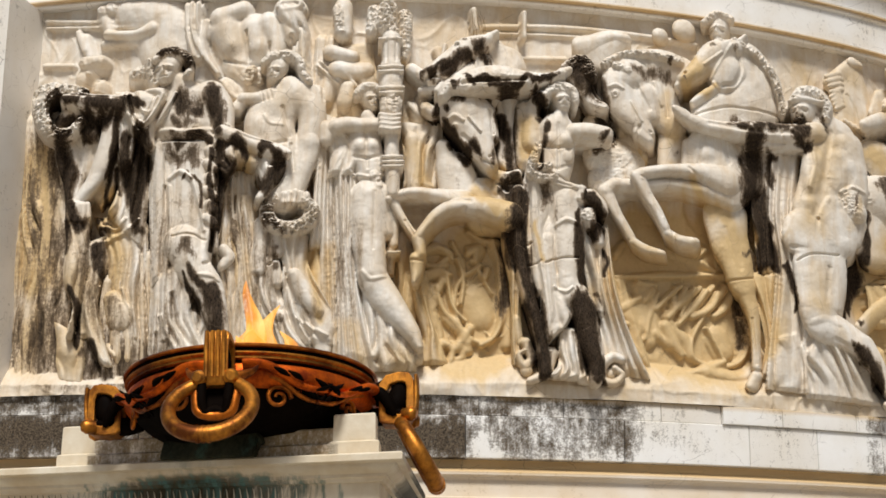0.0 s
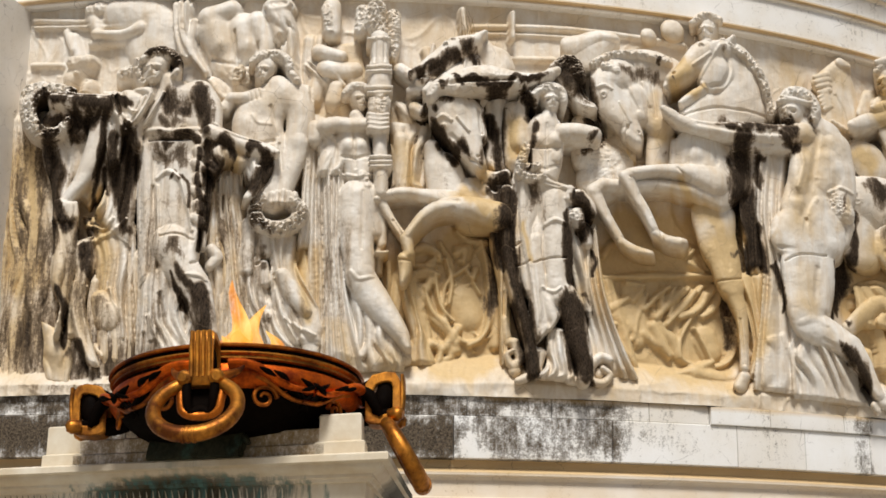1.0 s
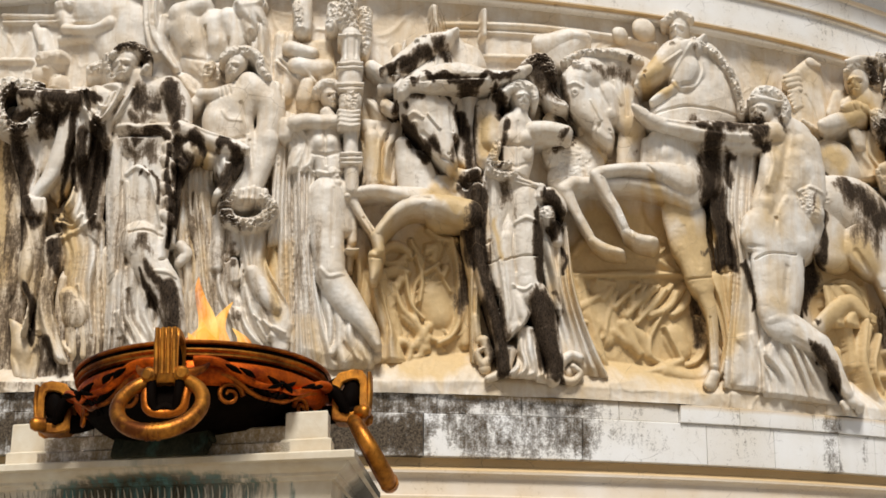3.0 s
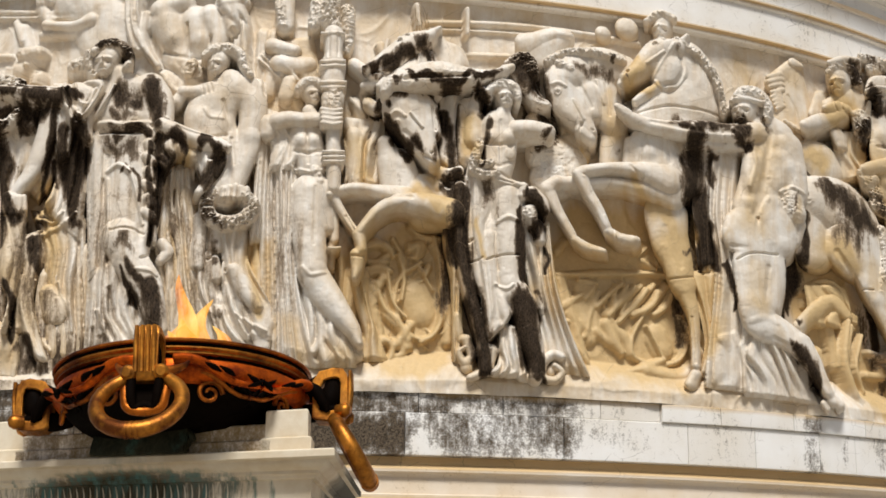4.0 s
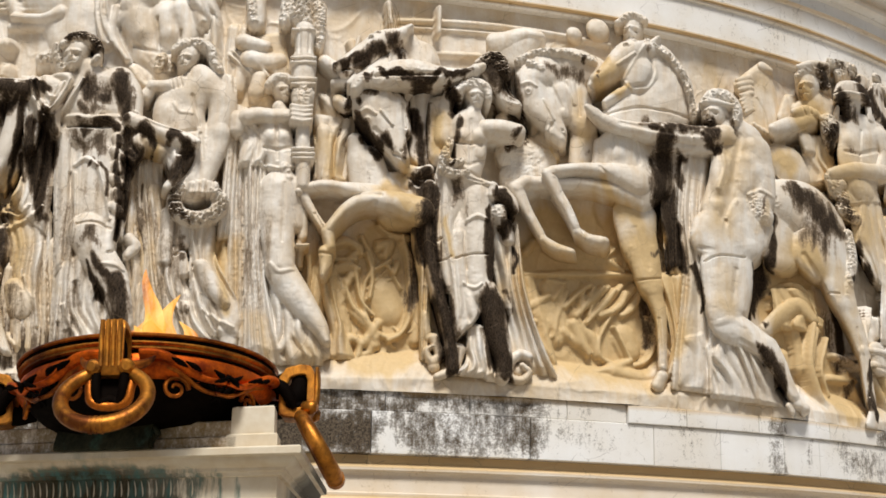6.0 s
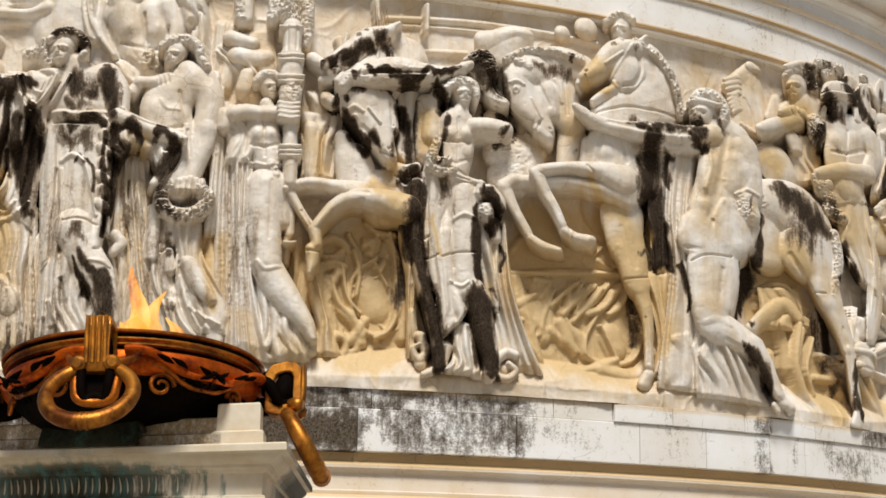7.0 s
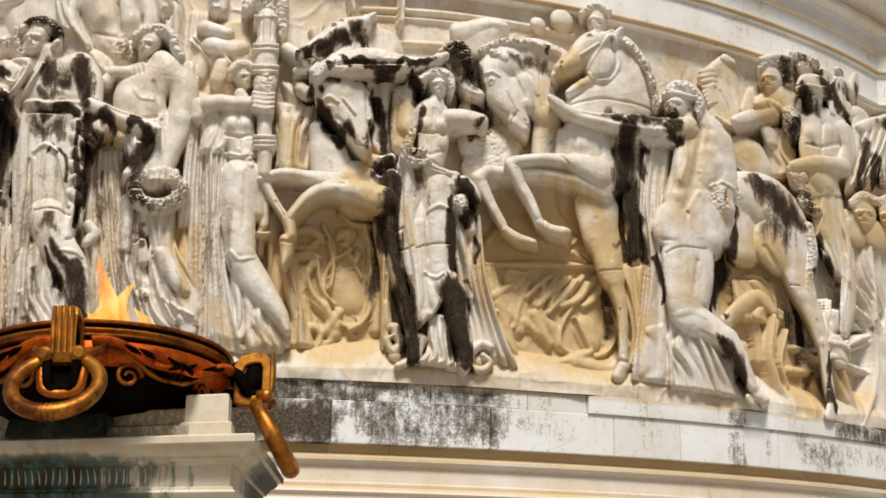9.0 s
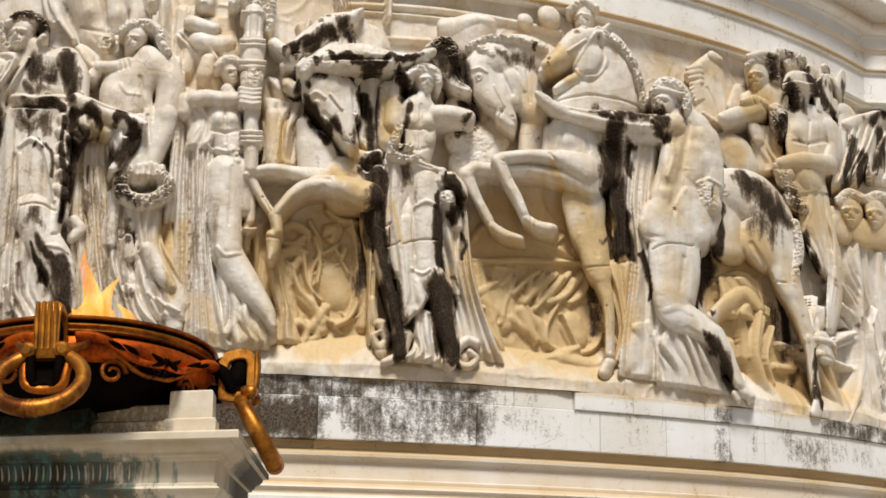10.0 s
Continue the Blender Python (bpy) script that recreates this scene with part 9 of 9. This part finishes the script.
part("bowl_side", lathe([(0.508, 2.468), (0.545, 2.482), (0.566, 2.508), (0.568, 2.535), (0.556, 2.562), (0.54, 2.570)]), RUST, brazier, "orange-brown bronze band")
part("groove", lathe([(0.538, 2.566), (0.534, 2.575), (0.536, 2.59)]), DARK_SHADE_BRONZE, brazier, "hollow under the rim, its shade painted near black")
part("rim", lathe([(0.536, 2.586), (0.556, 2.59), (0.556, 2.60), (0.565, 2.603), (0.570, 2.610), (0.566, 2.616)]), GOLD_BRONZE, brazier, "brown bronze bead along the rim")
part("rim_hollow", lathe([(0.566, 2.615), (0.560, 2.620), (0.560, 2.630), (0.570, 2.634)]), DARK_SHADE_BRONZE, brazier, "hollow between two beads, its shade painted near black")
part("rim_lip", lathe([(0.568, 2.632), (0.576, 2.636), (0.578, 2.642), (0.572, 2.650), (0.55, 2.652), (0.52, 2.64), (0.44, 2.57), (0.2, 2.52), (0.05, 2.52)]), MID_BRONZE, brazier, "thin brown bronze lip")

TURN = -94.0


def surface(phi, r, lift=0.0):
    """A place on the bowl's outside, phi degrees from the front handle."""
    z = np.interp(r, [0.46, 0.49, 0.508, 0.514, 0.53, 0.546, 0.552], [2.362, 2.385, 2.42, 2.470, 2.476, 2.484, 2.49])
    a = radians(TURN + phi)
    return ((r + lift) * math.cos(a), (r + lift) * math.sin(a), z - lift * 0.8)


def handle(angle):
    turn = Matrix.Rotation(radians(TURN + angle), 4, "Z")

    def add(name, bm, mat, parent, label=""):
        bm.transform(turn)
        return part(name, bm, mat, parent, label)

    h = add("handle", hoop([(0.59, 2.43), (0.59, 2.60), (0.62, 2.64), (0.68, 2.655), (0.725, 2.650), (0.745, 2.62), (0.745, 2.45), (0.725, 2.42), (0.66, 2.41), (0.61, 2.415)], 0.036 if angle == 0 else 0.046, 0.098), GOLD_BRONZE, brazier, "fluted bronze hoop handle")
    for y in (-0.036, -0.012, 0.012, 0.036):
        bm = tube([(0.746, y, 2.45, 0.010), (0.756, y, 2.56, 0.0105), (0.757, y, 2.642, 0.009)], 8)
        add("flute", bm, GOLD_BRONZE, h)
    add("arm", bar([(0.56, 2.60), (0.60, 2.625), (0.70, 2.665), (0.72, 2.645), (0.66, 2.615), (0.57, 2.575)], 0.07, 0.006), GOLD_BRONZE if angle == 0 else DARK_SHADE_BRONZE, brazier)
    add("boss", tube([(0.63, 0, 2.45, 0.03), (0.665, 0, 2.52, 0.05), (0.675, 0, 2.58, 0.042), (0.66, 0, 2.63, 0.02)], 12), DARK_SHADE_BRONZE, h, "near-black leaf boss")
    add("scroll", tube([(0.50, 0, 2.47, 0.035), (0.58, 0, 2.46, 0.042), (0.66, 0, 2.475, 0.040), (0.71, 0, 2.455, 0.03)], 12), MID_BRONZE if angle == 0 else DARK_SHADE_BRONZE, brazier, "dark leafy scroll")
    for s in (-1, 1):
        add("knob", tube([(0.70, s * 0.05, 2.452, 0.028), (0.74, s * 0.066, 2.45, 0.033), (0.762, s * 0.07, 2.446, 0.018)], 12), GOLD_BRONZE, h)
        if angle == 0:
            add("leaf_scroll", tube([(0.70, s * 0.05, 2.47, 0.018), (0.67, s * 0.09, 2.475, 0.020), (0.635, s * 0.13, 2.50, 0.015), (0.61, s * 0.15, 2.53, 0.006)], 10), MID_BRONZE, brazier)
        else:
            add("leaf_scroll", tube([(0.53, s * 0.06, 2.54, 0.018), (0.57, s * 0.075, 2.555, 0.026), (0.61, s * 0.07, 2.54, 0.028), (0.64, s * 0.06, 2.49, 0.024), (0.66, s * 0.05, 2.45, 0.012)], 12), DARK_SHADE_BRONZE, brazier, "near-black leaf scroll")
    if angle == 0:
        for k, (g, mat) in enumerate(((0.0, MID_BRONZE), (0.026, DARK_SHADE_BRONZE))):
            add("loop", tube([(0.70 + g, -0.082 + g, 2.45, 0.020), (0.715 + g / 2, -0.080 + g, 2.36, 0.020), (0.715, -0.065 + g, 2.31, 0.020), (0.71, 0.0, 2.295 + g, 0.020), (0.715, 0.065 - g, 2.31, 0.020), (0.715 + g / 2, 0.080 - g, 2.36, 0.020), (0.70 + g, 0.082 - g, 2.45, 0.020), (0.70, 0.0, 2.47 - g, 0.02)], 10, closed=True), mat, h, "arched bronze loop")
        # added near-black block, stands in for the shade inside the loop
        add("niche", bar([(0.60, 2.30), (0.69, 2.30), (0.69, 2.46), (0.60, 2.47)], 0.15, 0.006), DARK_SHADE_BRONZE, h, "near-black block that paints the shade behind the loop")
    return h, turn


def ring(h, turn, lean, hang):
    big, thin, n = (0.168, 0.031, 28) if lean > 0.55 else (0.158, 0.036, 28)
    top = Vector((0.70 if lean > 0.55 else 0.685, 0, hang))
    pts = []
    for k in range(n):
        a = 2 * math.pi * k / n
        drop = big - big * math.cos(a)
        y = big * math.sin(a)
        r = thin * (0.86 + 0.22 * (1 - math.cos(a)) / 2)
        pts.append((top.x + drop * math.sin(lean), y, top.z - drop * math.cos(lean), r))
    bm = tube(pts, 16, 1.0, 3, True)
    bm.transform(turn)
    ob = part("ring", bm, GOLD_BRONZE, h, "thick worn bronze ring")
    low = 2 * big
    for s in (-0.022, 0.0, 0.022):
        bm = bmesh.new()
        bmesh.ops.create_cone(bm, cap_ends=True, segments=20, radius1=thin * 1.16, radius2=thin * 1.16, depth=0.012)
        bm.transform(turn @ Matrix.Translation((top.x + low * math.sin(lean), s, top.z - low * math.cos(lean))) @ Matrix.Rotation(radians(90), 4, "X"))
        part("collar", bm, GOLD_BRONZE, h)


for angle, lean, hang in ((0, 0.62, 2.445), (90, 0.50, 2.42), (180, 0, 0), (270, 0, 0)):
    h, turn = handle(angle)
    if hang:
        ring(h, turn, lean, hang)

# scrolls and leaves cast on the bowl's side
for base in (0, 90, 180, 270):
    for s in (-1, 1):
        # a broad leafy branch from the handle along the bulge, with a thinner one under it
        for wide, drop, start, mat in ((0.030, 0.0, 8, RUST), (0.020, -0.042, 12, MID_BRONZE)):
            pts = []
            for k in range(8):
                w = radians(TURN + base + s * (start + 5.2 * k))
                r = 0.575 + 0.012 * math.sin(k * 1.1) + drop * 0.9
                pts.append((r * math.cos(w), r * math.sin(w), 2.555 - 0.0125 * k + 0.016 * math.sin(k * 0.9) + drop, wide * (1 - 0.075 * k)))
            part("branch", tube(pts, 12, 0.75), mat, brazier)
        for k in (1, 2, 4, 5):
            w0, w1 = (radians(TURN + base + s * (14 + 6.0 * k + e)) for e in (0, 7.0))
            w2, r = (w0 + w1) / 2, 0.60
            curl = [(r * math.cos(w0), r * math.sin(w0), 2.548 - 0.010 * k, 0.005), (r * 1.01 * math.cos(w2), r * 1.01 * math.sin(w2), 2.532 - 0.012 * k, 0.017), (r * 0.98 * math.cos(w1), r * 0.98 * math.sin(w1), 2.520 - 0.012 * k, 0.006)]
            part("leaf", tube(curl, 8, 0.6), DARK_SHADE_BRONZE, brazier)
        pts = []
        for k in range(16):
            a, g = k * 0.62, 0.055 * (1 - k / 19)
            w = radians(TURN + base + s * (24 + math.degrees(g * math.cos(a) / 0.5)))
            pts.append((0.524 * math.cos(w), 0.524 * math.sin(w), 2.43 + g * math.sin(a), 0.011 - 0.0003 * k))
        part("spiral", tube(pts, 8, 1.0, 3), MID_BRONZE, brazier)
        for k in range(4):
            q = surface(base + s * (31 + 3.5 * k), 0.545 - 0.006 * k, 0.006)
            e = surface(base + s * (34 + 4.5 * k), 0.525 - 0.008 * k, 0.010)
            part("leaf", tube([(*q, 0.008), (*((np.array(q) + e) / 2), 0.018), (*e, 0.005)], 8, 0.6), DARK_SHADE_BRONZE, brazier)

plate = bar([(0.30, 2.225), (0.34, 2.225), (0.34, 2.25), (0.31, 2.34), (0.30, 2.345)], 0.50, 0.006)
plate.transform(BOWL.inverted() @ Matrix.Translation((-0.90, 6.66, 0)) @ Matrix.Rotation(radians(-116), 4, "Z"))
part("base_plate", plate, GREEN_BRONZE, brazier, "green-brown bronze plate under the bowl")
# two carved scroll feet under the bowl
for a in (0.60, 1.02):
    q = P0 + FRONT * a - Vector((0.438, 0.899)) * 0.04
    foot = []
    for k in range(18):
        g, w = 0.045 * (1 - k / 22), k * 0.55
        foot.append((q.x - FRONT.x * g * math.cos(w), q.y - FRONT.y * g * math.cos(w) - 0.02, 2.28 + g * math.sin(w), 0.014))
    bm = tube(foot, 8, 1.0, 2)
    bm.transform(BOWL.inverted())
    part("foot_scroll", bm, GREEN_BRONZE, brazier)

# ---- the flame ----
flame = tagged(new("flame"), "low orange and yellow flame burning in the bronze bowl", "flame")
flame.location = (-0.875, 6.50, 0.02)
for i, (x, y, high, wide) in enumerate([(-0.02, 0.0, 0.44, 0.05), (0.07, 0.02, 0.33, 0.05), (-0.09, 0.03, 0.24, 0.055), (0.13, -0.02, 0.20, 0.05), (0.02, -0.06, 0.20, 0.08), (-0.14, 0.0, 0.15, 0.045), (0.18, 0.0, 0.13, 0.04), (-0.05, -0.05, 0.17, 0.06)]):
    rows = 14
    bm = bmesh.new()
    rings = []
    for k in range(rows + 1):
        f = k / rows
        r = wide * math.sin(math.pi * (0.22 + 0.78 * f)) ** 0.8 * (1 - 0.35 * f) + 0.002
        cx = x + 0.05 * f * math.sin(f * 5 + i * 1.7) + 0.02 * f
        rings.append([bm.verts.new((cx + r * math.cos(a) * (1 + 0.2 * math.sin(3 * a + f * 6 + i)), y + r * 0.6 * math.sin(a), 2.60 + high * f)) for a in np.linspace(0, 2 * math.pi, 13)[:-1]])
    for a, b in zip(rings, rings[1:]):
        for k in range(12):
            bm.faces.new((a[k], a[(k + 1) % 12], b[(k + 1) % 12], b[k]))
    part("tongue", bm, FLAME, flame).visible_shadow = False


# ---- dry weeds rooted above the bowed horse's head ----
rng = random.Random(9)
weed = tagged(new("dry_weed"), "small tuft of dry brown weeds growing from the marble", "weed")
u0, z0 = (1.33, 6.41)
for i in range(9):
    u, z, lean = u0 + rng.uniform(-0.06, 0.06), z0, rng.uniform(-0.5, 0.5)
    pts = []
    for k in range(4):
        x, y, h = on_drum(u + lean * 0.16 * (k / 3) ** 1.4 * rng.uniform(0.7, 1.2), z + 0.085 * k * rng.uniform(0.7, 1.1), 0.02)
        pts.append((float(x), float(y), float(h), 0.0035 - 0.0008 * k))
    part("stem", tube(pts, 5, 1.0, 3), STRAW, weed)
